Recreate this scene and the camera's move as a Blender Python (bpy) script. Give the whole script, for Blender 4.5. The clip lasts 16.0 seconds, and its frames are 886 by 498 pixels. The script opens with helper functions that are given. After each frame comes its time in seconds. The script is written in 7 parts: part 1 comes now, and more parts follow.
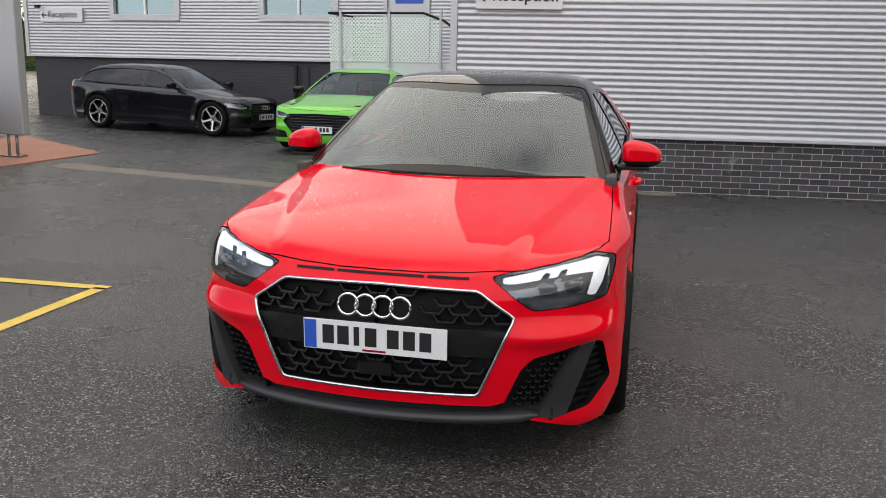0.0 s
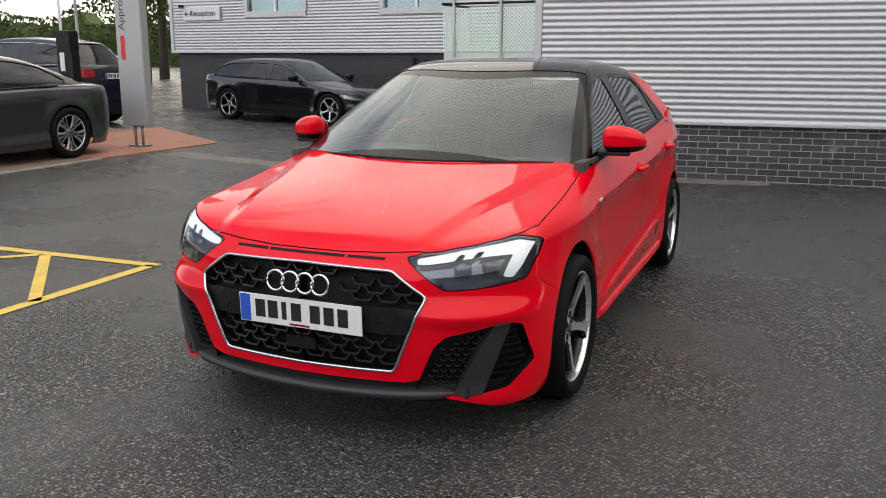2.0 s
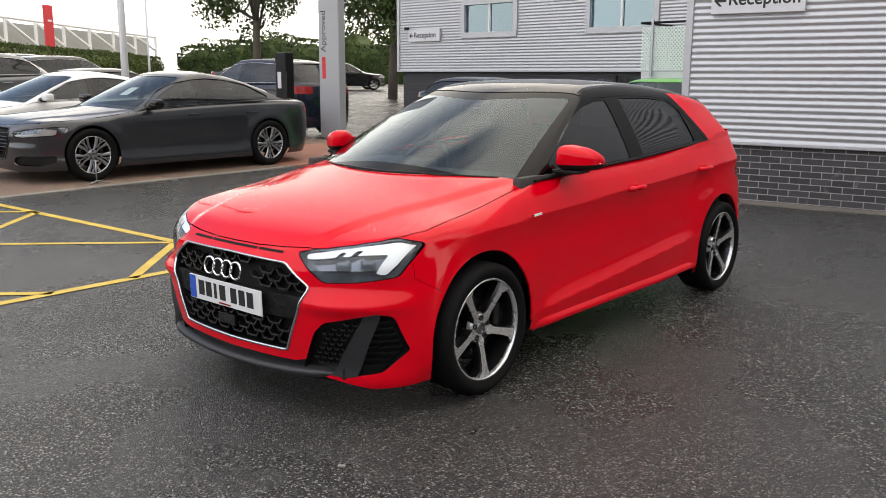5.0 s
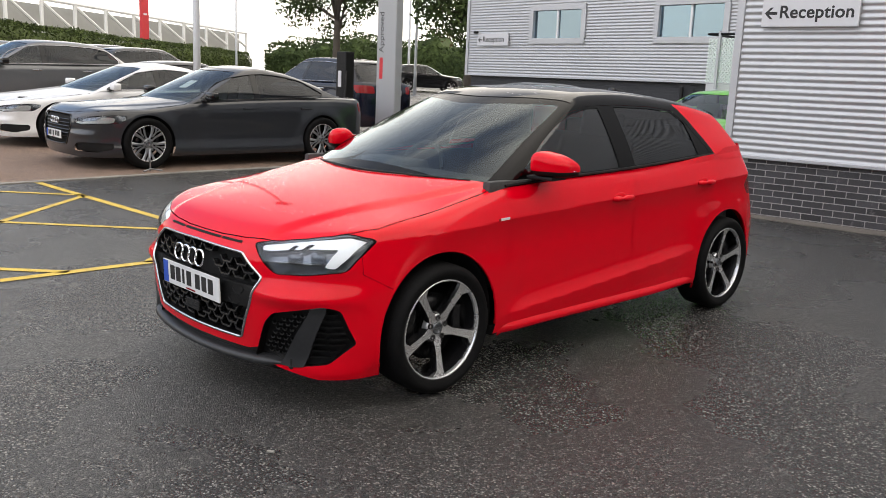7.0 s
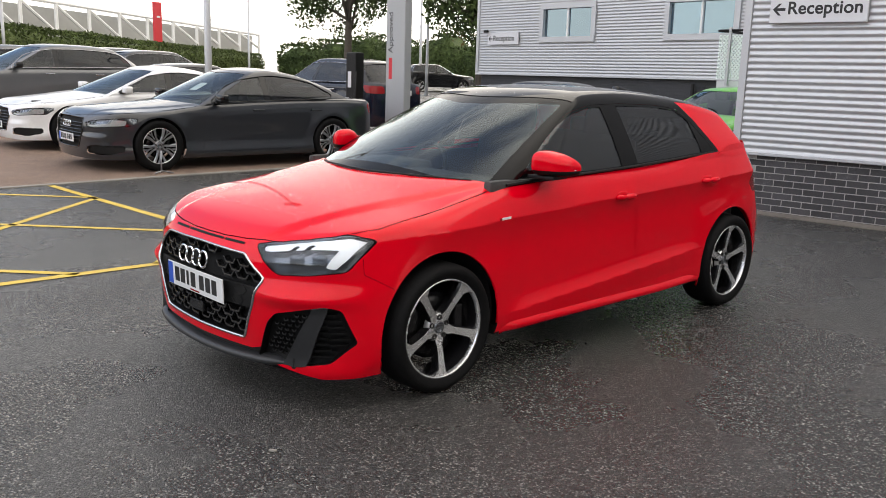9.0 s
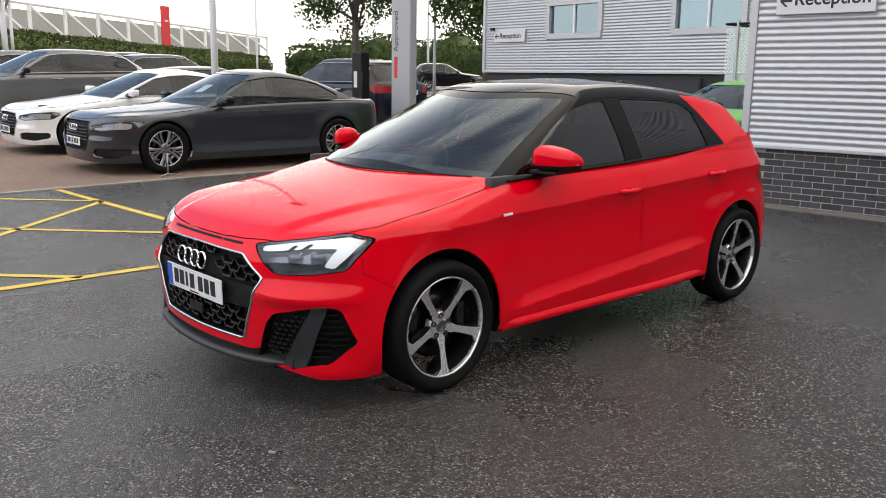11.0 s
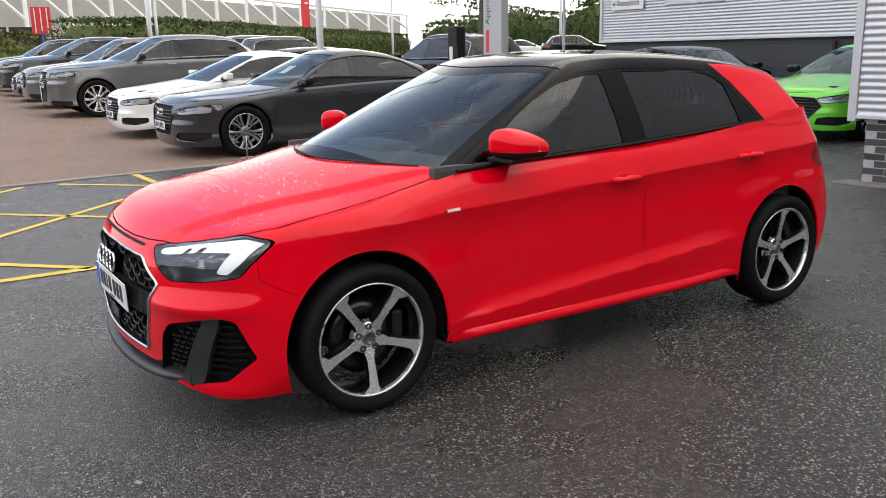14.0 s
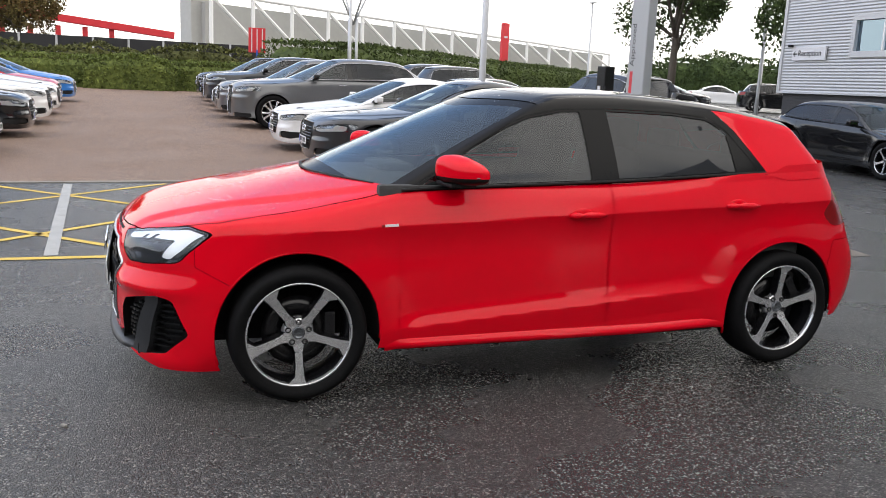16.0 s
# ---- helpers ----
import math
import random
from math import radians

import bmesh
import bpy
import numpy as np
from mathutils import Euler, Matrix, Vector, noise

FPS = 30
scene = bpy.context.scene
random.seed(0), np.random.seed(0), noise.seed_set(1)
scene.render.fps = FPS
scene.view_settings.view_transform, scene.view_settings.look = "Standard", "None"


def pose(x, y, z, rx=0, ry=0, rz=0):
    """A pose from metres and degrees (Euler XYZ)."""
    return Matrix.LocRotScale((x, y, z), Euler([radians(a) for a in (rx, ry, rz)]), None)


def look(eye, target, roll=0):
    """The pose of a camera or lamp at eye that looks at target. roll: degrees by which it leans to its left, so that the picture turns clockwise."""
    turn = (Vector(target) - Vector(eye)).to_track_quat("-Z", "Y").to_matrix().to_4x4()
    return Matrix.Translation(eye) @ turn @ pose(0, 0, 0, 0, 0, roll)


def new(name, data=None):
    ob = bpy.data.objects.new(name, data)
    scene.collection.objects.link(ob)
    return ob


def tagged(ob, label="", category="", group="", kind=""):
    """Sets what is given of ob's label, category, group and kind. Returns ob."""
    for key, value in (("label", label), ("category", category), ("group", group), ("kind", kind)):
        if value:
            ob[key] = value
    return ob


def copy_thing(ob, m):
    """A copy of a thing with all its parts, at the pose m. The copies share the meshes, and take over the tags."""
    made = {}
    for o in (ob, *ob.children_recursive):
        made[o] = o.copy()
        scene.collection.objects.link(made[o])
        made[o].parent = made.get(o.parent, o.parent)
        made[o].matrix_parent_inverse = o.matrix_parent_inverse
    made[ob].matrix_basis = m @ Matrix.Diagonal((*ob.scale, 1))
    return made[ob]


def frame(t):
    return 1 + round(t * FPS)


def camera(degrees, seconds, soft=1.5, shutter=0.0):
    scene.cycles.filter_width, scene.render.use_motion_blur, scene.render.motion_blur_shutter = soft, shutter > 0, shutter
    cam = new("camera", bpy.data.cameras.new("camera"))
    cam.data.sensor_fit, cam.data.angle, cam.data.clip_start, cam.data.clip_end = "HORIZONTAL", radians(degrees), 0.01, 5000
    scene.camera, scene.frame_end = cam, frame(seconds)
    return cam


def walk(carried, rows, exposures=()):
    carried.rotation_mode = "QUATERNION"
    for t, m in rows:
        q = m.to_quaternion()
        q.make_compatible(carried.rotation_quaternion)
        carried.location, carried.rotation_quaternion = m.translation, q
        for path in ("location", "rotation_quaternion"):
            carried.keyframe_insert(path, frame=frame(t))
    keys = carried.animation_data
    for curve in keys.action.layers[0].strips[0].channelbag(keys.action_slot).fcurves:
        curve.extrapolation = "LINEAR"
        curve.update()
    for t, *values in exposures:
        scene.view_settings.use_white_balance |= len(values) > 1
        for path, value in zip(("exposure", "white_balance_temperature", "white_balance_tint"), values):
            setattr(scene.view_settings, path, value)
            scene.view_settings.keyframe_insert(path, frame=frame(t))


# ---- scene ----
cam = camera(55.0, 16.0, soft=0.9)
PATH = [
    (0, (0.856, -3.492, 1.385), (0.42, -1.584, 0.978), 1.3),
    (0.5, (1.1, -3.539, 1.396), (0.587, -1.649, 0.992), 0.4),
    (1, (1.293, -3.508, 1.383), (0.729, -1.634, 0.972), 0.2),
    (1.5, (1.474, -3.4, 1.383), (0.816, -1.558, 0.963), 0.1),
    (2, (1.658, -3.336, 1.382), (0.893, -1.54, 0.949), 0.2),
    (2.5, (1.917, -3.36, 1.385), (1.067, -1.605, 0.942), 0.2),
    (3, (2.118, -3.308, 1.376), (1.207, -1.588, 0.918), 0.1),
    (3.5, (2.321, -3.19, 1.378), (1.332, -1.516, 0.908), 0.1),
    (4, (2.548, -3.089, 1.379), (1.467, -1.47, 0.92), 0.3),
    (4.5, (2.819, -2.989, 1.396), (1.643, -1.429, 0.963), 0.1),
    (4.7, (2.927, -2.964, 1.405), (1.71, -1.433, 0.99), 0.1),
    (6.8, (3.463, -2.599, 1.418), (2.061, -1.225, 1.035), 2.4),
    (7, (3.481, -2.597, 1.415), (2.079, -1.226, 1.023), 2.4),
    (7.5, (3.521, -2.605, 1.431), (2.118, -1.238, 1.028), 2.3),
    (8, (3.536, -2.604, 1.431), (2.129, -1.239, 1.034), 2.2),
    (8.5, (3.526, -2.577, 1.424), (2.113, -1.218, 1.027), 2.1),
    (9, (3.539, -2.572, 1.424), (2.114, -1.224, 1.029), 1.8),
    (11.5, (3.536, -2.468, 1.404), (2.09, -1.148, 0.999), 0.5),
    (12, (3.531, -2.391, 1.412), (2.079, -1.084, 0.983), -0.1),
    (12.5, (3.496, -2.193, 1.405), (2.023, -0.921, 0.944), -0.1),
    (13, (3.475, -1.964, 1.416), (1.959, -0.748, 0.943), -0.3),
    (13.5, (3.554, -1.719, 1.389), (1.97, -0.587, 0.931), -0.7),
    (14, (3.674, -1.484, 1.406), (2.035, -0.43, 0.953), -1.1),
    (14.5, (3.768, -1.24, 1.367), (2.109, -0.234, 0.885), -0.5),
    (15, (3.886, -0.993, 1.395), (2.17, -0.098, 0.893), 0.5),
    (15.5, (4.124, -0.807, 1.401), (2.306, -0.105, 0.953), 1.3),
    (16, (4.363, -0.642, 1.394), (2.518, 0.029, 1.013), 2.6),
]
EXPOSURES = [(0.0, -0.22, 7200, 11), (1.5, -0.28, 7180, 11), (3.0, -0.20, 7160, 11), (4.5, -0.20, 7150, 11), (9.0, -0.18, 7050, 11), (11.5, -0.13, 7000, 11), (13.5, -0.03, 6900, 11), (14.5, -0.01, 6850, 11), (15.0, 0.29, 6800, 11), (15.5, 0.32, 6750, 11), (16.0, -0.10, 6650, 11)]
walk(cam, [(t, look(eye, target, roll)) for t, eye, target, roll in PATH], EXPOSURES)

# ---- sky and sun: bright broken cloud, soft light ----
world = bpy.data.worlds.new("cloudy_sky")
scene.world = world
world.use_nodes = True
wn, wl = world.node_tree.nodes, world.node_tree.links
wn.clear()
w_out = wn.new("ShaderNodeOutputWorld")
w_bg = wn.new("ShaderNodeBackground")
w_sky = wn.new("ShaderNodeTexSky")
w_sky.sky_type = "NISHITA"
w_sky.sun_disc = False
w_sky.sun_elevation = radians(48)
w_sky.sun_rotation = radians(193.6)
w_sky.air_density, w_sky.dust_density, w_sky.ozone_density = 1.0, 0.3, 3.2
w_co = wn.new("ShaderNodeTexCoord")
w_map = wn.new("ShaderNodeMapping")
w_map.inputs["Scale"].default_value = (1.0, 1.0, 2.2)
w_noise = wn.new("ShaderNodeTexNoise")
w_noise.inputs["Scale"].default_value = 2.1
w_noise.inputs["Detail"].default_value = 6.0
w_noise.inputs["Roughness"].default_value = 0.55
w_ramp = wn.new("ShaderNodeValToRGB")
w_ramp.color_ramp.elements[0].position = 0.39
w_ramp.color_ramp.elements[1].position = 0.57
w_sep = wn.new("ShaderNodeSeparateXYZ")
w_low = wn.new("ShaderNodeMapRange")
w_low.inputs["From Min"].default_value = 0.28
w_low.inputs["From Max"].default_value = 0.72
w_low.inputs["To Min"].default_value = 1.0
w_low.inputs["To Max"].default_value = 0.0
w_max = wn.new("ShaderNodeMath")
w_max.operation = "MAXIMUM"
w_gain = wn.new("ShaderNodeVectorMath")
w_gain.operation = "SCALE"
w_gain.inputs["Scale"].default_value = 0.21
w_mix = wn.new("ShaderNodeMix")
w_mix.data_type = "RGBA"
# cloud faces opposite the sun are lit from the front and brighter
w_face = wn.new("ShaderNodeMapRange")
w_face.inputs["From Min"].default_value, w_face.inputs["From Max"].default_value = 0.0, 0.6
w_face.inputs["To Min"].default_value, w_face.inputs["To Max"].default_value = 1.0, 1.45
w_cloud = wn.new("ShaderNodeVectorMath")
w_cloud.operation = "SCALE"
w_cloud.inputs[0].default_value = (1.75, 1.72, 1.67)
wl.new(w_co.outputs["Generated"], w_map.inputs["Vector"])
wl.new(w_map.outputs["Vector"], w_noise.inputs["Vector"])
wl.new(w_co.outputs["Generated"], w_sep.inputs["Vector"])
wl.new(w_sep.outputs["Z"], w_low.inputs["Value"])
wl.new(w_sep.outputs["Y"], w_face.inputs["Value"])
wl.new(w_face.outputs["Result"], w_cloud.inputs["Scale"])
wl.new(w_cloud.outputs["Vector"], w_mix.inputs["B"])
# the cloud thins out towards -y and -x
w_lean = wn.new("ShaderNodeMath")
w_lean.operation = "MULTIPLY_ADD"
w_lean.inputs[1].default_value = 0.85
wl.new(w_sep.outputs["X"], w_lean.inputs[0])
wl.new(w_sep.outputs["Y"], w_lean.inputs[2])
w_side = wn.new("ShaderNodeMapRange")
w_side.inputs["From Min"].default_value = -0.75
w_side.inputs["From Max"].default_value = 0.25
w_side.inputs["To Min"].default_value = -0.24
w_side.inputs["To Max"].default_value = 0.10
w_thin = wn.new("ShaderNodeMath")
w_lowy = wn.new("ShaderNodeMapRange")
w_lowy.inputs["From Min"].default_value = 0.15
w_lowy.inputs["From Max"].default_value = 0.55
w_lowm = wn.new("ShaderNodeMath")
w_lowm.operation = "MULTIPLY"
wl.new(w_lean.outputs["Value"], w_side.inputs["Value"])
wl.new(w_sep.outputs["Y"], w_lowy.inputs["Value"])
wl.new(w_noise.outputs["Fac"], w_thin.inputs[0])
wl.new(w_side.outputs["Result"], w_thin.inputs[1])
wl.new(w_thin.outputs["Value"], w_ramp.inputs["Fac"])
wl.new(w_low.outputs["Result"], w_lowm.inputs[0])
wl.new(w_lowy.outputs["Result"], w_lowm.inputs[1])
w_haze = wn.new("ShaderNodeMapRange")
w_haze.inputs["From Min"].default_value, w_haze.inputs["From Max"].default_value = 0.12, 0.30
w_haze.inputs["To Min"].default_value, w_haze.inputs["To Max"].default_value = 1.0, 0.0
w_both = wn.new("ShaderNodeMath")
w_both.operation = "MAXIMUM"
wl.new(w_sep.outputs["Z"], w_haze.inputs["Value"])
wl.new(w_haze.outputs["Result"], w_both.inputs[0])
wl.new(w_lowm.outputs["Value"], w_both.inputs[1])
wl.new(w_ramp.outputs["Color"], w_max.inputs[0])
wl.new(w_both.outputs["Value"], w_max.inputs[1])
wl.new(w_sky.outputs["Color"], w_gain.inputs[0])
wl.new(w_max.outputs["Value"], w_mix.inputs["Factor"])
wl.new(w_gain.outputs["Vector"], w_mix.inputs["A"])
# the cloud veil is brighter round the hidden sun
w_dot = wn.new("ShaderNodeVectorMath")
w_dot.operation = "DOT_PRODUCT"
w_dot.inputs[1].default_value = Vector((-1.6, -6.6, 7.6)).normalized()
w_halo = wn.new("ShaderNodeMapRange")
w_halo.interpolation_type = "SMOOTHERSTEP"
w_halo.inputs["From Min"].default_value, w_halo.inputs["From Max"].default_value = 0.15, 1.0
w_tint = wn.new("ShaderNodeVectorMath")
w_tint.operation = "SCALE"
w_tint.inputs[0].default_value = (0.92, 0.89, 0.84)
w_veil = wn.new("ShaderNodeVectorMath")
w_veil.operation = "ADD"
wl.new(w_co.outputs["Generated"], w_dot.inputs[0])
wl.new(w_dot.outputs["Value"], w_halo.inputs["Value"])
wl.new(w_halo.outputs["Result"], w_tint.inputs["Scale"])
wl.new(w_mix.outputs["Result"], w_veil.inputs[0])
wl.new(w_tint.outputs["Vector"], w_veil.inputs[1])
wl.new(w_veil.outputs["Vector"], w_bg.inputs["Color"])
w_bg.inputs["Strength"].default_value = 1.0
wl.new(w_bg.outputs["Background"], w_out.inputs["Surface"])

sun = new("sun", bpy.data.lights.new("sun", "SUN"))
sun.data.energy = 0.6
sun.data.angle = radians(80)
sun.data.color = (1.0, 0.93, 0.84)
sun.matrix_world = look((-1.6, -6.6, 7.6), (0, 0, 0))
scene.view_settings.exposure = 0.45

# ---- materials ----
def rgb(c):
    return (c[0], c[1], c[2], 1.0)


def mat(name, base, rough=0.5, metal=0.0, var=0.12, scale=3.0, fine=60.0, bump=0.0, bump_scale=120.0, coat=0.0, spec=0.5, tint=None, rough_var=0.1, emit=0.0, coat_ior=1.5):
    """A surface with a coarse and a fine variation of colour and roughness, and a fine relief."""
    m = bpy.data.materials.new(name)
    m.use_nodes = True
    n, l = m.node_tree.nodes, m.node_tree.links
    b = n["Principled BSDF"]
    b.inputs["Metallic"].default_value = metal
    b.inputs["Coat Weight"].default_value = coat
    b.inputs["Coat Roughness"].default_value = 0.03
    b.inputs["Coat IOR"].default_value = coat_ior
    b.inputs["Specular IOR Level"].default_value = spec
    co = n.new("ShaderNodeTexCoord")
    n1 = n.new("ShaderNodeTexNoise")
    n1.inputs["Scale"].default_value = scale
    n1.inputs["Detail"].default_value = 4.0
    n2 = n.new("ShaderNodeTexNoise")
    n2.inputs["Scale"].default_value = fine
    n2.inputs["Detail"].default_value = 2.0
    add = n.new("ShaderNodeMath")
    add.operation = "ADD"
    l.new(co.outputs["Object"], n1.inputs["Vector"])
    l.new(co.outputs["Object"], n2.inputs["Vector"])
    l.new(n1.outputs["Fac"], add.inputs[0])
    l.new(n2.outputs["Fac"], add.inputs[1])
    rng = n.new("ShaderNodeMapRange")
    rng.inputs["From Min"].default_value = 0.6
    rng.inputs["From Max"].default_value = 1.4
    l.new(add.outputs["Value"], rng.inputs["Value"])
    mix = n.new("ShaderNodeMix")
    mix.data_type = "RGBA"
    dark = tuple(c * (1 - var) for c in base)
    light = tuple(min(1.0, c * (1 + var)) for c in (tint or base))
    mix.inputs["A"].default_value = rgb(dark)
    mix.inputs["B"].default_value = rgb(light)
    l.new(rng.outputs["Result"], mix.inputs["Factor"])
    l.new(mix.outputs["Result"], b.inputs["Base Color"])
    r2 = n.new("ShaderNodeMapRange")
    r2.inputs["To Min"].default_value = max(0.0, rough * (1 - rough_var))
    r2.inputs["To Max"].default_value = min(1.0, rough * (1 + rough_var))
    l.new(n1.outputs["Fac"], r2.inputs["Value"])
    l.new(r2.outputs["Result"], b.inputs["Roughness"])
    if bump:
        n3 = n.new("ShaderNodeTexNoise")
        n3.inputs["Scale"].default_value = bump_scale
        n3.inputs["Detail"].default_value = 3.0
        l.new(co.outputs["Object"], n3.inputs["Vector"])
        bp = n.new("ShaderNodeBump")
        bp.inputs["Strength"].default_value = bump
        bp.inputs["Distance"].default_value = 0.01
        l.new(n3.outputs["Fac"], bp.inputs["Height"])
        l.new(bp.outputs["Normal"], b.inputs["Normal"])
    if emit:
        b.inputs["Emission Color"].default_value = rgb(base)
        b.inputs["Emission Strength"].default_value = emit
    return m


def glass(name, tint, gloss=1.0, rough=0.0, shine=(0.95, 0.97, 1.0)):
    """A thin pane: tinted see-through, with a mirror reflection that grows towards grazing angles."""
    m = bpy.data.materials.new(name)
    m.use_nodes = True
    n, l = m.node_tree.nodes, m.node_tree.links
    n.clear()
    out = n.new("ShaderNodeOutputMaterial")
    tr = n.new("ShaderNodeBsdfTransparent")
    tr.inputs["Color"].default_value = rgb(tint)
    gl = n.new("ShaderNodeBsdfGlossy")
    gl.inputs["Roughness"].default_value = rough
    gl.inputs["Color"].default_value = rgb(shine)
    fr = n.new("ShaderNodeFresnel")
    fr.inputs["IOR"].default_value = 1.5
    mul = n.new("ShaderNodeMath")
    mul.operation = "MULTIPLY"
    mul.use_clamp = True
    mul.inputs[1].default_value = gloss
    mx = n.new("ShaderNodeMixShader")
    l.new(fr.outputs["Fac"], mul.inputs[0])
    l.new(mul.outputs["Value"], mx.inputs["Fac"])
    l.new(tr.outputs["BSDF"], mx.inputs[1])
    l.new(gl.outputs["BSDF"], mx.inputs[2])
    l.new(mx.outputs["Shader"], out.inputs["Surface"])
    return m


def asphalt(name, base, light, rough_lo, rough_hi, stain, spec=0.5):
    """Damp tarmac: pale and dark chippings, wet patches that shine more, broad stains."""
    m = bpy.data.materials.new(name)
    m.use_nodes = True
    n, l = m.node_tree.nodes, m.node_tree.links
    b = n["Principled BSDF"]
    co = n.new("ShaderNodeTexCoord")
    vor = n.new("ShaderNodeTexVoronoi")
    vor.inputs["Scale"].default_value = 135.0
    warp = n.new("ShaderNodeTexNoise")
    warp.inputs["Scale"].default_value = 60.0
    bend = n.new("ShaderNodeMix")
    bend.data_type, bend.blend_type = "RGBA", "LINEAR_LIGHT"
    bend.inputs["Factor"].default_value = 0.006
    l.new(co.outputs["Object"], warp.inputs["Vector"])
    l.new(co.outputs["Object"], bend.inputs["A"])
    l.new(warp.outputs["Color"], bend.inputs["B"])
    l.new(bend.outputs["Result"], vor.inputs["Vector"])
    sep = n.new("ShaderNodeSeparateColor")
    l.new(vor.outputs["Color"], sep.inputs["Color"])
    ramp = n.new("ShaderNodeValToRGB")
    e = ramp.color_ramp.elements
    e[0].position, e[0].color = 0.0, rgb(tuple(c * 0.22 for c in base))
    e[1].position, e[1].color = 1.0, rgb(light)
    mid = e.new(0.42)
    mid.color = rgb(base)
    upper = e.new(0.80)
    upper.color = rgb(tuple(c * 2.6 for c in base))
    l.new(sep.outputs["Red"], ramp.inputs["Fac"])
    big = n.new("ShaderNodeTexNoise")
    big.inputs["Scale"].default_value = 0.45
    big.inputs["Detail"].default_value = 5.0
    big.inputs["Roughness"].default_value = 0.6
    l.new(co.outputs["Object"], big.inputs["Vector"])
    mul = n.new("ShaderNodeMix")
    mul.data_type = "RGBA"
    mul.blend_type = "MULTIPLY"
    mul.inputs["Factor"].default_value = 1.0
    tone = n.new("ShaderNodeMapRange")
    tone.inputs["From Min"].default_value = 0.3
    tone.inputs["From Max"].default_value = 0.7
    tone.inputs["To Min"].default_value = 1 - stain
    tone.inputs["To Max"].default_value = 1 + stain
    l.new(big.outputs["Fac"], tone.inputs["Value"])
    pit = n.new("ShaderNodeMapRange")
    pit.inputs["From Min"].default_value, pit.inputs["From Max"].default_value = 0.40, 0.85
    pit.inputs["To Min"].default_value, pit.inputs["To Max"].default_value = 1.0, 0.25
    l.new(vor.outputs["Distance"], pit.inputs["Value"])
    deep = n.new("ShaderNodeMath")
    deep.operation = "MULTIPLY"
    l.new(tone.outputs["Result"], deep.inputs[0])
    l.new(pit.outputs["Result"], deep.inputs[1])
    l.new(ramp.outputs["Color"], mul.inputs["A"])
    l.new(deep.outputs["Value"], mul.inputs["B"])
    l.new(mul.outputs["Result"], b.inputs["Base Color"])
    wet = n.new("ShaderNodeTexNoise")
    wet.inputs["Scale"].default_value = 0.8
    wet.inputs["Detail"].default_value = 6.0
    l.new(co.outputs["Object"], wet.inputs["Vector"])
    rr = n.new("ShaderNodeMapRange")
    rr.inputs["From Min"].default_value = 0.35
    rr.inputs["From Max"].default_value = 0.65
    rr.inputs["To Min"].default_value = rough_lo
    rr.inputs["To Max"].default_value = rough_hi
    l.new(wet.outputs["Fac"], rr.inputs["Value"])
    l.new(rr.outputs["Result"], b.inputs["Roughness"])
    grain = n.new("ShaderNodeTexNoise")
    grain.inputs["Scale"].default_value = 110.0
    grain.inputs["Detail"].default_value = 3.0
    l.new(co.outputs["Object"], grain.inputs["Vector"])
    bp = n.new("ShaderNodeBump")
    bp.inputs["Strength"].default_value = 1.0
    bp.inputs["Distance"].default_value = 0.0058
    stone = n.new("ShaderNodeMath")
    stone.operation = "SUBTRACT"
    l.new(grain.outputs["Fac"], stone.inputs[0])
    l.new(vor.outputs["Distance"], stone.inputs[1])
    l.new(stone.outputs["Value"], bp.inputs["Height"])
    l.new(bp.outputs["Normal"], b.inputs["Normal"])
    b.inputs["Specular IOR Level"].default_value = spec
    return m


def random_tint(m, amount):
    """Lets alike pieces differ a little in brightness."""
    n, l = m.node_tree.nodes, m.node_tree.links
    b = n["Principled BSDF"]
    src = b.inputs["Base Color"].links[0].from_socket
    info = n.new("ShaderNodeObjectInfo")
    rng = n.new("ShaderNodeMapRange")
    rng.inputs["To Min"].default_value = 1 - amount
    rng.inputs["To Max"].default_value = 1 + amount
    mul = n.new("ShaderNodeMix")
    mul.data_type = "RGBA"
    mul.blend_type = "MULTIPLY"
    mul.inputs["Factor"].default_value = 1.0
    l.new(info.outputs["Random"], rng.inputs["Value"])
    l.new(src, mul.inputs["A"])
    l.new(rng.outputs["Result"], mul.inputs["B"])
    l.new(mul.outputs["Result"], b.inputs["Base Color"])
    return m


M = {}
M["tarmac"] = asphalt("damp_dark_tarmac", (0.023, 0.0225, 0.0215), (0.30, 0.285, 0.262), 0.22, 0.33, 0.18, 0.72)
M["carpark"] = asphalt("brown_worn_tarmac", (0.225, 0.155, 0.118), (0.31, 0.24, 0.195), 0.6, 0.75, 0.07, 0.3)
M["paving"] = mat("red_block_paving", (0.34, 0.15, 0.10), 0.7, var=0.3, scale=1.2, fine=40, bump=0.3)
M["concrete"] = mat("pale_concrete", (0.26, 0.245, 0.22), 0.85, var=0.3, scale=2.0, fine=50, bump=0.4)
M["footing"] = mat("weathered_footing", (0.15, 0.132, 0.112), 0.85, var=0.35, scale=3.0, fine=60, bump=0.4)
M["yellow"] = mat("yellow_road_paint", (0.62, 0.43, 0.06), 0.55, var=0.25, scale=5, fine=90, bump=0.4, bump_scale=150)
M["white_line"] = mat("white_road_paint", (0.35, 0.35, 0.34), 0.55, var=0.25, scale=5, fine=90, bump=0.4, bump_scale=150)
M["cladding"] = mat("silver_corrugated_steel", (0.46, 0.465, 0.475), 0.38, 0.55, var=0.05, scale=0.6, fine=8, rough_var=0.2)
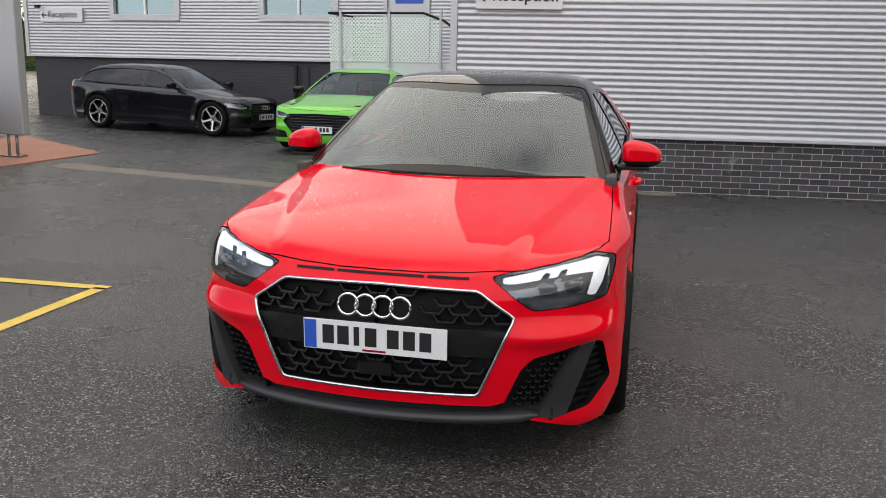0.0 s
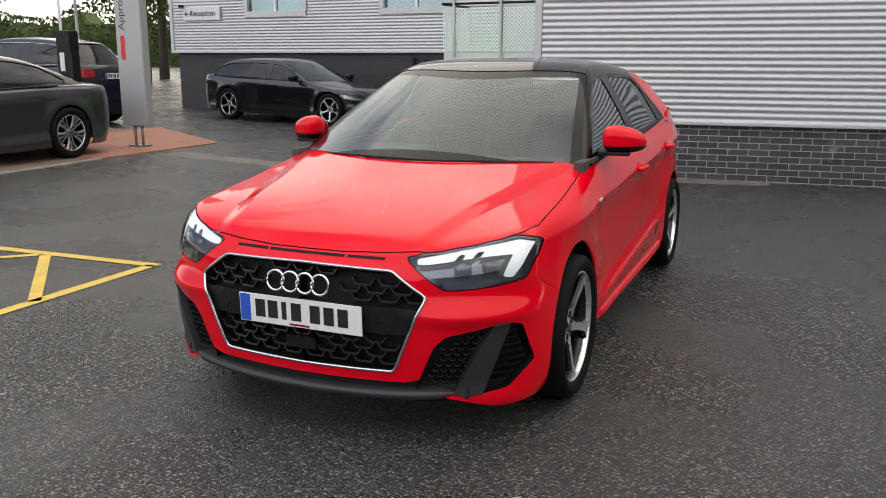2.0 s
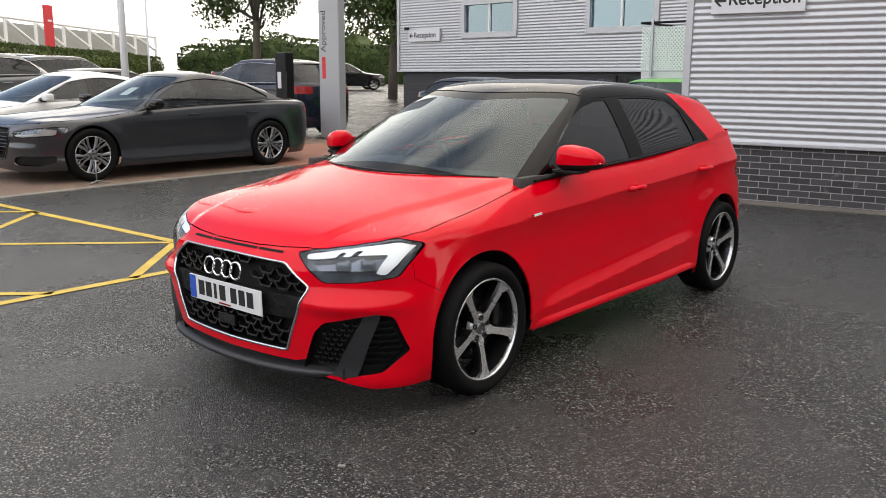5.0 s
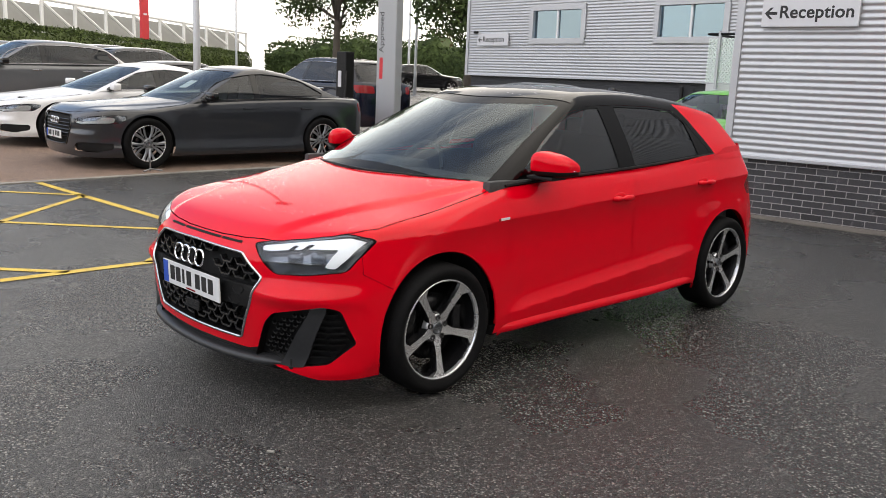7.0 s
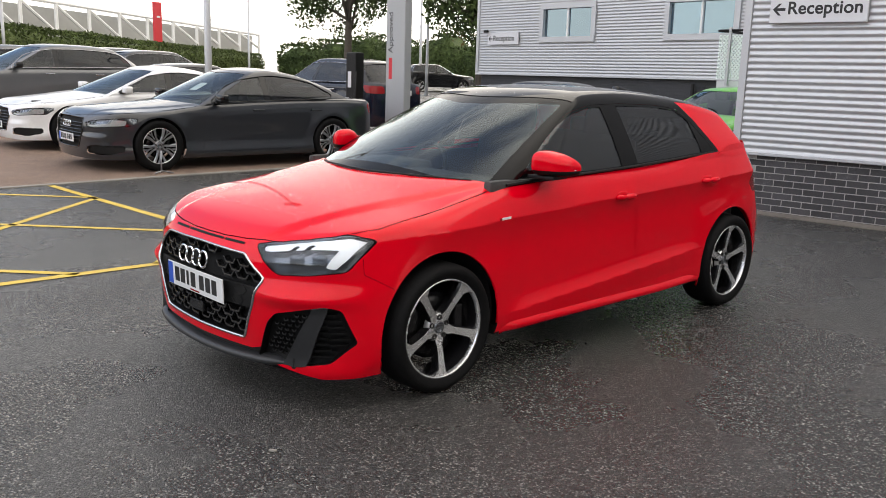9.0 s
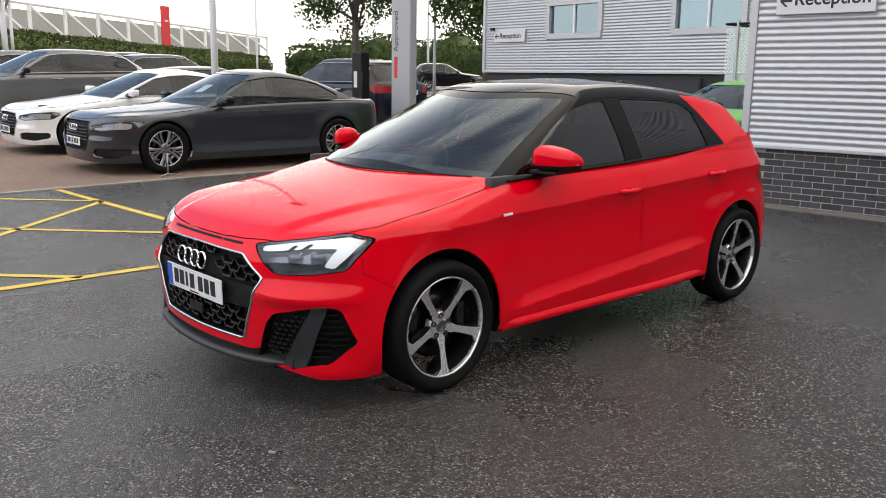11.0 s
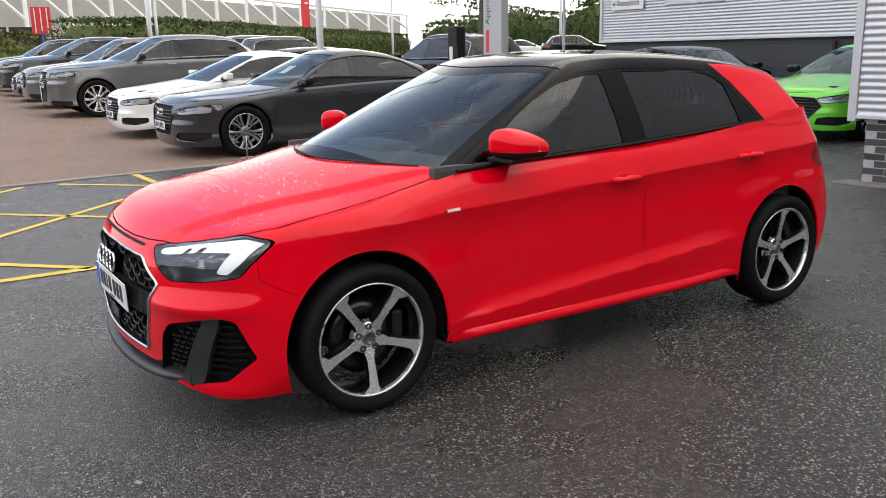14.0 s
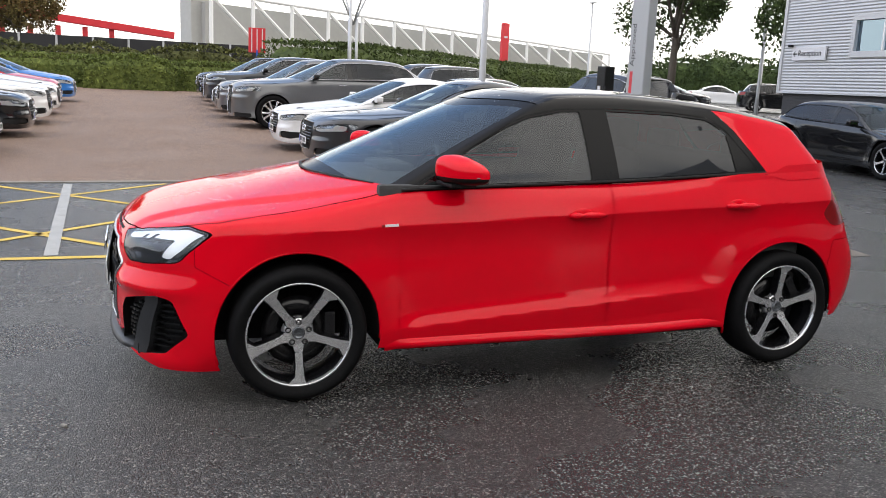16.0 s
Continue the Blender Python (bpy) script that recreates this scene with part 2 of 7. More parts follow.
M["trim"] = mat("grey_painted_steel", (0.47, 0.48, 0.50), 0.4, 0.3, var=0.05, scale=1.5)
M["brick"] = random_tint(mat("dark_blue_grey_brick", (0.042, 0.040, 0.043), 0.6, var=0.35, scale=6, fine=90, bump=0.5), 0.4)
bn, bl = M["brick"].node_tree.nodes, M["brick"].node_tree.links
b_geo = bn.new("ShaderNodeNewGeometry")
b_salt = bn.new("ShaderNodeTexNoise")
b_salt.inputs["Scale"].default_value, b_salt.inputs["Detail"].default_value, b_salt.inputs["Roughness"].default_value = 3.5, 8.0, 0.75
b_cut = bn.new("ShaderNodeMapRange")
b_cut.inputs["From Min"].default_value, b_cut.inputs["From Max"].default_value = 0.60, 0.74
b_cut.inputs["To Max"].default_value = 0.75
b_mix = bn.new("ShaderNodeMix")
b_mix.data_type = "RGBA"
b_mix.inputs["B"].default_value = (0.30, 0.29, 0.28, 1.0)
b_base = bn["Principled BSDF"].inputs["Base Color"]
bl.new(b_geo.outputs["Position"], b_salt.inputs["Vector"])
bl.new(b_salt.outputs["Fac"], b_cut.inputs["Value"])
bl.new(b_cut.outputs["Result"], b_mix.inputs["Factor"])
bl.new(b_base.links[0].from_socket, b_mix.inputs["A"])
bl.new(b_mix.outputs["Result"], b_base)
M["mortar"] = mat("pale_mortar", (0.36, 0.345, 0.33), 0.9, var=0.25, scale=2, fine=60, bump=0.4)
M["dark_void"] = mat("shadow_gap_lining", (0.02, 0.02, 0.022), 0.8, var=0.1)
M["red"] = mat("red_car_paint", (0.72, 0.0008, 0.012), 0.35, 0.0, var=0.02, scale=1.5, fine=20, coat=1.0, spec=0.0, rough_var=0.05, coat_ior=1.36)
M["gloss_black"] = mat("gloss_black_paint", (0.005, 0.005, 0.0055), 0.05, var=0.1, scale=2, coat=0.0, spec=0.50)
M["grille_gloss"] = mat("glossy_grille_plastic", (0.010, 0.010, 0.0105), 0.22, spec=0.7, var=0.1, scale=5)
M["pillar_black"] = mat("black_pillar_paint", (0.004, 0.004, 0.0043), 0.15, spec=0.14, var=0.1, scale=3)
M["black_plastic"] = mat("black_plastic", (0.006, 0.006, 0.0063), 0.5, spec=0.25, var=0.2, scale=9, bump=0.15, bump_scale=400)
M["grey_plastic"] = mat("dark_grey_satin_plastic", (0.026, 0.027, 0.029), 0.38, spec=0.4, var=0.15, scale=6)
M["lining"] = mat("black_lining", (0.004, 0.004, 0.004), 0.9, var=0.2)
M["cabin"] = mat("dark_cabin_trim", (0.05, 0.05, 0.05), 0.75, var=0.2, scale=8, bump=0.2)
M["seat"] = mat("black_seat_cloth", (0.045, 0.045, 0.045), 0.9, var=0.25, scale=12, fine=200, bump=0.4, bump_scale=500)
M["tyre"] = mat("black_tyre_rubber", (0.006, 0.006, 0.0063), 0.7, spec=0.12, var=0.3, scale=8, fine=60, bump=0.2)
M["silver"] = mat("machined_silver_alloy", (0.72, 0.72, 0.73), 0.27, 0.8, var=0.06, scale=6, fine=90)
M["dark_alloy"] = mat("dark_painted_alloy", (0.008, 0.008, 0.009), 0.22, 0.0, var=0.2, scale=6)
M["grey_alloy"] = mat("grey_painted_alloy", (0.34, 0.35, 0.37), 0.3, 0.8, var=0.1, scale=6)
M["steel"] = mat("brake_disc_steel", (0.32, 0.31, 0.30), 0.35, 0.9, var=0.2, scale=20)
M["chrome"] = mat("chrome", (0.80, 0.81, 0.83), 0.08, 1.0, var=0.03, scale=4)
M["satin_chrome"] = mat("satin_silver_trim", (0.55, 0.55, 0.57), 0.25, 1.0, var=0.04, scale=6)
M["plate_white"] = mat("white_plate", (0.78, 0.78, 0.77), 0.35, var=0.03, scale=10)
M["ink"] = mat("black_print", (0.012, 0.012, 0.013), 0.5, var=0.1)
M["blue_band"] = mat("blue_print", (0.02, 0.09, 0.50), 0.45, var=0.05)
M["drl"] = mat("white_light_guide", (0.90, 0.93, 0.96), 0.3, var=0.02, emit=0.36)
M["lamp_dark"] = mat("smoked_lamp_housing", (0.17, 0.18, 0.195), 0.14, 0.75, var=0.2, scale=10)
M["red_lamp"] = mat("red_lamp_plastic", (0.26, 0.006, 0.008), 0.15, var=0.15, scale=12, coat=0.3, spec=0.25)
M["lens"] = mat("dark_lamp_lens", (0.05, 0.055, 0.065), 0.08, 0.2, var=0.1, scale=9, coat=1.0)
M["lamp_glass"] = glass("clear_lamp_cover", (0.93, 0.95, 0.97), 1.0)
M["screen"] = glass("clear_windscreen", (0.78, 0.87, 0.86), 1.2, shine=(0.86, 0.95, 1.0))
M["rear_glass"] = glass("tinted_rear_glass", (0.50, 0.54, 0.52), 1.2)
M["water"] = glass("rain_water", (0.74, 0.74, 0.74), 0.34)
M["side_glass"] = glass("tinted_side_glass", (0.30, 0.35, 0.33), 1.3)
M["dark_glass"] = glass("dark_privacy_glass", (0.16, 0.175, 0.18), 1.0)
M["window_glass"] = glass("office_window_glass", (0.40, 0.46, 0.47), 6.0, shine=(0.62, 0.84, 1.0))

# ---- building helpers ----
def piece(name, verts, faces, material, parent=None, label="", smooth=False, normals=None):
    """One mesh object from points and faces."""
    me = bpy.data.meshes.new(name)
    me.from_pydata([tuple(map(float, v)) for v in verts], [], [tuple(map(int, f)) for f in faces])
    me.materials.append(material)
    me.polygons.foreach_set("use_smooth", [smooth] * len(me.polygons))
    me.update()
    if normals is not None:
        me.normals_split_custom_set_from_vertices([tuple(map(float, v)) for v in normals])
    ob = new(name, me)
    if parent is not None:
        ob.parent = parent
    if label:
        ob["label"] = label
    return ob


def part(name, bm, material, parent=None, label="", smooth=False):
    """Links a bmesh as one mesh object under a thing or a part."""
    me = bpy.data.meshes.new(name)
    bm.to_mesh(me)
    bm.free()
    me.materials.append(material)
    me.polygons.foreach_set("use_smooth", [smooth] * len(me.polygons))
    ob = new(name, me)
    if parent is not None:
        ob.parent = parent
    if label:
        ob["label"] = label
    return ob


def thing(name, label, category, at=None, group="", kind=""):
    ob = new(name)
    ob.empty_display_size = 0.1
    if at is not None:
        ob.matrix_world = at
    return tagged(ob, label, category, group, kind)


def box_bm(size, at=(0, 0, 0), bevel=0.0, turn=None, bm=None, seg=2):
    """A box with rounded edges, added to a bmesh."""
    bm = bm or bmesh.new()
    m = Matrix.Translation(at)
    if turn is not None:
        m = m @ turn
    r = bmesh.ops.create_cube(bm, size=1.0, matrix=m @ Matrix.Diagonal((*size, 1)))
    if bevel:
        edges = list({e for v in r["verts"] for e in v.link_edges})
        bmesh.ops.bevel(bm, geom=edges, offset=bevel, segments=seg, profile=0.7, affect="EDGES")
    return bm


def tube_bm(path, radius, sides=8, closed=False, bm=None, flat=1.0):
    """A tube along points; radius may be one number or one for each point."""
    bm = bm or bmesh.new()
    pts = [Vector(p) for p in path]
    rad = radius if hasattr(radius, "__len__") else [radius] * len(pts)
    rings = []
    up = Vector((0, 0, 1))
    for i, p in enumerate(pts):
        a = pts[i - 1] if (i > 0 or closed) else pts[i]
        b = pts[(i + 1) % len(pts)] if (i < len(pts) - 1 or closed) else pts[i]
        d = (b - a).normalized()
        ref = up if abs(d.z) < 0.95 else Vector((1, 0, 0))
        u = d.cross(ref).normalized()
        v = u.cross(d)
        rings.append([bm.verts.new(p + rad[i] * (math.cos(k * math.tau / sides) * u + flat * math.sin(k * math.tau / sides) * v)) for k in range(sides)])
    n = len(rings)
    for i in range(n if closed else n - 1):
        a, b = rings[i], rings[(i + 1) % n]
        for k in range(sides):
            bm.faces.new((a[k], a[(k + 1) % sides], b[(k + 1) % sides], b[k]))
    if not closed:
        bm.faces.new(rings[0][::-1])
        bm.faces.new(rings[-1])
    return bm


def lathe_bm(profile, sides=48, bm=None, axis="x"):
    """Turns a profile of (along, radius) round an axis."""
    bm = bm or bmesh.new()
    rings = []
    for h, r in profile:
        ring = []
        for k in range(sides):
            a = k * math.tau / sides
            c = (h, r * math.cos(a), r * math.sin(a)) if axis == "x" else (r * math.cos(a), r * math.sin(a), h)
            ring.append(bm.verts.new(c))
        rings.append(ring)
    for a, b in zip(rings, rings[1:]):
        for k in range(sides):
            bm.faces.new((a[k], a[(k + 1) % sides], b[(k + 1) % sides], b[k]))
    return bm


def prism_bm(poly, depth, bm=None, plane="xz", at=0.0, bevel=0.0):
    """A flat outline given thickness. plane xz: depth along y; yz: along x; xy: along z."""
    bm = bm or bmesh.new()

    def lift(p, d):
        return {"xz": (p[0], d, p[1]), "yz": (d, p[0], p[1]), "xy": (p[0], p[1], d)}[plane]

    a = [bm.verts.new(lift(p, at)) for p in poly]
    b = [bm.verts.new(lift(p, at + depth)) for p in poly]
    made = [bm.faces.new(a), bm.faces.new(b[::-1])]
    for i in range(len(poly)):
        j = (i + 1) % len(poly)
        made.append(bm.faces.new((a[i], b[i], b[j], a[j])))
    bmesh.ops.recalc_face_normals(bm, faces=made)
    if bevel:
        edges = list({e for f in made for e in f.edges})
        bmesh.ops.bevel(bm, geom=edges, offset=bevel, segments=2, profile=0.7, affect="EDGES")
    return bm


def spline(pairs):
    """A natural cubic through (x, y) pairs; straight on beyond its ends."""
    x = np.array([p[0] for p in pairs], float)
    y = np.array([p[1] for p in pairs], float)
    n = len(x)
    h = np.diff(x)
    a = np.eye(n)
    r = np.zeros(n)
    for i in range(1, n - 1):
        a[i, i - 1], a[i, i], a[i, i + 1] = h[i - 1], 2 * (h[i - 1] + h[i]), h[i]
        r[i] = 6 * ((y[i + 1] - y[i]) / h[i] - (y[i] - y[i - 1]) / h[i - 1])
    m = np.linalg.solve(a, r)

    def exact(q):
        i = np.clip(np.searchsorted(x, q) - 1, 0, n - 2)
        c = np.clip(q, x[0], x[-1])
        d0, d1, hh = c - x[i], x[i + 1] - c, h[i]
        v = (m[i] * d1**3 + m[i + 1] * d0**3) / (6 * hh) + (y[i] / hh - m[i] * hh / 6) * d1 + (y[i + 1] / hh - m[i + 1] * hh / 6) * d0
        s0 = (y[1] - y[0]) / h[0] - h[0] * (2 * m[0] + m[1]) / 6
        s1 = (y[-1] - y[-2]) / h[-1] + h[-1] * (m[-2] + 2 * m[-1]) / 6
        return v + np.where(q < x[0], s0 * (q - x[0]), 0) + np.where(q > x[-1], s1 * (q - x[-1]), 0)

    table_x = np.linspace(x[0] - 1.5, x[-1] + 1.5, 6000)
    table_y = exact(table_x)
    return lambda q: np.interp(q, table_x, table_y)


def smax(a, b, k):
    """The larger of two, rounded where they meet."""
    h = np.clip(0.5 + 0.5 * (a - b) / k, 0, 1)
    return b + (a - b) * h + k * h * (1 - h)


def step(a, b, x):
    t = np.clip((x - a) / (b - a), 0, 1)
    return t * t * (3 - 2 * t)


def bell(x, mid, wide):
    return np.exp(-(((x - mid) / wide) ** 2))


def inside(px, py, poly):
    """How far points lie inside an outline (negative outside)."""
    px, py = np.asarray(px, float), np.asarray(py, float)
    best = np.full(px.shape, 1e9)
    odd = np.zeros(px.shape, bool)
    for (x0, y0), (x1, y1) in zip(poly, [*poly[1:], poly[0]]):
        ex, ey = x1 - x0, y1 - y0
        t = np.clip(((px - x0) * ex + (py - y0) * ey) / (ex * ex + ey * ey + 1e-12), 0, 1)
        best = np.minimum(best, np.hypot(px - x0 - t * ex, py - y0 - t * ey))
        cross = ((y0 > py) != (y1 > py)) & (px < (x1 - x0) * (py - y0) / ((y1 - y0) or 1e-12) + x0)
        odd ^= cross
    return np.where(odd, best, -best)


def rounded(poly, r, n=4):
    """An outline with its corners rounded."""
    out = []
    for i, p in enumerate(poly):
        a, p, b = Vector(poly[i - 1]), Vector(p), Vector(poly[(i + 1) % len(poly)])
        da, db = (a - p), (b - p)
        ra = min(r, da.length * 0.45)
        rb = min(r, db.length * 0.45)
        s, e = p + da.normalized() * ra, p + db.normalized() * rb
        for k in range(n + 1):
            t = k / n
            q = (1 - t) ** 2 * s + 2 * t * (1 - t) * p + t * t * e
            out.append((q.x, q.y))
    return out


class Sheet:
    """A surface of many small faces that can be cut along the zero line of a field."""

    def __init__(self, v, f):
        self.v, self.f = np.asarray(v, float).reshape(-1, 3), f

    def cut(self, field):
        """What lies where the field is positive."""
        if not self.f:
            return Sheet(self.v, [])
        val = field(self.v)
        if (val >= 0).all():
            return self
        good, val = (val >= 0).tolist(), val.tolist()
        verts, faces, made = self.v.tolist(), [], {}
        for face in self.f:
            n = 0
            for i in face:
                n += good[i]
            if n == len(face):
                faces.append(face)
            elif n:
                out = []
                for i, j in zip(face, [*face[1:], face[0]]):
                    if good[i]:
                        out.append(i)
                    if good[i] != good[j]:
                        key = (i, j) if i < j else (j, i)
                        if key not in made:
                            t = val[key[0]] / (val[key[0]] - val[key[1]])
                            p, q = verts[key[0]], verts[key[1]]
                            made[key] = len(verts)
                            verts.append([u + t * (w - u) for u, w in zip(p, q)])
                        out.append(made[key])
                if len(out) > 2:
                    faces.append(tuple(out))
        return Sheet(verts, faces).tidy()

    def tidy(self):
        used = sorted({i for f in self.f for i in f})
        at = {i: n for n, i in enumerate(used)}
        return Sheet(self.v[used] if used else np.zeros((0, 3)), [tuple(at[i] for i in f) for f in self.f])

    def mirrored(self):
        return Sheet(self.v * (-1, 1, 1), [f[::-1] for f in self.f])

    def plus(self, other):
        n = len(self.v)
        return Sheet(np.concatenate([self.v, other.v]), [*self.f, *[tuple(i + n for i in f) for f in other.f]])


def grid_faces(rows, cols):
    return [(r * cols + c, r * cols + c + 1, (r + 1) * cols + c + 1, (r + 1) * cols + c) for r in range(rows - 1) for c in range(cols - 1)]


def lerp_line(poly, n):
    """n points evenly along a closed outline."""
    pts = [Vector(p) for p in poly] + [Vector(poly[0])]
    lens = [(b - a).length for a, b in zip(pts, pts[1:])]
    total, out = sum(lens), []
    for k in range(n):
        d = total * k / n
        for a, b, ln in zip(pts, pts[1:], lens):
            if d <= ln:
                out.append(a + (b - a) * (d / ln))
                break
            d -= ln
    return out


def slope_z(x, y=0.0):
    """The yard rises gently towards -x, and a little more towards the offices."""
    across = min(1.0, max(0.0, (-x - 1.5) / 3.0))
    return 0.0178 * min(38.0, max(0.0, -x - 7.0)) + 0.008 * across * min(3.0, max(0.0, y - 5.0))

# ---- ground ----
gx = [-700, -120, -45, -30, -15, -7, -4.5, -3.5, -2.5, -1.5, 4, 30, 600]
gy = [-600, -60, -10, 0, 5, 6, 7, 8, 10, 30, 80, 700]


def ground_patch(name, outline, material, lift, label, category, nx=1):
    """A flat-laid patch of the yard, following its slope."""
    bm = bmesh.new()
    bm.faces.new([bm.verts.new((x, y, 0)) for x, y in outline])
    for way, cuts in (((1, 0, 0), gx), ((0, 1, 0), gy)):
        for c in cuts:
            bmesh.ops.bisect_plane(bm, geom=bm.verts[:] + bm.edges[:] + bm.faces[:], plane_co=Vector(way) * c, plane_no=way)
    rim = [e for e in bm.edges if len(e.link_faces) == 1]
    skirt = bmesh.ops.extrude_edge_only(bm, edges=rim)
    low = {v for v in skirt["geom"] if isinstance(v, bmesh.types.BMVert)}
    for v in bm.verts:
        v.co.z = slope_z(v.co.x, v.co.y) + (-0.05 if v in low else lift)
    bmesh.ops.recalc_face_normals(bm, faces=bm.faces[:])
    ob = part(name, bm, material)
    return tagged(ob, label, category, kind="structure")


piece("ground", [(x, y, slope_z(x, y)) for x in gx for y in gy], [f[::-1] for f in grid_faces(len(gx), len(gy))], M["tarmac"])
tagged(bpy.data.objects["ground"], "damp dark grey tarmac yard sloping gently", "ground", kind="structure")
ground_patch("car_park_surface", [(-44.9, -30), (-6.98, -30), (-6.98, -2), (-7.4, 3), (-7.5, 5.6), (-9.5, 9.2), (-44.9, 10.0)], M["carpark"], 0.008, "worn brown tarmac of the parking rows", "ground")
ground_patch("pavement_edging", [(-6.98, -30), (-6.88, -30), (-6.88, -2), (-7.3, 3), (-7.4, 5.75), (-7.5, 5.75), (-7.4, 3), (-6.98, -2)], M["concrete"], 0.012, "thin pale concrete channel beside the tarmac", "edging")
ground_patch("paved_island", rounded([(-7.42, 5.7), (-7.28, 8.2), (-9.9, 9.8), (-9.9, 5.7)], 0.15), M["paving"], 0.016, "red block paved island under the pylon sign", "paving")
ground_patch("worn_strip", [(-7.0, 6.5), (-1.6, 5.45), (-1.6, 5.75), (-7.0, 6.95)], M["footing"], 0.003, "pale worn strip of patched tarmac", "ground")


# ---- yellow hatched box ----
def road_line(a, b, wide, material, name, label):
    a, b = Vector(a), Vector(b)
    d = (b - a).normalized()
    n = Vector((-d.y, d.x)) * wide / 2
    steps = max(2, int((b - a).length / 0.5))
    v, f = [], []
    for i in range(steps + 1):
        p = a + (b - a) * i / steps
        for s in (1, -1):
            q = p + s * n
            v.append((q.x, q.y, slope_z(q.x) + (0.004 if material is M["yellow"] else 0.007)))
    for i in range(steps):
        f.append((2 * i, 2 * i + 1, 2 * i + 3, 2 * i + 2))
    ob = piece(name, v, [q[::-1] for q in f], material)
    return tagged(ob, label, "road marking", kind="structure")


X0, X1, Y0, Y1 = -6.85, -2.40, -5.2, 1.03
road_line((X0 - 0.25, 0.97), (X1 + 0.04, 1.11), 0.09, M["yellow"], "yellow_line", "worn yellow painted line on tarmac")
road_line((X1, 1.10), (X1 + 0.03, Y0), 0.09, M["yellow"], "yellow_line", "worn yellow painted line on tarmac")
road_line((X0, Y0), (X1, Y0), 0.09, M["yellow"], "yellow_line", "worn yellow painted line on tarmac")


def clip_diag(sign, c):
    """The stretch of x - sign*y = c inside the box."""
    pts = []
    for x in (X0, X1):
        y = (x - c) * sign
        if Y0 <= y <= Y1:
            pts.append((x, y))
    for y in (Y0, Y1):
        x = c + sign * y
        if X0 < x < X1:
            pts.append((x, y))
    return pts


for sign, cs in ((1, (0.5, -1.95, -4.40, -6.92)), (-1, (-2.28, -4.83, -7.17, -9.6))):
    for c in cs:
        p = clip_diag(sign, c)
        if len(p) >= 2:
            road_line(p[0], p[1], 0.075, M["yellow"], "yellow_line", "worn yellow painted hatching line on tarmac")
road_line((-6.75, -1.44), (-2.46, -1.27), 0.10, M["white_line"], "white_line", "faded white painted line crossing the hatching")


# ---- buildings ----
def wall_pose(a, b, x0):
    """A pose whose x runs along the wall line y = a + b x, from x0, with y into the wall."""
    return Matrix.Translation((x0, a + b * x0, 0)) @ Matrix.Rotation(math.atan(b), 4, "Z")


def cladding(name, length, z0, z1, holes, parent, pitch=0.073, depth=0.009):
    """Sheeting with level ribs; holes are (x0, x1, z0, z1) openings through it."""
    n = int((z1 - z0) / pitch * 8)
    zs = set(np.linspace(z0, z1, n).round(4))
    xs = {0.0, length}
    for h in holes:
        xs |= {h[0], h[1]}
        zs |= {h[2], h[3]}
    xs, zs = sorted(xs), sorted(zs)
    v = [(x, -depth * (0.5 + 0.5 * math.cos((z - z0) / pitch * math.tau)), z) for z in zs for x in xs]
    f = []
    for r in range(len(zs) - 1):
        for c in range(len(xs) - 1):
            mx, mz = (xs[c] + xs[c + 1]) / 2, (zs[r] + zs[r + 1]) / 2
            if any(h[0] < mx < h[1] and h[2] < mz < h[3] for h in holes):
                continue
            k = r * len(xs) + c
            f.append((k, k + 1, k + 1 + len(xs), k + len(xs)))
    return piece(name, v, f, M["cladding"], parent, "silver corrugated steel sheeting", smooth=True)


# near block: brick plinth, sheeting above
NEAR = wall_pose(6.95, 0.10, -1.38)
near = thing("workshop_wall", "workshop wall of silver ribbed sheeting on dark brick", "building", NEAR, kind="structure")
SHEET_Z = 0.665
WALL_TOP = 7.6
cladding("cladding", 14.0, SHEET_Z + 0.03, WALL_TOP - 0.1, [], near)
part("wall_core", box_bm((14.0, 0.2, WALL_TOP - 0.65), (7.0, 0.14, (WALL_TOP + 0.65) / 2)), M["trim"], near)
part("drip_flashing", box_bm((14.0, 0.05, 0.035), (7.0, -0.005, SHEET_Z + 0.012), 0.004), M["trim"], near, "pale folded steel flashing")
part("corner_trim", box_bm((0.085, 0.09, WALL_TOP - 0.63), (-0.045, 0.02, (WALL_TOP + 0.63) / 2), 0.006), M["trim"], near, "grey folded steel corner trim")
part("plinth_mortar", box_bm((13.9, 0.2, 0.80), (7.03, 0.1525, 0.26)), M["mortar"], near, "pale mortar between dark bricks")
part("side_wall", box_bm((0.2, 7.6, WALL_TOP - 0.65), (0.1, 4.05, (WALL_TOP + 0.65) / 2)), M["trim"], near)
part("side_plinth", box_bm((0.2, 7.6, 0.8), (0.16, 4.07, 0.26)), M["brick"], near)
part("roof_slab", box_bm((14.2, 7.9, 0.2), (7.0, 4.0, WALL_TOP + 0.05)), M["trim"], near)

# plain walls that close the yard
M["boundary"] = mat("weathered_boundary_wall", (0.085, 0.083, 0.08), 0.8, var=0.3, scale=0.4, fine=6, bump=0.3)
for nm, size, at in (("wall_east", (0.3, 36.0, 5.2), (15.2, -9.8, 2.5)), ("wall_south", (30.0, 0.3, 3.8), (0.2, -19.0, 1.85))):
    tagged(part(nm, box_bm(size, at, 0.02), M["boundary"]), "plain dark grey boundary wall closing the yard", "wall", kind="structure")

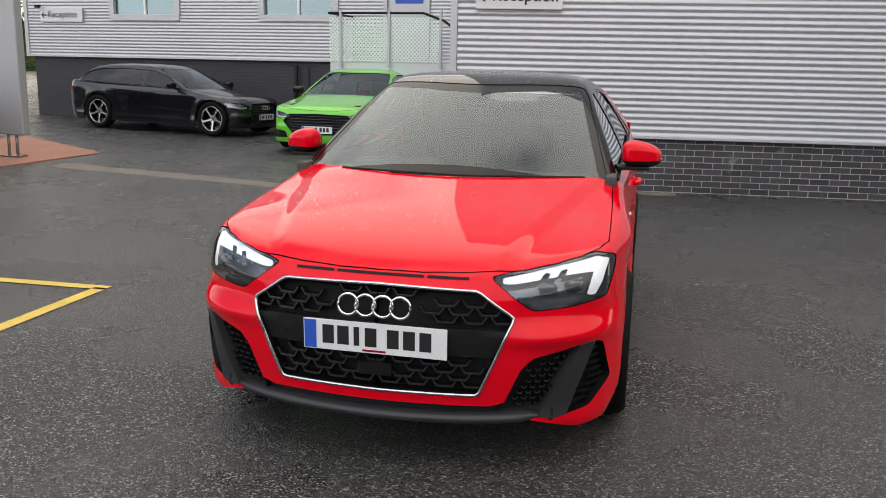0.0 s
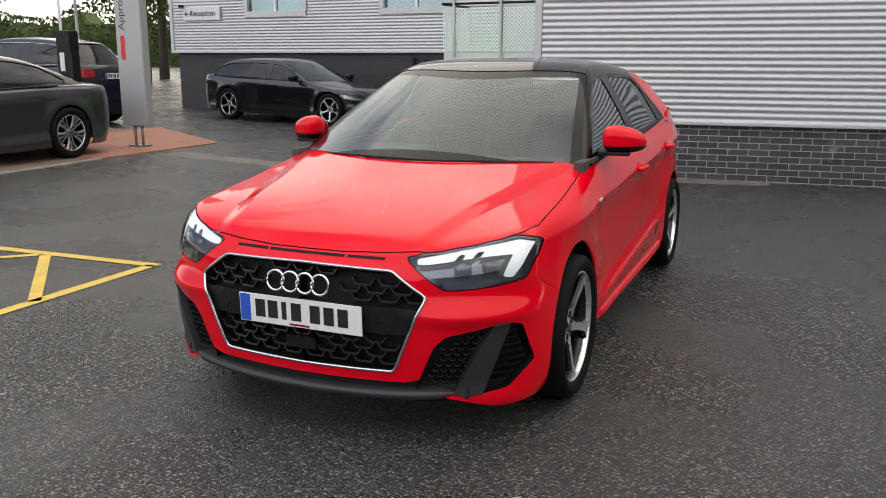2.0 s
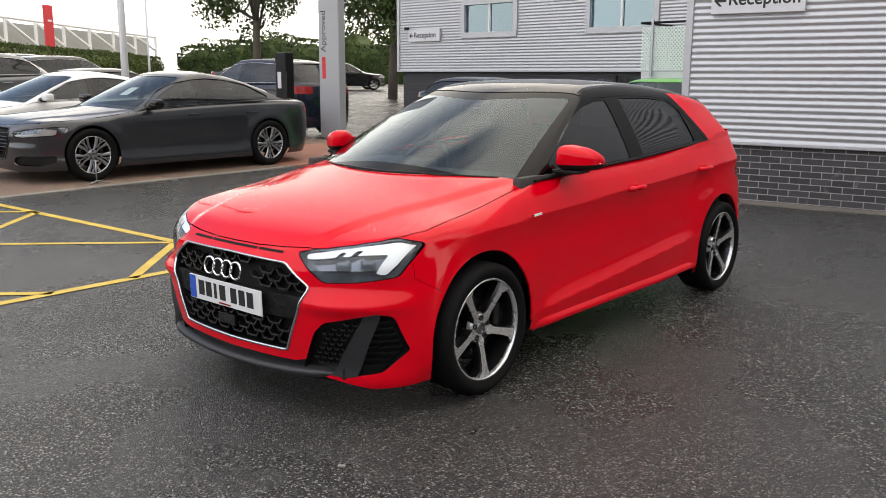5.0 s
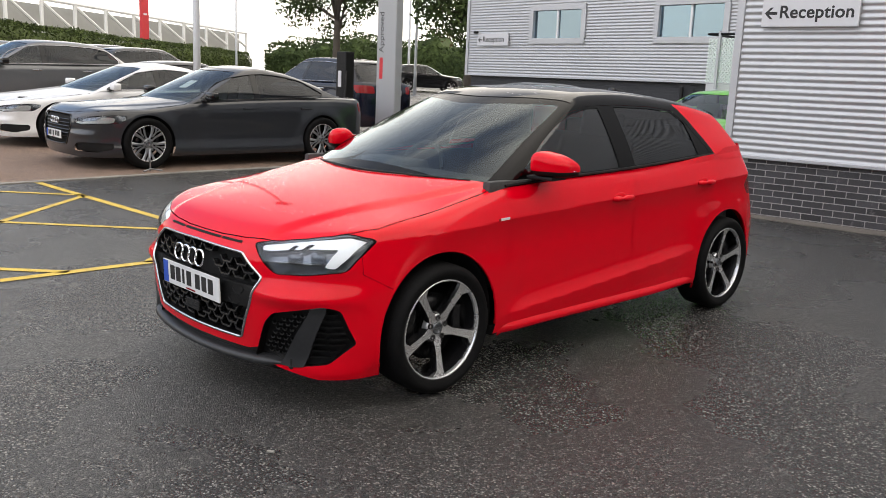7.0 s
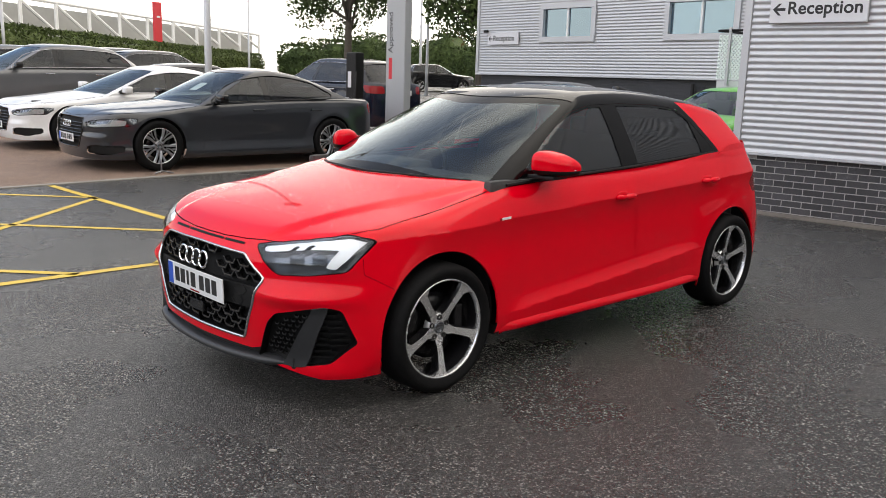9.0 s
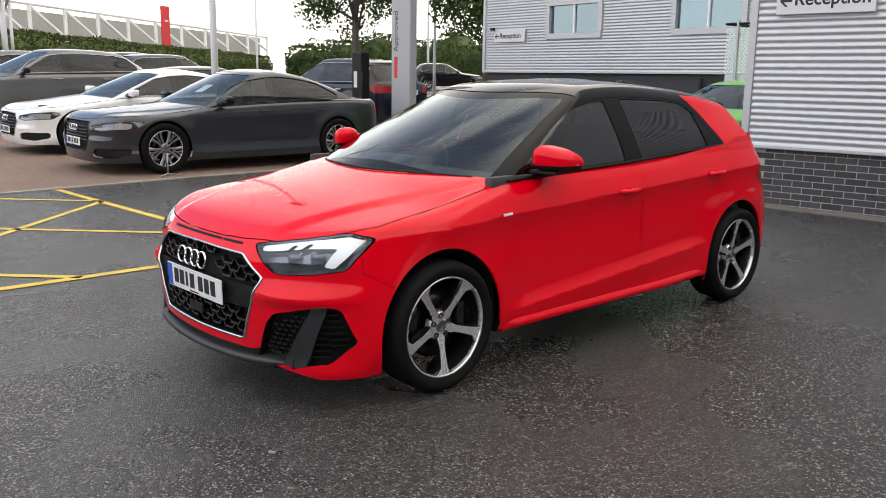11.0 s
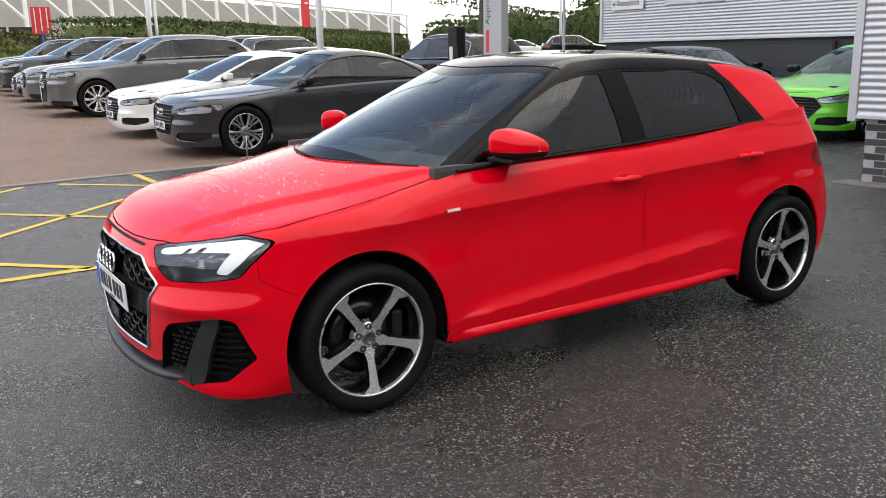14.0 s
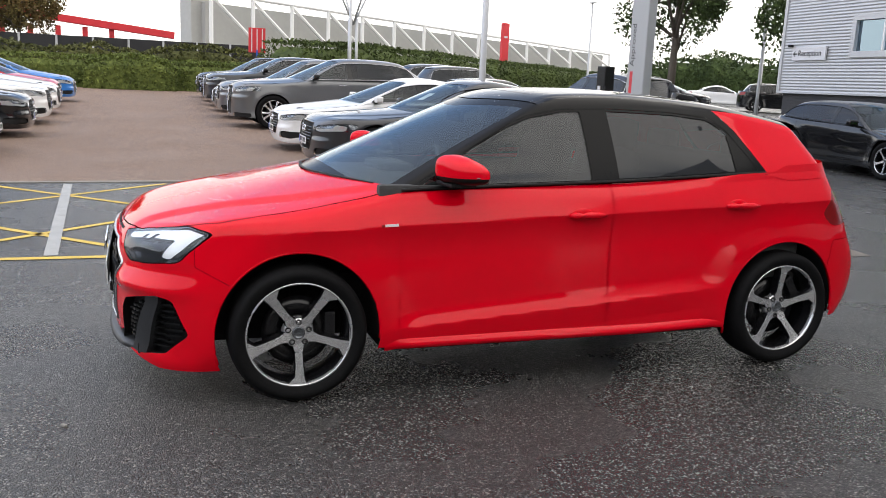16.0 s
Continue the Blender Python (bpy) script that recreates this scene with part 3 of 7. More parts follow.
# far block: painted brick base, sheeting, windows, landing with door
FAR = wall_pose(14.2, -0.06, -13.85)
far = thing("office_wall", "office block of silver ribbed sheeting over painted brick", "building", FAR, kind="structure")
FZ = 1.56
WIN = [(2.42, 4.18, 2.47, 3.30), (6.32, 8.10, 2.47, 3.30)]
DOOR = (9.25, 10.2, 1.62, 3.65)
cladding("cladding", 13.6, FZ + 0.03, 6.2, WIN + [DOOR], far)
part("drip_flashing", box_bm((13.6, 0.05, 0.05), (6.8, -0.005, FZ + 0.01), 0.004), M["trim"], far)
part("corner_trim", box_bm((0.10, 0.10, 4.7), (-0.04, 0.02, FZ + 2.33), 0.006), M["trim"], far, "pale folded steel corner trim")
M["painted_brick"] = mat("dark_painted_brickwork", (0.040, 0.040, 0.044), 0.7, var=0.25, scale=2.5, fine=30, bump=0.4)
pb = M["painted_brick"].node_tree
pbk = pb.nodes.new("ShaderNodeTexBrick")
pbk.inputs["Scale"].default_value = 1.0
pbk.inputs["Brick Width"].default_value = 0.225
pbk.inputs["Row Height"].default_value = 0.075
pbk.inputs["Mortar Size"].default_value = 0.006
pbm = pb.nodes.new("ShaderNodeMapping")
pbm.inputs["Rotation"].default_value = (radians(-90), 0, 0)
pbc = pb.nodes.new("ShaderNodeTexCoord")
pbb = pb.nodes.new("ShaderNodeBump")
pbb.inputs["Strength"].default_value = 0.8
pbb.inputs["Distance"].default_value = 0.02
pbb.invert = True
pb.links.new(pbc.outputs["Object"], pbm.inputs["Vector"])
pb.links.new(pbm.outputs["Vector"], pbk.inputs["Vector"])
pb.links.new(pbk.outputs["Fac"], pbb.inputs["Height"])
pb.links.new(pbb.outputs["Normal"], pb.nodes["Principled BSDF"].inputs["Normal"])
part("painted_plinth", box_bm((13.5, 0.25, 1.75), (6.82, 0.20, 0.72)), M["painted_brick"], far, "dark grey painted brickwork")
part("side_wall", box_bm((0.2, 14.0, 4.7), (0.11, 7.1, 3.9)), M["cladding"], far)
part("side_plinth", box_bm((0.22, 14.0, 1.8), (0.2, 7.2, 0.7)), M["painted_brick"], far)
part("wall_back", box_bm((13.4, 0.1, 4.8), (6.8, 2.6, 3.9)), M["trim"], far)
part("roof_slab", box_bm((13.8, 14.2, 0.2), (6.8, 7.0, 6.3)), M["trim"], far)
part("office_floor", box_bm((13.4, 2.5, 0.1), (6.8, 1.35, 1.55)), M["concrete"], far)
part("office_ceiling", box_bm((13.4, 2.5, 0.1), (6.8, 1.35, 4.2)), M["plate_white"], far)


def wall_window(x0, x1, z0, z1):
    """A two-light window set in the sheeting, with its surround, sill and panes."""
    w = thing("window_1", "two-light office window in a grey metal surround", "window", FAR, kind="structure")
    t = 0.14
    bm = box_bm((x1 - x0 + 0.1, 0.09, t), ((x0 + x1) / 2, 0.0, z0), 0.006)
    box_bm((x1 - x0 + 0.1, 0.09, t), ((x0 + x1) / 2, 0.0, z1), 0.006, bm=bm)
    box_bm((t, 0.09, z1 - z0 - t), (x0, 0.0, (z0 + z1) / 2), 0.006, bm=bm)
    box_bm((t, 0.09, z1 - z0 - t), (x1, 0.0, (z0 + z1) / 2), 0.006, bm=bm)
    part("surround", bm, M["trim"], w, "grey metal window surround")
    xm = (x0 + x1) / 2
    bm = box_bm((0.05, 0.06, z1 - z0 - t), (xm, 0.03, (z0 + z1) / 2), 0.004)
    part("mullion", bm, M["plate_white"], w, "white window bar")
    for a, b in ((x0 + t / 2, xm - 0.025), (xm + 0.025, x1 - t / 2)):
        part("pane", box_bm((b - a, 0.008, z1 - z0 - t), ((a + b) / 2, 0.05, (z0 + z1) / 2)), M["window_glass"], w, "clear glass reflecting the sky")


for q in WIN:
    wall_window(*q)
door = thing("door_1", "pale grey entrance door with a glazed panel", "door", FAR, kind="structure")
dx0, dx1, dz0, dz1 = DOOR
bm = box_bm((0.09, 0.1, dz1 - dz0), (dx0, 0.0, (dz0 + dz1) / 2), 0.005)
box_bm((0.09, 0.1, dz1 - dz0), (dx1, 0.0, (dz0 + dz1) / 2), 0.005, bm=bm)
part("door_frame", bm, M["trim"], door)
part("leaf", box_bm((dx1 - dx0 - 0.1, 0.05, dz1 - dz0), ((dx0 + dx1) / 2, 0.04, (dz0 + dz1) / 2), 0.005), M["trim"], door)
part("notice", box_bm((0.62, 0.006, 0.16), ((dx0 + dx1) / 2 + 0.05, 0.01, 2.86), 0.002), M["blue_band"], door, "blue notice strip")
part("glazing", box_bm((0.66, 0.012, 0.45), ((dx0 + dx1) / 2, 0.012, 3.25)), M["window_glass"], door)

# ---- car bodies: smooth surfaces cut into panels ----
def rays(field, origin, way, far=2.4, rounds=24):
    """The points where rays from inside leave a body (field below zero inside)."""
    lo, hi = np.zeros(len(origin)), np.full(len(origin), far)
    for _ in range(rounds):
        mid = (lo + hi) / 2
        p = origin + way * mid[:, None]
        inner = field(p[:, 0], p[:, 1], p[:, 2]) < 0
        lo, hi = np.where(inner, mid, lo), np.where(inner, hi, mid)
    return origin + way * lo[:, None]


def slope_of(field, v):
    """Outward normals of a body's surface."""
    e = 3e-3
    x, y, z = v.T
    g = np.stack([field(x + e, y, z) - field(x - e, y, z), field(x, y + e, z) - field(x, y - e, z), field(x, y, z + e) - field(x, y, z - e)], 1)
    return g / (np.linalg.norm(g, axis=1, keepdims=True) + 1e-9)


def fan(y0, y1, n_front, n_side, n_rear):
    """Starts and ways, in plan, that go round half a car from nose to tail."""
    o, w = [], []
    for a in np.linspace(-90, 0, n_front, endpoint=False):
        o.append((0, y0))
        w.append((math.cos(radians(a)), math.sin(radians(a))))
    for y in np.linspace(y0, y1, n_side, endpoint=False):
        o.append((0, y))
        w.append((1, 0))
    for a in np.linspace(0, 90, n_rear):
        o.append((0, y1))
        w.append((math.cos(radians(a)), math.sin(radians(a))))
    return np.array(o, float), np.array(w, float)


class Body:
    """The two smooth bodies of a car, below and above the waist, from a table of its lines."""

    def __init__(self, s):
        self.s = s
        self.front, self.rear = spline(s["front"]), spline(s["rear"])
        self.side, self.plan = spline(s["side"]), spline(s["plan"])
        self.top, self.belt = spline(s["top"]), spline(s["belt"])
        self.roof, self.back = spline(s["roof"]), spline(s["back"])
        self.wheels = ((s.get("axle", 0.0), s["hub"]), (s.get("axle", 0.0) + s["wheelbase"], s["hub"]))

    def half_width(self, y, z):
        s = self.s
        zz = z - s["rise"] * (y - s["mid"]) * step(0.3, 0.7, z)
        w = self.side(zz) + self.plan(y)
        for yw, zw in self.wheels:
            r = np.hypot(y - yw, (z - zw) * 0.94)
            w = w + s["flare"] * np.where(r < s["arch"], 1, bell(r, s["arch"], s["flare_wide"])) * step(0.08, 0.3, z)
        if "fold" in s:
            fz, fs, fh = s["fold"]
            zl = fz + fs * (y - 0.55)
            w = w + fh * (1 - np.clip((z - zl) / s.get("fold_wide", 0.12), 0, 1)) ** 2 * (1 - 0.5 * np.clip((zl - z) / 0.10, 0, 1)) * step(0.35, 0.6, y) * step(s["wheelbase"] - 0.25, s["wheelbase"] - 0.7, y)
        if "shoulder" in s:
            sz, ss, sh = s["shoulder"]
            zs = sz + ss * (y - 0.45)
            below = (1 - np.clip((zs - z) / 0.17, 0, 1)) ** 2
            above = 1 - np.clip((z - zs) / 0.12, 0, 1)
            w = w + sh * np.where(z < zs, below, above) * step(-0.35, 0.1, y)
        return w

    def lower(self, x, y, z):
        s = self.s
        x = np.abs(x)
        bow = s["bow"] * x**2 + s["bow6"] * x**6
        ledge = s["ledge"] * (bell(z, s["ledge_z"], 0.035) - 0.7 * bell(z, s["ledge_z"] + 0.075, 0.04)) * step(0.35, 0.62, x)
        f = self.front(z) + bow - ledge - y
        xr = s["crease"][0] + s["crease"][1] * (y - s["crease"][2])
        ahead = step(s["cowl"] + 0.2, s["cowl"] - 0.1, y)
        drop = (s["drop"][0] + s["drop"][1] * step(s["nose"] + 0.2, s["nose"] + 0.9, y)) * x**2 + s["crease"][3] * step(xr - 0.02, xr + 0.06, x) * ahead
        t = (z - self.top(y) + drop) * 0.93
        b = y - self.rear(z) + 0.22 * x**2 + s.get("tail_round", 0.5) * x**6
        w = x - self.half_width(y, z)
        return smax(smax(smax(w, t, 0.06), f, s["corner"]), b, 0.08)

    def glass_half(self, y, z):
        s = self.s
        d = z - self.belt(y)
        w = self.half_width(y, self.belt(y) * 1.0) - s["ledge_in"] * (1 - step(s["quarter"] - 0.25, s["quarter"] + 0.1, y))
        return w - s["lean"][0] * d - s["lean"][1] * d * d - s["taper"] * np.clip(y - s["mid"], 0, 9) ** 2 * step(-0.02, 0.24, d)

    def screen(self, x, y):
        s = self.s
        u = y - s["screen"][3] * x**2 - s["screen"][0]
        return s["screen"][1] + s["screen"][2] * u - s["screen"][4] * u * u

    def upper(self, x, y, z):
        x = np.abs(x)
        a = (z - self.screen(x, y)) * 0.9
        r = z - self.roof(y) + 0.07 * x**2 + 0.12 * x**4
        w = (x - self.glass_half(y, z)) * 0.88
        b = (y - self.back(z) + 0.19 * x**2 + 0.4 * x**6) * 0.9
        return smax(smax(smax(w, r, 0.055), a, 0.03), b, 0.05)

    def lower_sheet(self, nf, ns, nr, nz, zb):
        o, w = fan(self.s["fan"][0], self.s["fan"][1], nf, ns, nr)
        n = len(o)

        def shoot(z):
            z = np.broadcast_to(z, (n,))
            return rays(self.lower, np.c_[o, z], np.c_[w, np.zeros(n)])

        y = shoot(0.55)[:, 1]
        y0 = self.s["fan"][0]
        ztop = np.minimum(self.belt(np.clip(y, self.s["cowl"], 99)) + 0.01 + 0.03 * step(self.s["quarter"] + 0.08, self.s["quarter"] + 0.2, y), self.top(y) - 0.012)
        ahead = np.minimum(self.top(y + 0.12) - 0.01, float(self.top(y0)) - 0.015)
        ztop = np.where(y < y0, ahead, np.where(y < self.s["cowl"] + 0.3, np.minimum(ztop, self.top(y) - 0.015), ztop))
        v = np.concatenate([shoot(zb + (ztop - zb) * t) for t in np.linspace(0, 1, nz)])
        return Sheet(v, grid_faces(nz, n))

    def hood_sheet(self, y0, y1, xmax, nx, ny):
        x, y = np.meshgrid(np.linspace(0, xmax, nx), np.linspace(y0, y1, ny))
        x, y = x.ravel(), y.ravel()
        o = np.c_[x, y, np.full(len(x), 0.45)]
        v = rays(self.lower, o, np.tile((0.0, 0.0, 1.0), (len(x), 1)), 1.2)
        return Sheet(v, grid_faces(ny, nx)).cut(lambda p: p[:, 2] - 0.52)

    def seams(self, v):
        """On the cabin's skin: side or tail above zero, top below; and screen above zero, roof below."""
        x, y, z = np.abs(v[:, 0]), v[:, 1], v[:, 2]
        a = (z - self.screen(x, y)) * 0.9
        r = z - self.roof(y) + 0.07 * x**2 + 0.12 * x**4
        w = (x - self.glass_half(y, z)) * 0.88
        b = (y - self.back(z) + 0.19 * x**2 + 0.4 * x**6) * 0.9
        return np.maximum(w, b) - np.maximum(a, r), a - r

    def upper_sheet(self, nf, ns, nr, nz):
        s = self.s
        o, w = fan(s["fan_up"][0], s["fan_up"][1], nf, ns, nr)
        n = len(o)

        def shoot(z):
            z = np.broadcast_to(z, (n,))
            return rays(self.upper, np.c_[o, z], np.c_[w, np.zeros(n)], 2.2)

        y = shoot(float(self.belt(1.2)) + 0.03)[:, 1]
        z0 = np.where(y < s["cowl"] + 0.55, s["screen"][1] - 0.12, self.belt(y) - 0.012 - 0.03 * step(s["quarter"] + 0.08, s["quarter"] + 0.2, y))
        ym = shoot(s["rail"] - 0.05)[:, 1]
        z1 = self.roof(ym) - 0.04
        v = np.concatenate([shoot(z0 + (z1 - z0) * t) for t in np.linspace(0, 1, nz)])
        return Sheet(v, grid_faces(nz, n)).cut(lambda p: self.seams(p)[0] + 0.002)

    def top_sheet(self, nx, ny):
        """Windscreen and roof, seen from above."""
        s = self.s
        x, y = np.meshgrid(np.linspace(0, 0.95, nx), np.linspace(s["screen"][0] - 0.22, s["roof"][-1][0] + 0.2, ny))
        x, y = x.ravel(), y.ravel()
        z0 = s["screen"][1] - 0.3
        v = rays(self.upper, np.c_[x, y, np.full(len(x), z0)], np.tile((0.0, 0.0, 1.0), (len(x), 1)), 1.3)
        sh = Sheet(v, grid_faces(ny, nx)).cut(lambda p: p[:, 2] - z0 - 0.05)
        return sh.cut(lambda p: 0.002 - self.seams(p)[0])

    def put(self, name, sheet, material, parent, which="lower", both=True, shift=0.0, label=""):
        """One panel; both: with its mirror image in the same mesh."""
        if not sheet.f:
            return None
        field = self.lower if which == "lower" else self.upper
        if both:
            sheet = sheet.plus(sheet.mirrored())
        nrm = slope_of(field, sheet.v)
        return piece(name, sheet.v + nrm * shift, sheet.f, material, parent, label, True, nrm)

    def on_front(self, x, z):
        """The y of the nose at a place of the front view."""
        x, z = np.atleast_1d(np.asarray(x, float)), np.atleast_1d(np.asarray(z, float))
        o = np.c_[x, np.full(len(x), self.s["fan"][0]), z]
        return rays(self.lower, o, np.tile((0.0, -1.0, 0.0), (len(x), 1)))

    def on_side(self, y, z, which="lower"):
        y, z = np.atleast_1d(np.asarray(y, float)), np.atleast_1d(np.asarray(z, float))
        o = np.c_[np.zeros(len(y)), y, z]
        return rays(self.lower if which == "lower" else self.upper, o, np.tile((1.0, 0.0, 0.0), (len(y), 1)))


def thick(body, sheet, depth, shift=0.0):
    """A panel given depth: points and faces of front, back and rim."""
    nrm = slope_of(body.lower, sheet.v)
    n = len(sheet.v)
    v = np.concatenate([sheet.v + nrm * shift, sheet.v + nrm * (shift - depth)])
    count = {}
    for f in sheet.f:
        for a, b in zip(f, [*f[1:], f[0]]):
            count[(a, b)] = count.get((a, b), 0) + 1
    rim = [(a, b) for a, b in count if (b, a) not in count]
    return v, [*sheet.f, *[tuple(i + n for i in f[::-1]) for f in sheet.f], *[(b, a, a + n, b + n) for a, b in rim]]


def mirror_poly(half):
    """A whole outline from its right half."""
    return [*half, *[(-x, z) for x, z in half[::-1] if abs(x) > 1e-6]]


def ring_strip(points, nrm, wide, thick, closed=True):
    """A flat raised strip that follows points on a surface."""
    v, f = [], []
    n = len(points)
    for i in range(n):
        p, q = points[i - 1] if (i or closed) else points[i], points[(i + 1) % n] if (i < n - 1 or closed) else points[i]
        d = (Vector(q) - Vector(p)).normalized()
        m = Vector(nrm[i])
        s = d.cross(m).normalized()
        c = Vector(points[i])
        for a, b in ((-0.5, 0.0), (-0.35, 1.0), (0.35, 1.0), (0.5, 0.0)):
            v.append(c + s * wide * a + m * thick * b)
    for i in range(n if closed else n - 1):
        j = (i + 1) % n
        for k in range(3):
            f.append((4 * i + k, 4 * i + k + 1, 4 * j + k + 1, 4 * j + k))
    return v, f


# ---- wheels ----
def tyre_bm(r, rim, wide):
    h = wide / 2
    prof = [(-h * 0.8, rim * 0.99), (-h * 0.98, rim + (r - rim) * 0.35), (-h, rim + (r - rim) * 0.6), (-h * 0.92, r - 0.016), (-h * 0.78, r - 0.004), (-h * 0.4, r),
            (h * 0.4, r), (h * 0.78, r - 0.004), (h * 0.92, r - 0.016), (h, rim + (r - rim) * 0.6), (h * 0.98, rim + (r - rim) * 0.35), (h * 0.86, rim * 1.0), (h * 0.78, rim * 0.97)]
    return lathe_bm(prof, 64)


def wheel(parent, at, r, rim, wide, style, flip, turn=0.0, segs=64):
    """A wheel whose face looks along +x, or -x if flipped: tyre, rim, spokes, hub, nuts, disc."""
    w = new("wheel")
    w.parent = parent
    w.matrix_local = Matrix.Translation(at) @ Matrix.Rotation(math.pi if flip else 0, 4, "Z") @ Matrix.Rotation(turn, 4, "X")
    part("tyre", tyre_bm(r, rim, wide), M["tyre"], w, "black tyre", True)
    h = wide / 2
    face = h * 0.80
    part("rim_barrel", lathe_bm([(-h * 0.8, rim * 0.98), (-h * 0.5, rim * 0.9), (face - 0.055, rim * 0.9), (face - 0.012, rim * 0.955)], segs), M["dark_alloy"], w, "", True)
    part("rim_lip", lathe_bm([(face - 0.016, rim * 0.945), (face + 0.004, rim * 0.955), (face + 0.007, rim * 0.972), (face + 0.004, rim * 0.995), (face - 0.01, rim * 1.0)], segs), M["silver"], w, "bright machined rim edge", True)
    if style["disc"]:
        part("brake_disc", lathe_bm([(-0.012, rim * 0.28), (0.004, rim * 0.30), (0.004, rim * 0.66), (-0.012, rim * 0.66)], 40), M["steel"] if style.get("bright_disc") else M["dark_alloy"], w, "", True)
        part("brake_caliper", box_bm((0.05, 0.05, 0.13), (0.012, rim * 0.60, 0.02), 0.012), M["dark_alloy"], w)
    n = style["spokes"]
    dish = style.get("dish", 0.030)
    for i in range(n):
        a = i * math.tau / n - math.pi / 2
        for side, outline in enumerate(style["outlines"]):
            pts = [(u * rim, v * rim) for u, v in outline]
            bm = bmesh.new()
            front, mid, backv = [], [], []
            for u, v in pts:
                k = np.clip(u / rim, 0, 1)
                dx = face - dish * (1 - k) ** 1.0
                c, s = math.cos(a), math.sin(a)
                front.append(bm.verts.new((dx, u * c - v * s, u * s + v * c)))
                v2, u2 = v * 1.25, u
                mid.append(bm.verts.new((dx - 0.012, u2 * c - v2 * s, u2 * s + v2 * c)))
                backv.append(bm.verts.new((dx - 0.045, u2 * c - v2 * s, u2 * s + v2 * c)))
            bm.faces.new(front)
            faces_side = []
            m = len(pts)
            for q in range(m):
                j = (q + 1) % m
                slant = bm.faces.new((front[q], mid[q], mid[j], front[j]))
                if style.get("dark_sides"):
                    faces_side.append(slant)
                faces_side.append(bm.faces.new((mid[q], backv[q], backv[j], mid[j])))
            bmesh.ops.recalc_face_normals(bm, faces=bm.faces[:])
            for fc in faces_side:
                fc.material_index = 1
            ob = part("spoke", bm, style["face"], w)
            ob.data.materials.append(M["dark_alloy"])
    part("hub", lathe_bm([(face - 0.06, rim * 0.31), (face - dish, rim * 0.285), (face - dish + 0.006, rim * 0.265), (face - dish + 0.007, rim * 0.15), (face - dish + 0.004, 0.001)], 40), style["face"], w, "", True)
    part("centre_cap", lathe_bm([(face - dish + 0.004, rim * 0.125), (face - dish + 0.012, rim * 0.118), (face - dish + 0.013, rim * 0.095), (face - dish + 0.0115, rim * 0.09), (face - dish + 0.0125, 0.001)], 24), M["lamp_dark"], w, "", True)
    for i in range(5):
        a = (i + 0.5) * math.tau / 5 - math.pi / 2
        bm = lathe_bm([(face - dish - 0.002, 0.0135), (face - dish + 0.012, 0.0130), (face - dish + 0.0125, 0.0085), (face - dish + 0.004, 0.008), (face - dish + 0.004, 0.001)], 10)
        bmesh.ops.translate(bm, verts=bm.verts, vec=(0, rim * 0.205 * math.cos(a), rim * 0.205 * math.sin(a)))
        part("wheel_bolt", bm, M["black_plastic"], w)
    return w


STYLE_FIVE = dict(spokes=5, disc=True, face=M["silver"], dish=0.040, dark_sides=True, outlines=[[(0.15, -0.105), (0.27, -0.095), (0.36, -0.066), (0.60, -0.060), (0.82, -0.072), (0.90, -0.165), (0.968, -0.205), (0.975, 0.135), (0.90, 0.118), (0.80, 0.096), (0.60, 0.082), (0.36, 0.068), (0.27, 0.095), (0.15, 0.105)]])
STYLE_TEN = dict(spokes=5, disc=True, face=M["grey_alloy"], dish=0.02, outlines=[
    [(0.15, -0.10), (0.5, -0.16), (0.96, -0.36), (0.965, -0.25), (0.55, -0.085), (0.15, -0.02)],
    [(0.15, 0.10), (0.5, 0.16), (0.96, 0.36), (0.965, 0.25), (0.55, 0.085), (0.15, 0.02)],
    [(0.42, -0.035), (0.70, -0.03), (0.96, -0.13), (0.965, -0.05), (0.74, 0.0), (0.965, 0.05), (0.96, 0.13), (0.70, 0.03), (0.42, 0.035)]])
STYLE_PLAIN = dict(spokes=5, disc=False, face=M["grey_alloy"], dish=0.02, outlines=[[(0.16, -0.12), (0.5, -0.10), (0.96, -0.17), (0.97, 0.17), (0.5, 0.10), (0.16, 0.12)]])
STYLE_V = dict(spokes=5, disc=True, face=M["silver"], dish=0.02, outlines=[
    [(0.15, -0.12), (0.5, -0.16), (0.96, -0.30), (0.968, -0.17), (0.5, -0.05), (0.15, -0.01)],
    [(0.15, 0.12), (0.5, 0.16), (0.96, 0.30), (0.968, 0.17), (0.5, 0.05), (0.15, 0.01)]])

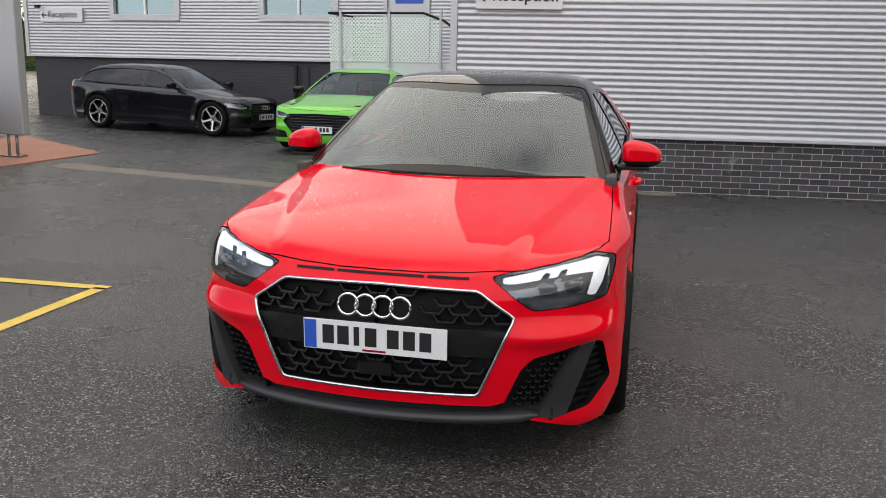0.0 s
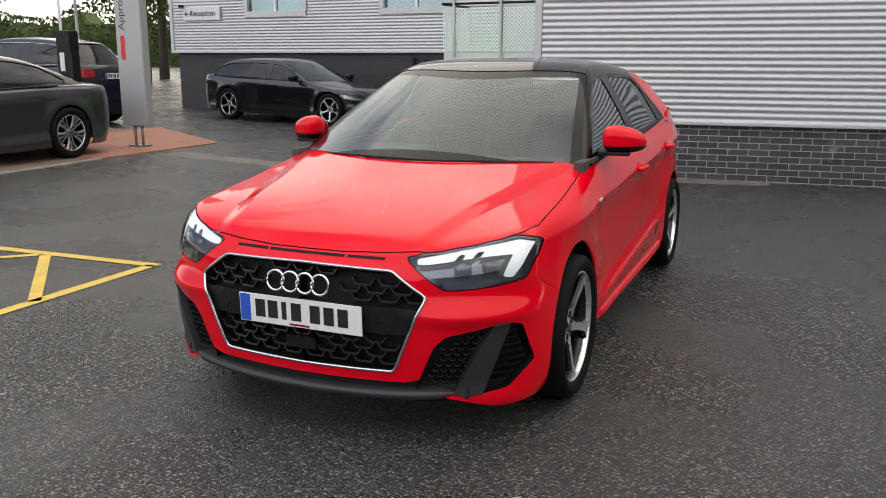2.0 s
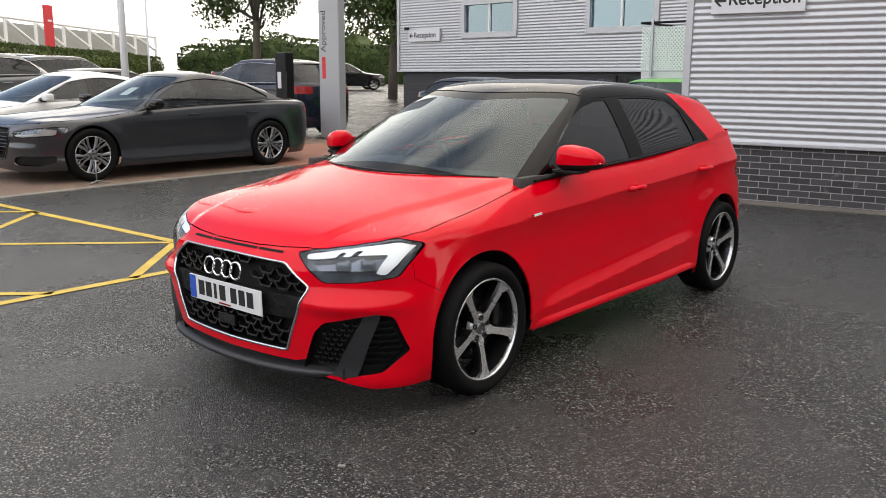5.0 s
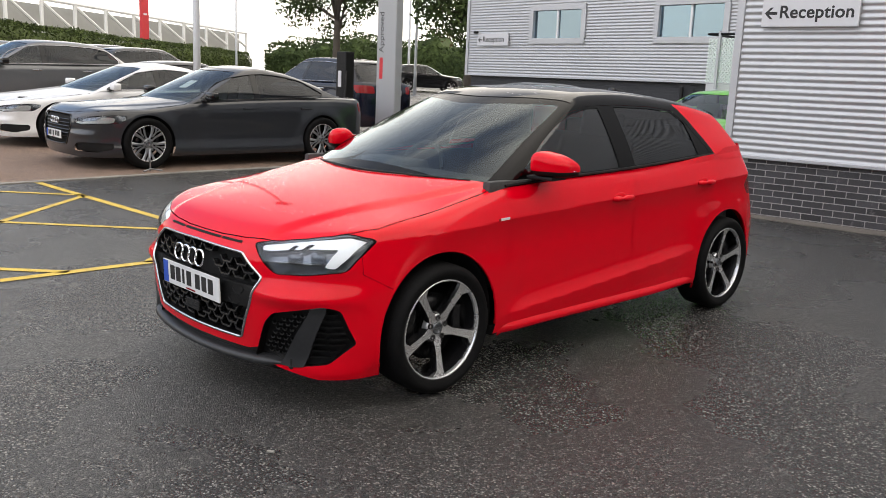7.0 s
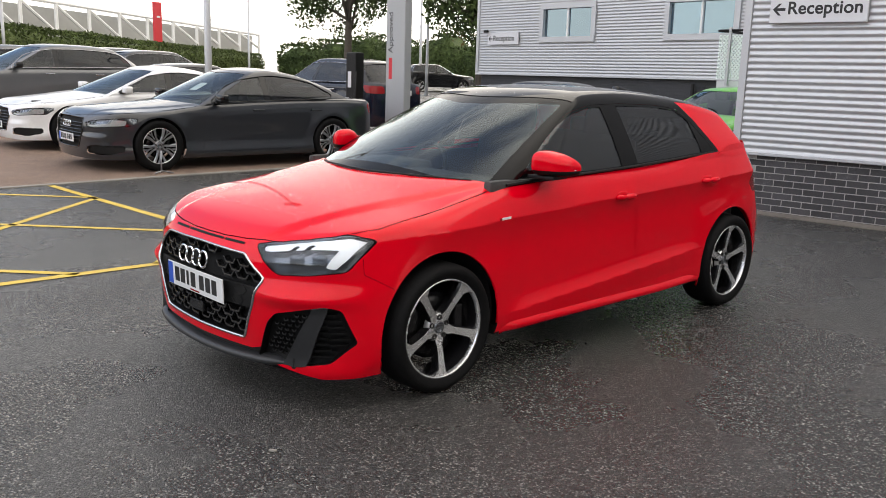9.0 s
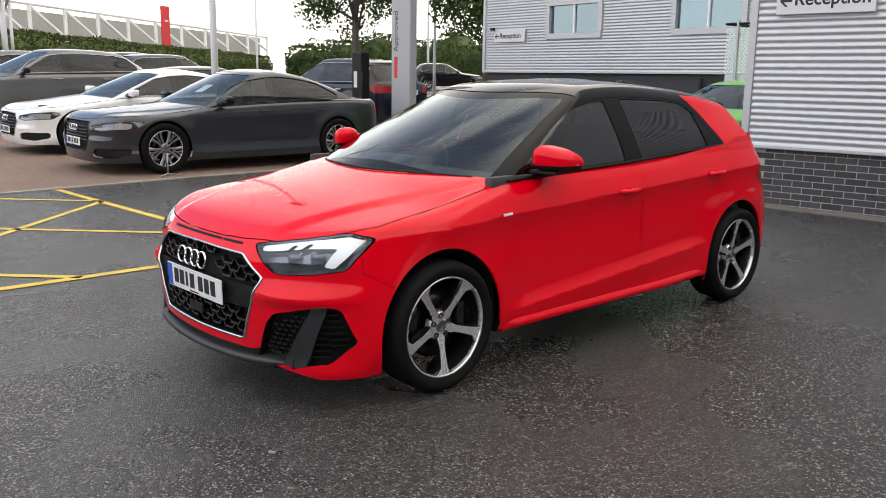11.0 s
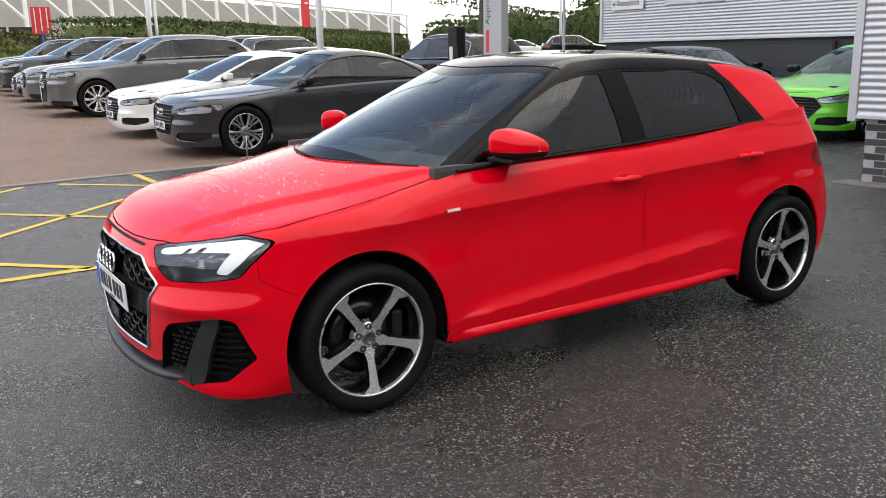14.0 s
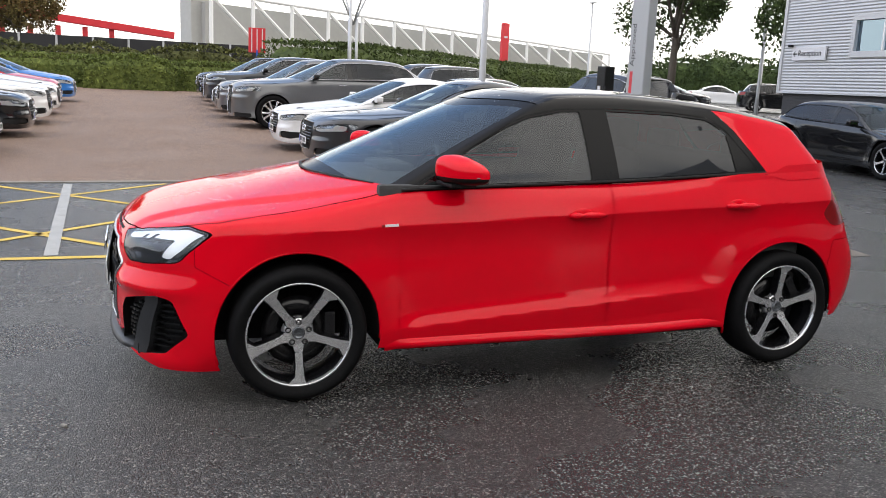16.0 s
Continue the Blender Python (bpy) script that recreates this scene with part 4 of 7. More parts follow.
# ---- the red hatchback ----
HATCH = dict(
    nose=-0.78, mid=1.0, wheelbase=2.563, hub=0.306, arch=0.345, flare=0.022, flare_wide=0.15, rise=0.05, cowl=0.36,
    front=[(0.12, -0.73), (0.17, -0.765), (0.23, -0.765), (0.30, -0.772), (0.42, -0.785), (0.52, -0.784), (0.60, -0.772), (0.66, -0.755), (0.71, -0.728), (0.78, -0.66), (0.9, -0.45)],
    rear=[(0.15, 3.14), (0.3, 3.265), (0.45, 3.31), (0.55, 3.295), (0.65, 3.245), (0.8, 3.165), (0.95, 3.06), (1.1, 2.98)],
    side=[(0.12, 0.79), (0.19, 0.812), (0.225, 0.818), (0.26, 0.821), (0.32, 0.823), (0.43, 0.823), (0.55, 0.821), (0.68, 0.812), (0.78, 0.803), (0.87, 0.794), (0.95, 0.777), (1.1, 0.752)], fold=(0.312, 0.075, 0.028), shoulder=(0.770, 0.047, 0.034),
    plan=[(-0.9, -0.20), (-0.7, -0.085), (-0.5, -0.024), (-0.3, -0.004), (0, 0), (0.6, -0.004), (1.3, 0.0), (2.1, 0.002), (2.56, 0.002), (2.8, -0.012), (3.0, -0.045), (3.25, -0.13)],
    top=[(-0.85, 0.64), (-0.76, 0.688), (-0.66, 0.742), (-0.5, 0.797), (-0.25, 0.856), (0, 0.905), (0.25, 0.955), (0.45, 0.985), (0.8, 1.005), (1.9, 1.045), (2.2, 1.10), (2.5, 1.22), (2.8, 1.28), (3.2, 1.30)],
    belt=[(0.2, 0.905), (0.45, 0.918), (0.9, 0.938), (1.43, 0.958), (1.9, 0.982), (2.36, 1.010), (2.8, 1.035), (3.1, 1.05)],
    roof=[(0.8, 1.29), (1.05, 1.352), (1.3, 1.386), (1.6, 1.400), (2.0, 1.388), (2.4, 1.350), (2.7, 1.300), (2.9, 1.26)],
    back=[(0.9, 3.09), (1.0, 3.02), (1.1, 2.925), (1.2, 2.835), (1.3, 2.77), (1.4, 2.74)],
    bow=0.22, bow6=0.60, tail_round=0.28, fold_wide=0.085, corner=0.06, ledge=0.028, ledge_z=0.50, crease=(0.42, 0.24, -0.6, 0.016), drop=(0.04, 0.06),
    ledge_in=0.012, lean=(0.42, 0.42), taper=0.018, quarter=2.36, screen=(0.20, 0.962, 0.462, 0.60, 0.03), rail=1.33,
    fan=(0.15, 2.6), fan_up=(1.55, 2.1))


def build_hatchback():
    car = thing("red_hatchback", "glossy red five-door hatchback with a black roof", "car")
    b = Body(HATCH)
    low = b.lower_sheet(110, 150, 36, 74, 0.14)
    hood_out = [(0.0, -0.712), (0.15, -0.708), (0.30, -0.690), (0.385, -0.672), (0.50, -0.632), (0.60, -0.572), (0.68, -0.50), (0.735, -0.42), (0.765, -0.33), (0.762, -0.1), (0.757, 0.1),
                (0.748, 0.32), (0.735, 0.40), (0.705, 0.425), (0.6, 0.365), (0.4, 0.275), (0.2, 0.22), (0.0, 0.205)]
    hood_poly = mirror_poly(hood_out)

    def f_hood(v):
        return np.where(v[:, 2] > 0.60, inside(v[:, 0], v[:, 1], hood_poly), -1)

    bonnet = b.hood_sheet(-0.80, 0.45, 0.80, 60, 90).cut(lambda v: f_hood(v) - 0.002)
    b.put("bonnet", bonnet, M["red"], car, label="red bonnet beaded with rain")
    low = low.cut(lambda v: -f_hood(v) - 0.002)
    belt = lambda v: b.belt(v[:, 1])  # noqa: E731
    low = low.cut(lambda v: np.where(v[:, 1] > 0.30, belt(v) - v[:, 2] + 0.004 + 0.03 * step(2.46, 2.56, v[:, 1]), 0.02))
    for yw in (0.0, 2.563):
        low = low.cut(lambda v, yw=yw: np.hypot(v[:, 1] - yw, v[:, 2] - 0.302) - 0.363)
    low = low.cut(lambda v: v[:, 2] - (0.150 + 0.068 * step(0.30, 0.36, v[:, 1]) + 0.02 * step(2.4, 2.7, v[:, 1])))

    # lamps, grille and intakes cut out of the nose
    lamp = rounded([(0.383, 0.701), (0.60, 0.747), (0.73, 0.768), (0.798, 0.748), (0.795, 0.70), (0.775, 0.617), (0.66, 0.597), (0.535, 0.588)], 0.02)
    grille = rounded(mirror_poly([(0.0, 0.662), (0.352, 0.655), (0.478, 0.567), (0.362, 0.286), (0.0, 0.283)]), 0.012)
    intake = rounded([(0.435, 0.222), (0.505, 0.385), (0.545, 0.428), (0.735, 0.476), (0.772, 0.462), (0.803, 0.312), (0.735, 0.222), (0.62, 0.200)], 0.012)
    lower_slot = [(0.0, 0.242), (0.40, 0.246), (0.455, 0.262), (0.50, 0.206), (0.60, 0.182), (0.70, 0.150), (0.74, 0.12), (0.0, 0.12)]

    def nose(v):
        return np.clip(-0.340 - v[:, 1], -0.5, 0.5)

    def f_of(poly):
        return lambda v: np.minimum(inside(v[:, 0], v[:, 2], poly), nose(v))

    f_lamp, f_grille, f_intake = f_of(lamp), f_of(grille), f_of(intake)
    f_slot = f_of(mirror_poly(lower_slot))
    lamp_sheet = low.cut(lambda v: f_lamp(v) - 0.003)
    low = low.cut(lambda v: -f_lamp(v))
    grille_sheet = low.cut(f_grille)
    low = low.cut(lambda v: -f_grille(v))
    intake_sheet = low.cut(f_intake)
    low = low.cut(lambda v: -f_intake(v))
    slot_sheet = low.cut(f_slot)
    low = low.cut(lambda v: -f_slot(v))

    # tail lamps, bumpers, doors
    tail = rounded([(2.86, 0.93), (2.80, 0.80), (2.88, 0.735), (3.30, 0.76), (3.30, 0.93)], 0.02)
    f_tail = lambda v: np.minimum(inside(v[:, 1], v[:, 2], tail), np.abs(v[:, 0]) - 0.34)  # noqa: E731
    tail_sheet = low.cut(f_tail)
    low = low.cut(lambda v: -f_tail(v) - 0.002)
    f_bump = lambda v: np.where(v[:, 1] < -0.15, np.maximum(0.60 - 0.55 * (v[:, 1] + 0.42) - v[:, 2], -0.43 - v[:, 1]), -0.3)  # noqa: E731
    bumper = low.cut(lambda v: f_bump(v) - 0.0009)
    low = low.cut(lambda v: -f_bump(v) - 0.0009)
    b.put("front_bumper", bumper, M["red"], car, label="red front bumper")
    f_rbump = lambda v: np.minimum(v[:, 1] - 2.80 - 0.25 * np.clip(v[:, 2] - 0.3, 0, 1), 0.66 - v[:, 2])  # noqa: E731
    b.put("rear_bumper", low.cut(lambda v: f_rbump(v) - 0.0015), M["red"], car, label="red rear bumper")
    low = low.cut(lambda v: -f_rbump(v) - 0.0015)
    d_front = rounded([(0.452, 1.1), (0.448, 0.245), (1.500, 0.245), (1.508, 1.1)], 0.02)
    d_rear = rounded([(1.516, 1.1), (1.508, 0.245), (2.06, 0.245), (2.125, 0.40), (2.215, 0.56), (2.36, 0.70), (2.44, 0.82), (2.45, 1.1)], 0.03)
    for nm, poly in (("front_door", d_front), ("rear_door", d_rear)):
        f_d = lambda v, poly=poly: inside(v[:, 1], v[:, 2], poly)  # noqa: E731
        sh = low.cut(lambda v: f_d(v) - 0.0016)
        jamb = low.cut(lambda v: 0.02 - np.abs(f_d(v)))
        for q in (jamb, jamb.mirrored()):
            b.put("door_frame", q, M["red"], car, both=False, shift=-0.004)
        b.put(nm, sh, M["red"], car, both=False, label="red " + nm.replace("_", " "))
        b.put(nm, sh.mirrored(), M["red"], car, both=False, label="red " + nm.replace("_", " "))
        low = low.cut(lambda v: -f_d(v) - 0.0016)
    b.put("body_side", low, M["red"], car, label="red wings, sills and rear quarters")

    # cabin: pillars, glass, roof
    up, top = b.upper_sheet(120, 110, 44, 44), b.top_sheet(70, 190)
    dlo = rounded([(0.50, 0.922), (0.83, 1.128), (0.98, 1.205), (1.13, 1.262), (1.32, 1.298), (1.60, 1.308), (1.95, 1.300), (2.16, 1.280), (2.25, 1.22), (2.385, 1.018), (1.9, 0.984), (1.43, 0.960), (0.9, 0.940)], 0.03)
    f_dlo = lambda v: np.where((np.abs(v[:, 0]) > 0.42) & (v[:, 1] > 0.4), inside(v[:, 1], v[:, 2], dlo), -0.2)  # noqa: E731
    ws_x = lambda z: 0.742 - 0.415 * (z - 0.92)  # noqa: E731
    f_ws = lambda v: np.minimum(ws_x(v[:, 2]) - np.abs(v[:, 0]) - 0.02, b.seams(v)[1] - 0.022)  # noqa: E731
    red_q = [(2.43, 1.005), (2.302, 1.215), (2.20, 1.318), (2.60, 1.292), (2.86, 1.20), (3.2, 0.94), (2.46, 0.96)]
    f_red = lambda v: np.minimum(inside(v[:, 1], v[:, 2], red_q), np.abs(v[:, 0]) - 0.52 - 0.1 * (1.25 - v[:, 2]))  # noqa: E731
    side_pane = up.cut(f_dlo)
    frame_up = up.cut(lambda v: -f_dlo(v))
    screen_pane = top.cut(f_ws).cut(f_keep)
    top = top.cut(lambda v: -f_ws(v))
    pillar = top.cut(lambda v: b.seams(v)[1] - 0.022).cut(f_keep)
    top = top.cut(lambda v: 0.022 - b.seams(v)[1])
    quarter = frame_up.cut(lambda v: f_red(v) - 0.001)
    frame_up = frame_up.cut(lambda v: -f_red(v) - 0.001)
    f_rw = lambda v: np.where(v[:, 1] > 2.4, np.minimum(0.50 - np.abs(v[:, 0]), np.minimum(v[:, 2] - 1.04, 1.25 - v[:, 2])), -0.3)  # noqa: E731
    rear_pane = frame_up.cut(f_rw)
    frame_up = frame_up.cut(lambda v: -f_rw(v))
    frame_up = frame_up.cut(lambda v: np.where(v[:, 1] < 0.5, f_keep(v), v[:, 2] - belt(v) + 0.006 + 0.03 * step(2.46, 2.56, v[:, 1])))
    b.put("cabin_frame", frame_up.plus(pillar), M["pillar_black"], car, "upper", label="gloss black windscreen and door pillars")
    for sh in (quarter, quarter.mirrored()):
        b.put("rear_quarter", sh, M["red"], car, "upper", both=False, label="red rear pillar")
    b.put("rear_window", rear_pane, M["rear_glass"], car, "upper", shift=-0.003)
    b.put("roof", top, M["gloss_black"], car, "upper", label="gloss black roof with rain on it")
    ws = screen_pane
    f_frit = lambda v: np.minimum(np.minimum(ws_x(v[:, 2]) - np.abs(v[:, 0]) - 0.055, b.seams(v)[1] - 0.040), v[:, 2] - 0.885 - 0.02 * (1 - (v[:, 0] / 0.7) ** 2) - 0.075 * np.clip(1 - (np.abs(v[:, 0]) / 0.75) ** 2, 0, 1))  # noqa: E731
    screen_ob = b.put("windscreen", ws.cut(f_frit), M["screen"], car, "upper", shift=-0.003, label="clear windscreen")
    b.put("screen_border", ws.cut(lambda v: -f_frit(v)), M["pillar_black"], screen_ob, "upper", shift=-0.003)
    panes = (("front_side_window", (0.40, 1.415), M["side_glass"]), ("rear_side_window", (1.565, 2.245), M["dark_glass"]))
    for nm, (ya, yb), mt in panes:
        sh = side_pane.cut(lambda v: np.minimum(v[:, 1] - ya, yb - v[:, 1])).cut(lambda v: f_dlo(v) - 0.012)
        b.put(nm, sh, mt, car, "upper", both=False, shift=-0.006)
        b.put(nm, sh.mirrored(), mt, car, "upper", both=False, shift=-0.006)
    rest = side_pane.cut(lambda v: np.maximum(np.maximum(0.012 - f_dlo(v), v[:, 1] - 2.245), np.minimum(v[:, 1] - 1.415, 1.565 - v[:, 1])))
    for sh in (rest, rest.mirrored()):
        b.put("window_surround", sh, M["pillar_black"], car, "upper", both=False, shift=-0.002)
    return car, b, dict(lamp=lamp, grille=grille, intake=intake, lamp_sheet=lamp_sheet, grille_sheet=grille_sheet, intake_sheet=intake_sheet, slot_sheet=slot_sheet, tail_sheet=tail_sheet)


def f_keep(v):
    """Above the bonnet's rear edge."""
    low = 0.855 + 0.075 * np.clip(1 - (np.abs(v[:, 0]) / 0.75) ** 2, 0, 1)
    return v[:, 2] - np.where(np.abs(v[:, 0]) > 0.71, 0.913 + 0.04 * (v[:, 1] - 0.45), low)


red_car, red_body, red_bits = build_hatchback()
for yw in (0.0, 2.563):
    for sx in (1, -1):
        wheel(red_car, (sx * 0.757, yw, 0.303), 0.3020, 0.235, 0.215, STYLE_FIVE, sx < 0, turn=0.60 if yw else 0.0)

# ---- parts of the red hatchback ----
def number_plate(parent, centre, turn, name="number_plate"):
    """A white plate with a blue band and plain dark bars."""
    base = part(name, box_bm((0.52, 0.006, 0.111), (0, 0, 0), 0.003), M["plate_white"], parent, "white number plate")
    base.matrix_local = Matrix.Translation(centre) @ turn
    part("blue_band", box_bm((0.044, 0.002, 0.103), (-0.234, -0.0035, 0)), M["blue_band"], base, "blue band")
    for i, x in enumerate((-0.168, -0.113, -0.064, -0.012, 0.068, 0.126, 0.184)):
        part("print_bar", box_bm((0.020 if i == 2 else 0.042, 0.002, 0.068), (x, -0.0035, 0.003)), M["ink"], base)
    part("print_bar", box_bm((0.085, 0.002, 0.007), (0.0, -0.0035, -0.046)), M["red_lamp"], base)
    return base


def ring_badge(parent, centre, r, gap, tube, turn=None):
    """Four linked chrome rings."""
    base = new("ring_badge")
    base.parent = parent
    base.matrix_local = Matrix.Translation(centre) @ (turn or Matrix())
    for i in range(4):
        pts = [(gap * (i - 1.5) + r * math.cos(a), 0, r * math.sin(a)) for a in np.linspace(0, math.tau, 36, endpoint=False)]
        part("ring", tube_bm(pts, tube, 8, True), M["chrome"], base, "", True)
    return base


def dress_hatchback(car, b, bits):
    # under the skin
    bm = box_bm((1.15, 3.5, 0.30), (0, 1.22, 0.36), 0.04)
    box_bm((1.2, 0.6, 0.30), (0, -0.30, 0.46), 0.03, bm=bm)
    part("underbody", bm, M["lining"], car)
    for ya, yz, w in ((-0.66, -0.385, 1.24), (0.385, 2.175, 1.58), (2.95, 3.10, 1.2)):
        part("floor_pan", box_bm((w, yz - ya, 0.05), (0, (ya + yz) / 2, 0.215), 0.01), M["lining"], car)
    for yw in (0.0, 2.563):
        for sx in (1, -1):
            prof = [(sx * 0.50, 0.10), (sx * 0.50, 0.366), (sx * 0.79, 0.370)]
            bm = lathe_bm(prof, 48)
            bmesh.ops.translate(bm, verts=bm.verts, vec=(0, yw, 0.300))
            bmesh.ops.delete(bm, geom=[v for v in bm.verts if v.co.z < 0.235], context="VERTS")
            part("arch_liner", bm, M["lining"], car, "", True)
            pts = []
            for a in np.linspace(radians(-24), radians(204), 50):
                pts.append((yw + 0.363 * math.cos(a), 0.302 + 0.363 * math.sin(a)))
            hit = b.on_side([p[0] for p in pts], [p[1] for p in pts])
            keep = [h for h in hit if h[2] > (0.17 if h[1] < yw else 0.24)]
            part("arch_lip", tube_bm([(sx * (h[0] - 0.006), h[1], h[2]) for h in keep], 0.0075, 6), M["red"], car, "", True)

    # grille
    gs = bits["grille_sheet"]
    b.put("grille_back", gs, M["lining"], car, shift=-0.05)
    v, f = thick(b, gs.cut(lambda q: np.minimum(0.525 - q[:, 2], q[:, 2] - 0.425)), 0.02, -0.014)
    nv = len(v)
    piece("grille_band", np.concatenate([v, v * (-1, 1, 1)]), [*f, *[tuple(i + nv for i in q[::-1]) for q in f]], M["black_plastic"], car, "plain black grille band behind the plate")
    out = lerp_line(bits["grille"], 150)
    pts = b.on_front([p.x for p in out], [p.y for p in out])
    nrm = slope_of(b.lower, pts)
    v, f = ring_strip([Vector(p) for p in pts], nrm, 0.011, 0.006)
    piece("grille_surround", v, f, M["satin_chrome"], car, "satin silver grille surround", True)
    v, f = thick(b, gs, 0.045, -0.004)
    keep = [q for q in f if any(i < len(gs.v) for i in q) and any(i >= len(gs.v) for i in q)]
    nv = len(v)
    piece("grille_edge", np.concatenate([v, v * (-1, 1, 1)]), [*keep, *[tuple(i + nv for i in q[::-1]) for q in keep]], M["black_plastic"], car)
    prof = [(-0.046, 0.016), (-0.028, -0.012), (0.028, -0.012), (0.046, 0.016), (0.038, 0.016), (0.024, -0.003), (-0.024, -0.003), (-0.038, 0.016)]
    cell = None
    for row, z in enumerate((0.634, 0.607, 0.580, 0.552, 0.400, 0.373, 0.346, 0.319)):
        for k in range(-6, 7):
            x = k * 0.098 + (0.049 if row % 2 else 0.0)
            if inside([abs(x)], [z], bits["grille"])[0] < 0.026 or (abs(x) < 0.165 and 0.54 < z < 0.62) or (abs(x) < 0.07 and 0.33 < z < 0.40):
                continue
            if cell is None:
                cell = part("grille_bar", prism_bm(prof, 0.030, at=0.0, bevel=0.0022), M["grille_gloss"], car)
                ob = cell
            else:
                ob = new("grille_bar", cell.data)
                ob.parent = car
            y = b.on_front([abs(x)], [z])[0][1]
            slope = math.atan(0.44 * x + 3.6 * x**5)
            ob.matrix_local = Matrix.Translation((x, y + 0.012, z)) @ Matrix.Rotation(slope, 4, "Z")
    # honeycomb lines pressed into the band
    hexa = None
    for k in (-4.1, -3.25, 3.25, 4.1):
        for j in (0, 1):
            x, z = k * 0.098 + (0.02 if j else 0) * (1 if k > 0 else -1), 0.450 + 0.048 * j
            if inside([abs(x)], [z], bits["grille"])[0] < 0.035:
                continue
            y = b.on_front([abs(x)], [z])[0][1]
            pts = [(0.040 * math.cos(a), 0, 0.024 * math.sin(a)) for a in np.linspace(0, math.tau, 7)[:-1]]
            if hexa is None:
                hexa = part("hex_bead", tube_bm(pts, 0.0018, 5, True), M["black_plastic"], car)
                ob = hexa
            else:
                ob = new("hex_bead", hexa.data)
                ob.parent = car
            ob.matrix_local = Matrix.Translation((x, y + 0.013, z)) @ Matrix.Rotation(math.atan(0.44 * x), 4, "Z")
    part("radar_cover", box_bm((0.125, 0.02, 0.048), (0.0, -0.772, 0.362), 0.006), M["gloss_black"], car, "gloss black sensor cover")
    number_plate(car, (0.0, -0.786, 0.474), Matrix.Rotation(radians(2), 4, "X"))
    ring_badge(car, (0.0, -0.792, 0.592), 0.0365, 0.0625, 0.0052, Matrix.Rotation(radians(-8), 4, "X"))

    # slots under the bonnet edge
    for x0, x1 in ((-0.315, -0.170), (-0.158, 0.158), (0.170, 0.315)):
        xs = np.linspace(x0, x1, 14)
        top = b.on_front(np.abs(xs), np.full(14, 0.6975))
        low = b.on_front(np.abs(xs), np.full(14, 0.6890))
        v = [(x, p[1] - 0.0025, p[2]) for x, p in zip(xs, top)] + [(x, p[1] - 0.0025, p[2]) for x, p in zip(xs, low)]
        piece("bonnet_slot", v, [(i, i + 1, i + 15, i + 14) for i in range(13)], M["lining"], car, "black slot under the bonnet edge")

    # headlamps
    ls = bits["lamp_sheet"]
    drl = [(0.425, 0.702), (0.60, 0.739), (0.735, 0.760), (0.784, 0.742), (0.768, 0.672), (0.746, 0.628), (0.716, 0.632), (0.734, 0.712), (0.66, 0.712), (0.58, 0.703), (0.47, 0.685), (0.43, 0.684)]
    notch = ([(0.552, 0.696), (0.576, 0.696), (0.588, 0.723), (0.564, 0.720)], [(0.608, 0.702), (0.632, 0.702), (0.644, 0.731), (0.620, 0.728)])
    guide = ls.cut(lambda q: inside(q[:, 0], q[:, 2], drl))
    for nt in notch:
        guide = guide.cut(lambda q, nt=nt: -inside(q[:, 0], q[:, 2], nt))
    for sx in (1, -1):
        flip = (lambda s: s) if sx > 0 else (lambda s: s.mirrored())
        hl = b.put("headlamp", flip(ls), M["lamp_dark"], car, both=False, shift=-0.045, label="headlamp in a smoked housing")
        b.put("lamp_cover", flip(ls), M["lamp_glass"], hl, both=False, shift=-0.001, label="clear lamp cover")
        b.put("light_guide", flip(guide), M["drl"], hl, both=False, shift=-0.014, label="white daytime light strip")
        v, f = thick(b, ls, 0.045, -0.001)
        rim = [q for q in f if any(i < len(ls.v) for i in q) and any(i >= len(ls.v) for i in q)]
        piece("lamp_edge", v * (sx, 1, 1), [q[::sx] for q in rim], M["lamp_dark"], hl)
        for x, z in ((0.585, 0.652), (0.672, 0.660)):
            p = b.on_front([x], [z])[0]
            turn = Matrix.Rotation(sx * math.atan(0.44 * x + 3.6 * x**5), 4, "Z")
            part("lens", box_bm((0.062, 0.03, 0.042), (sx * p[0] * 0.985, p[1] + 0.045, z), 0.016, turn, seg=3), M["lamp_dark"], hl, "", True)

    # lower intakes with slats and a blade
    it = bits["intake_sheet"]
    blade = [(0.565, 0.203), (0.655, 0.196), (0.748, 0.484), (0.706, 0.484)]
    for sx in (1, -1):
        flip = (lambda s: s) if sx > 0 else (lambda s: s.mirrored())
        back = b.put("side_intake", flip(it), M["black_plastic"], car, both=False, shift=-0.045, label="black side air intake")
        v, f = thick(b, it, 0.05, -0.002)
        keep = [q for q in f if any(i < len(it.v) for i in q) and any(i >= len(it.v) for i in q)]
        piece("intake_edge", v * (sx, 1, 1), [q[::sx] for q in keep], M["black_plastic"], back)
        v, f = thick(b, it.cut(lambda q: inside(q[:, 0], q[:, 2], blade)), 0.05, 0.006)
        piece("blade", v * (sx, 1, 1), [q[::sx] for q in f], M["grey_plastic"], back, "grey upright blade")
        for k in range(8):
            z = 0.245 + k * 0.027
            row = it.cut(lambda q: 0.0045 - np.abs(q[:, 2] - z)).cut(lambda q: np.minimum(inside(q[:, 0], q[:, 2], bits["intake"]) - 0.012, q[:, 0] - 0.645 - 0.33 * (q[:, 2] - 0.2)))
            if row.f:
                v, f = thick(b, row, 0.02, -0.016)
                piece("slat", v * (sx, 1, 1), [q[::sx] for q in f], M["black_plastic"], back)
        cell = None
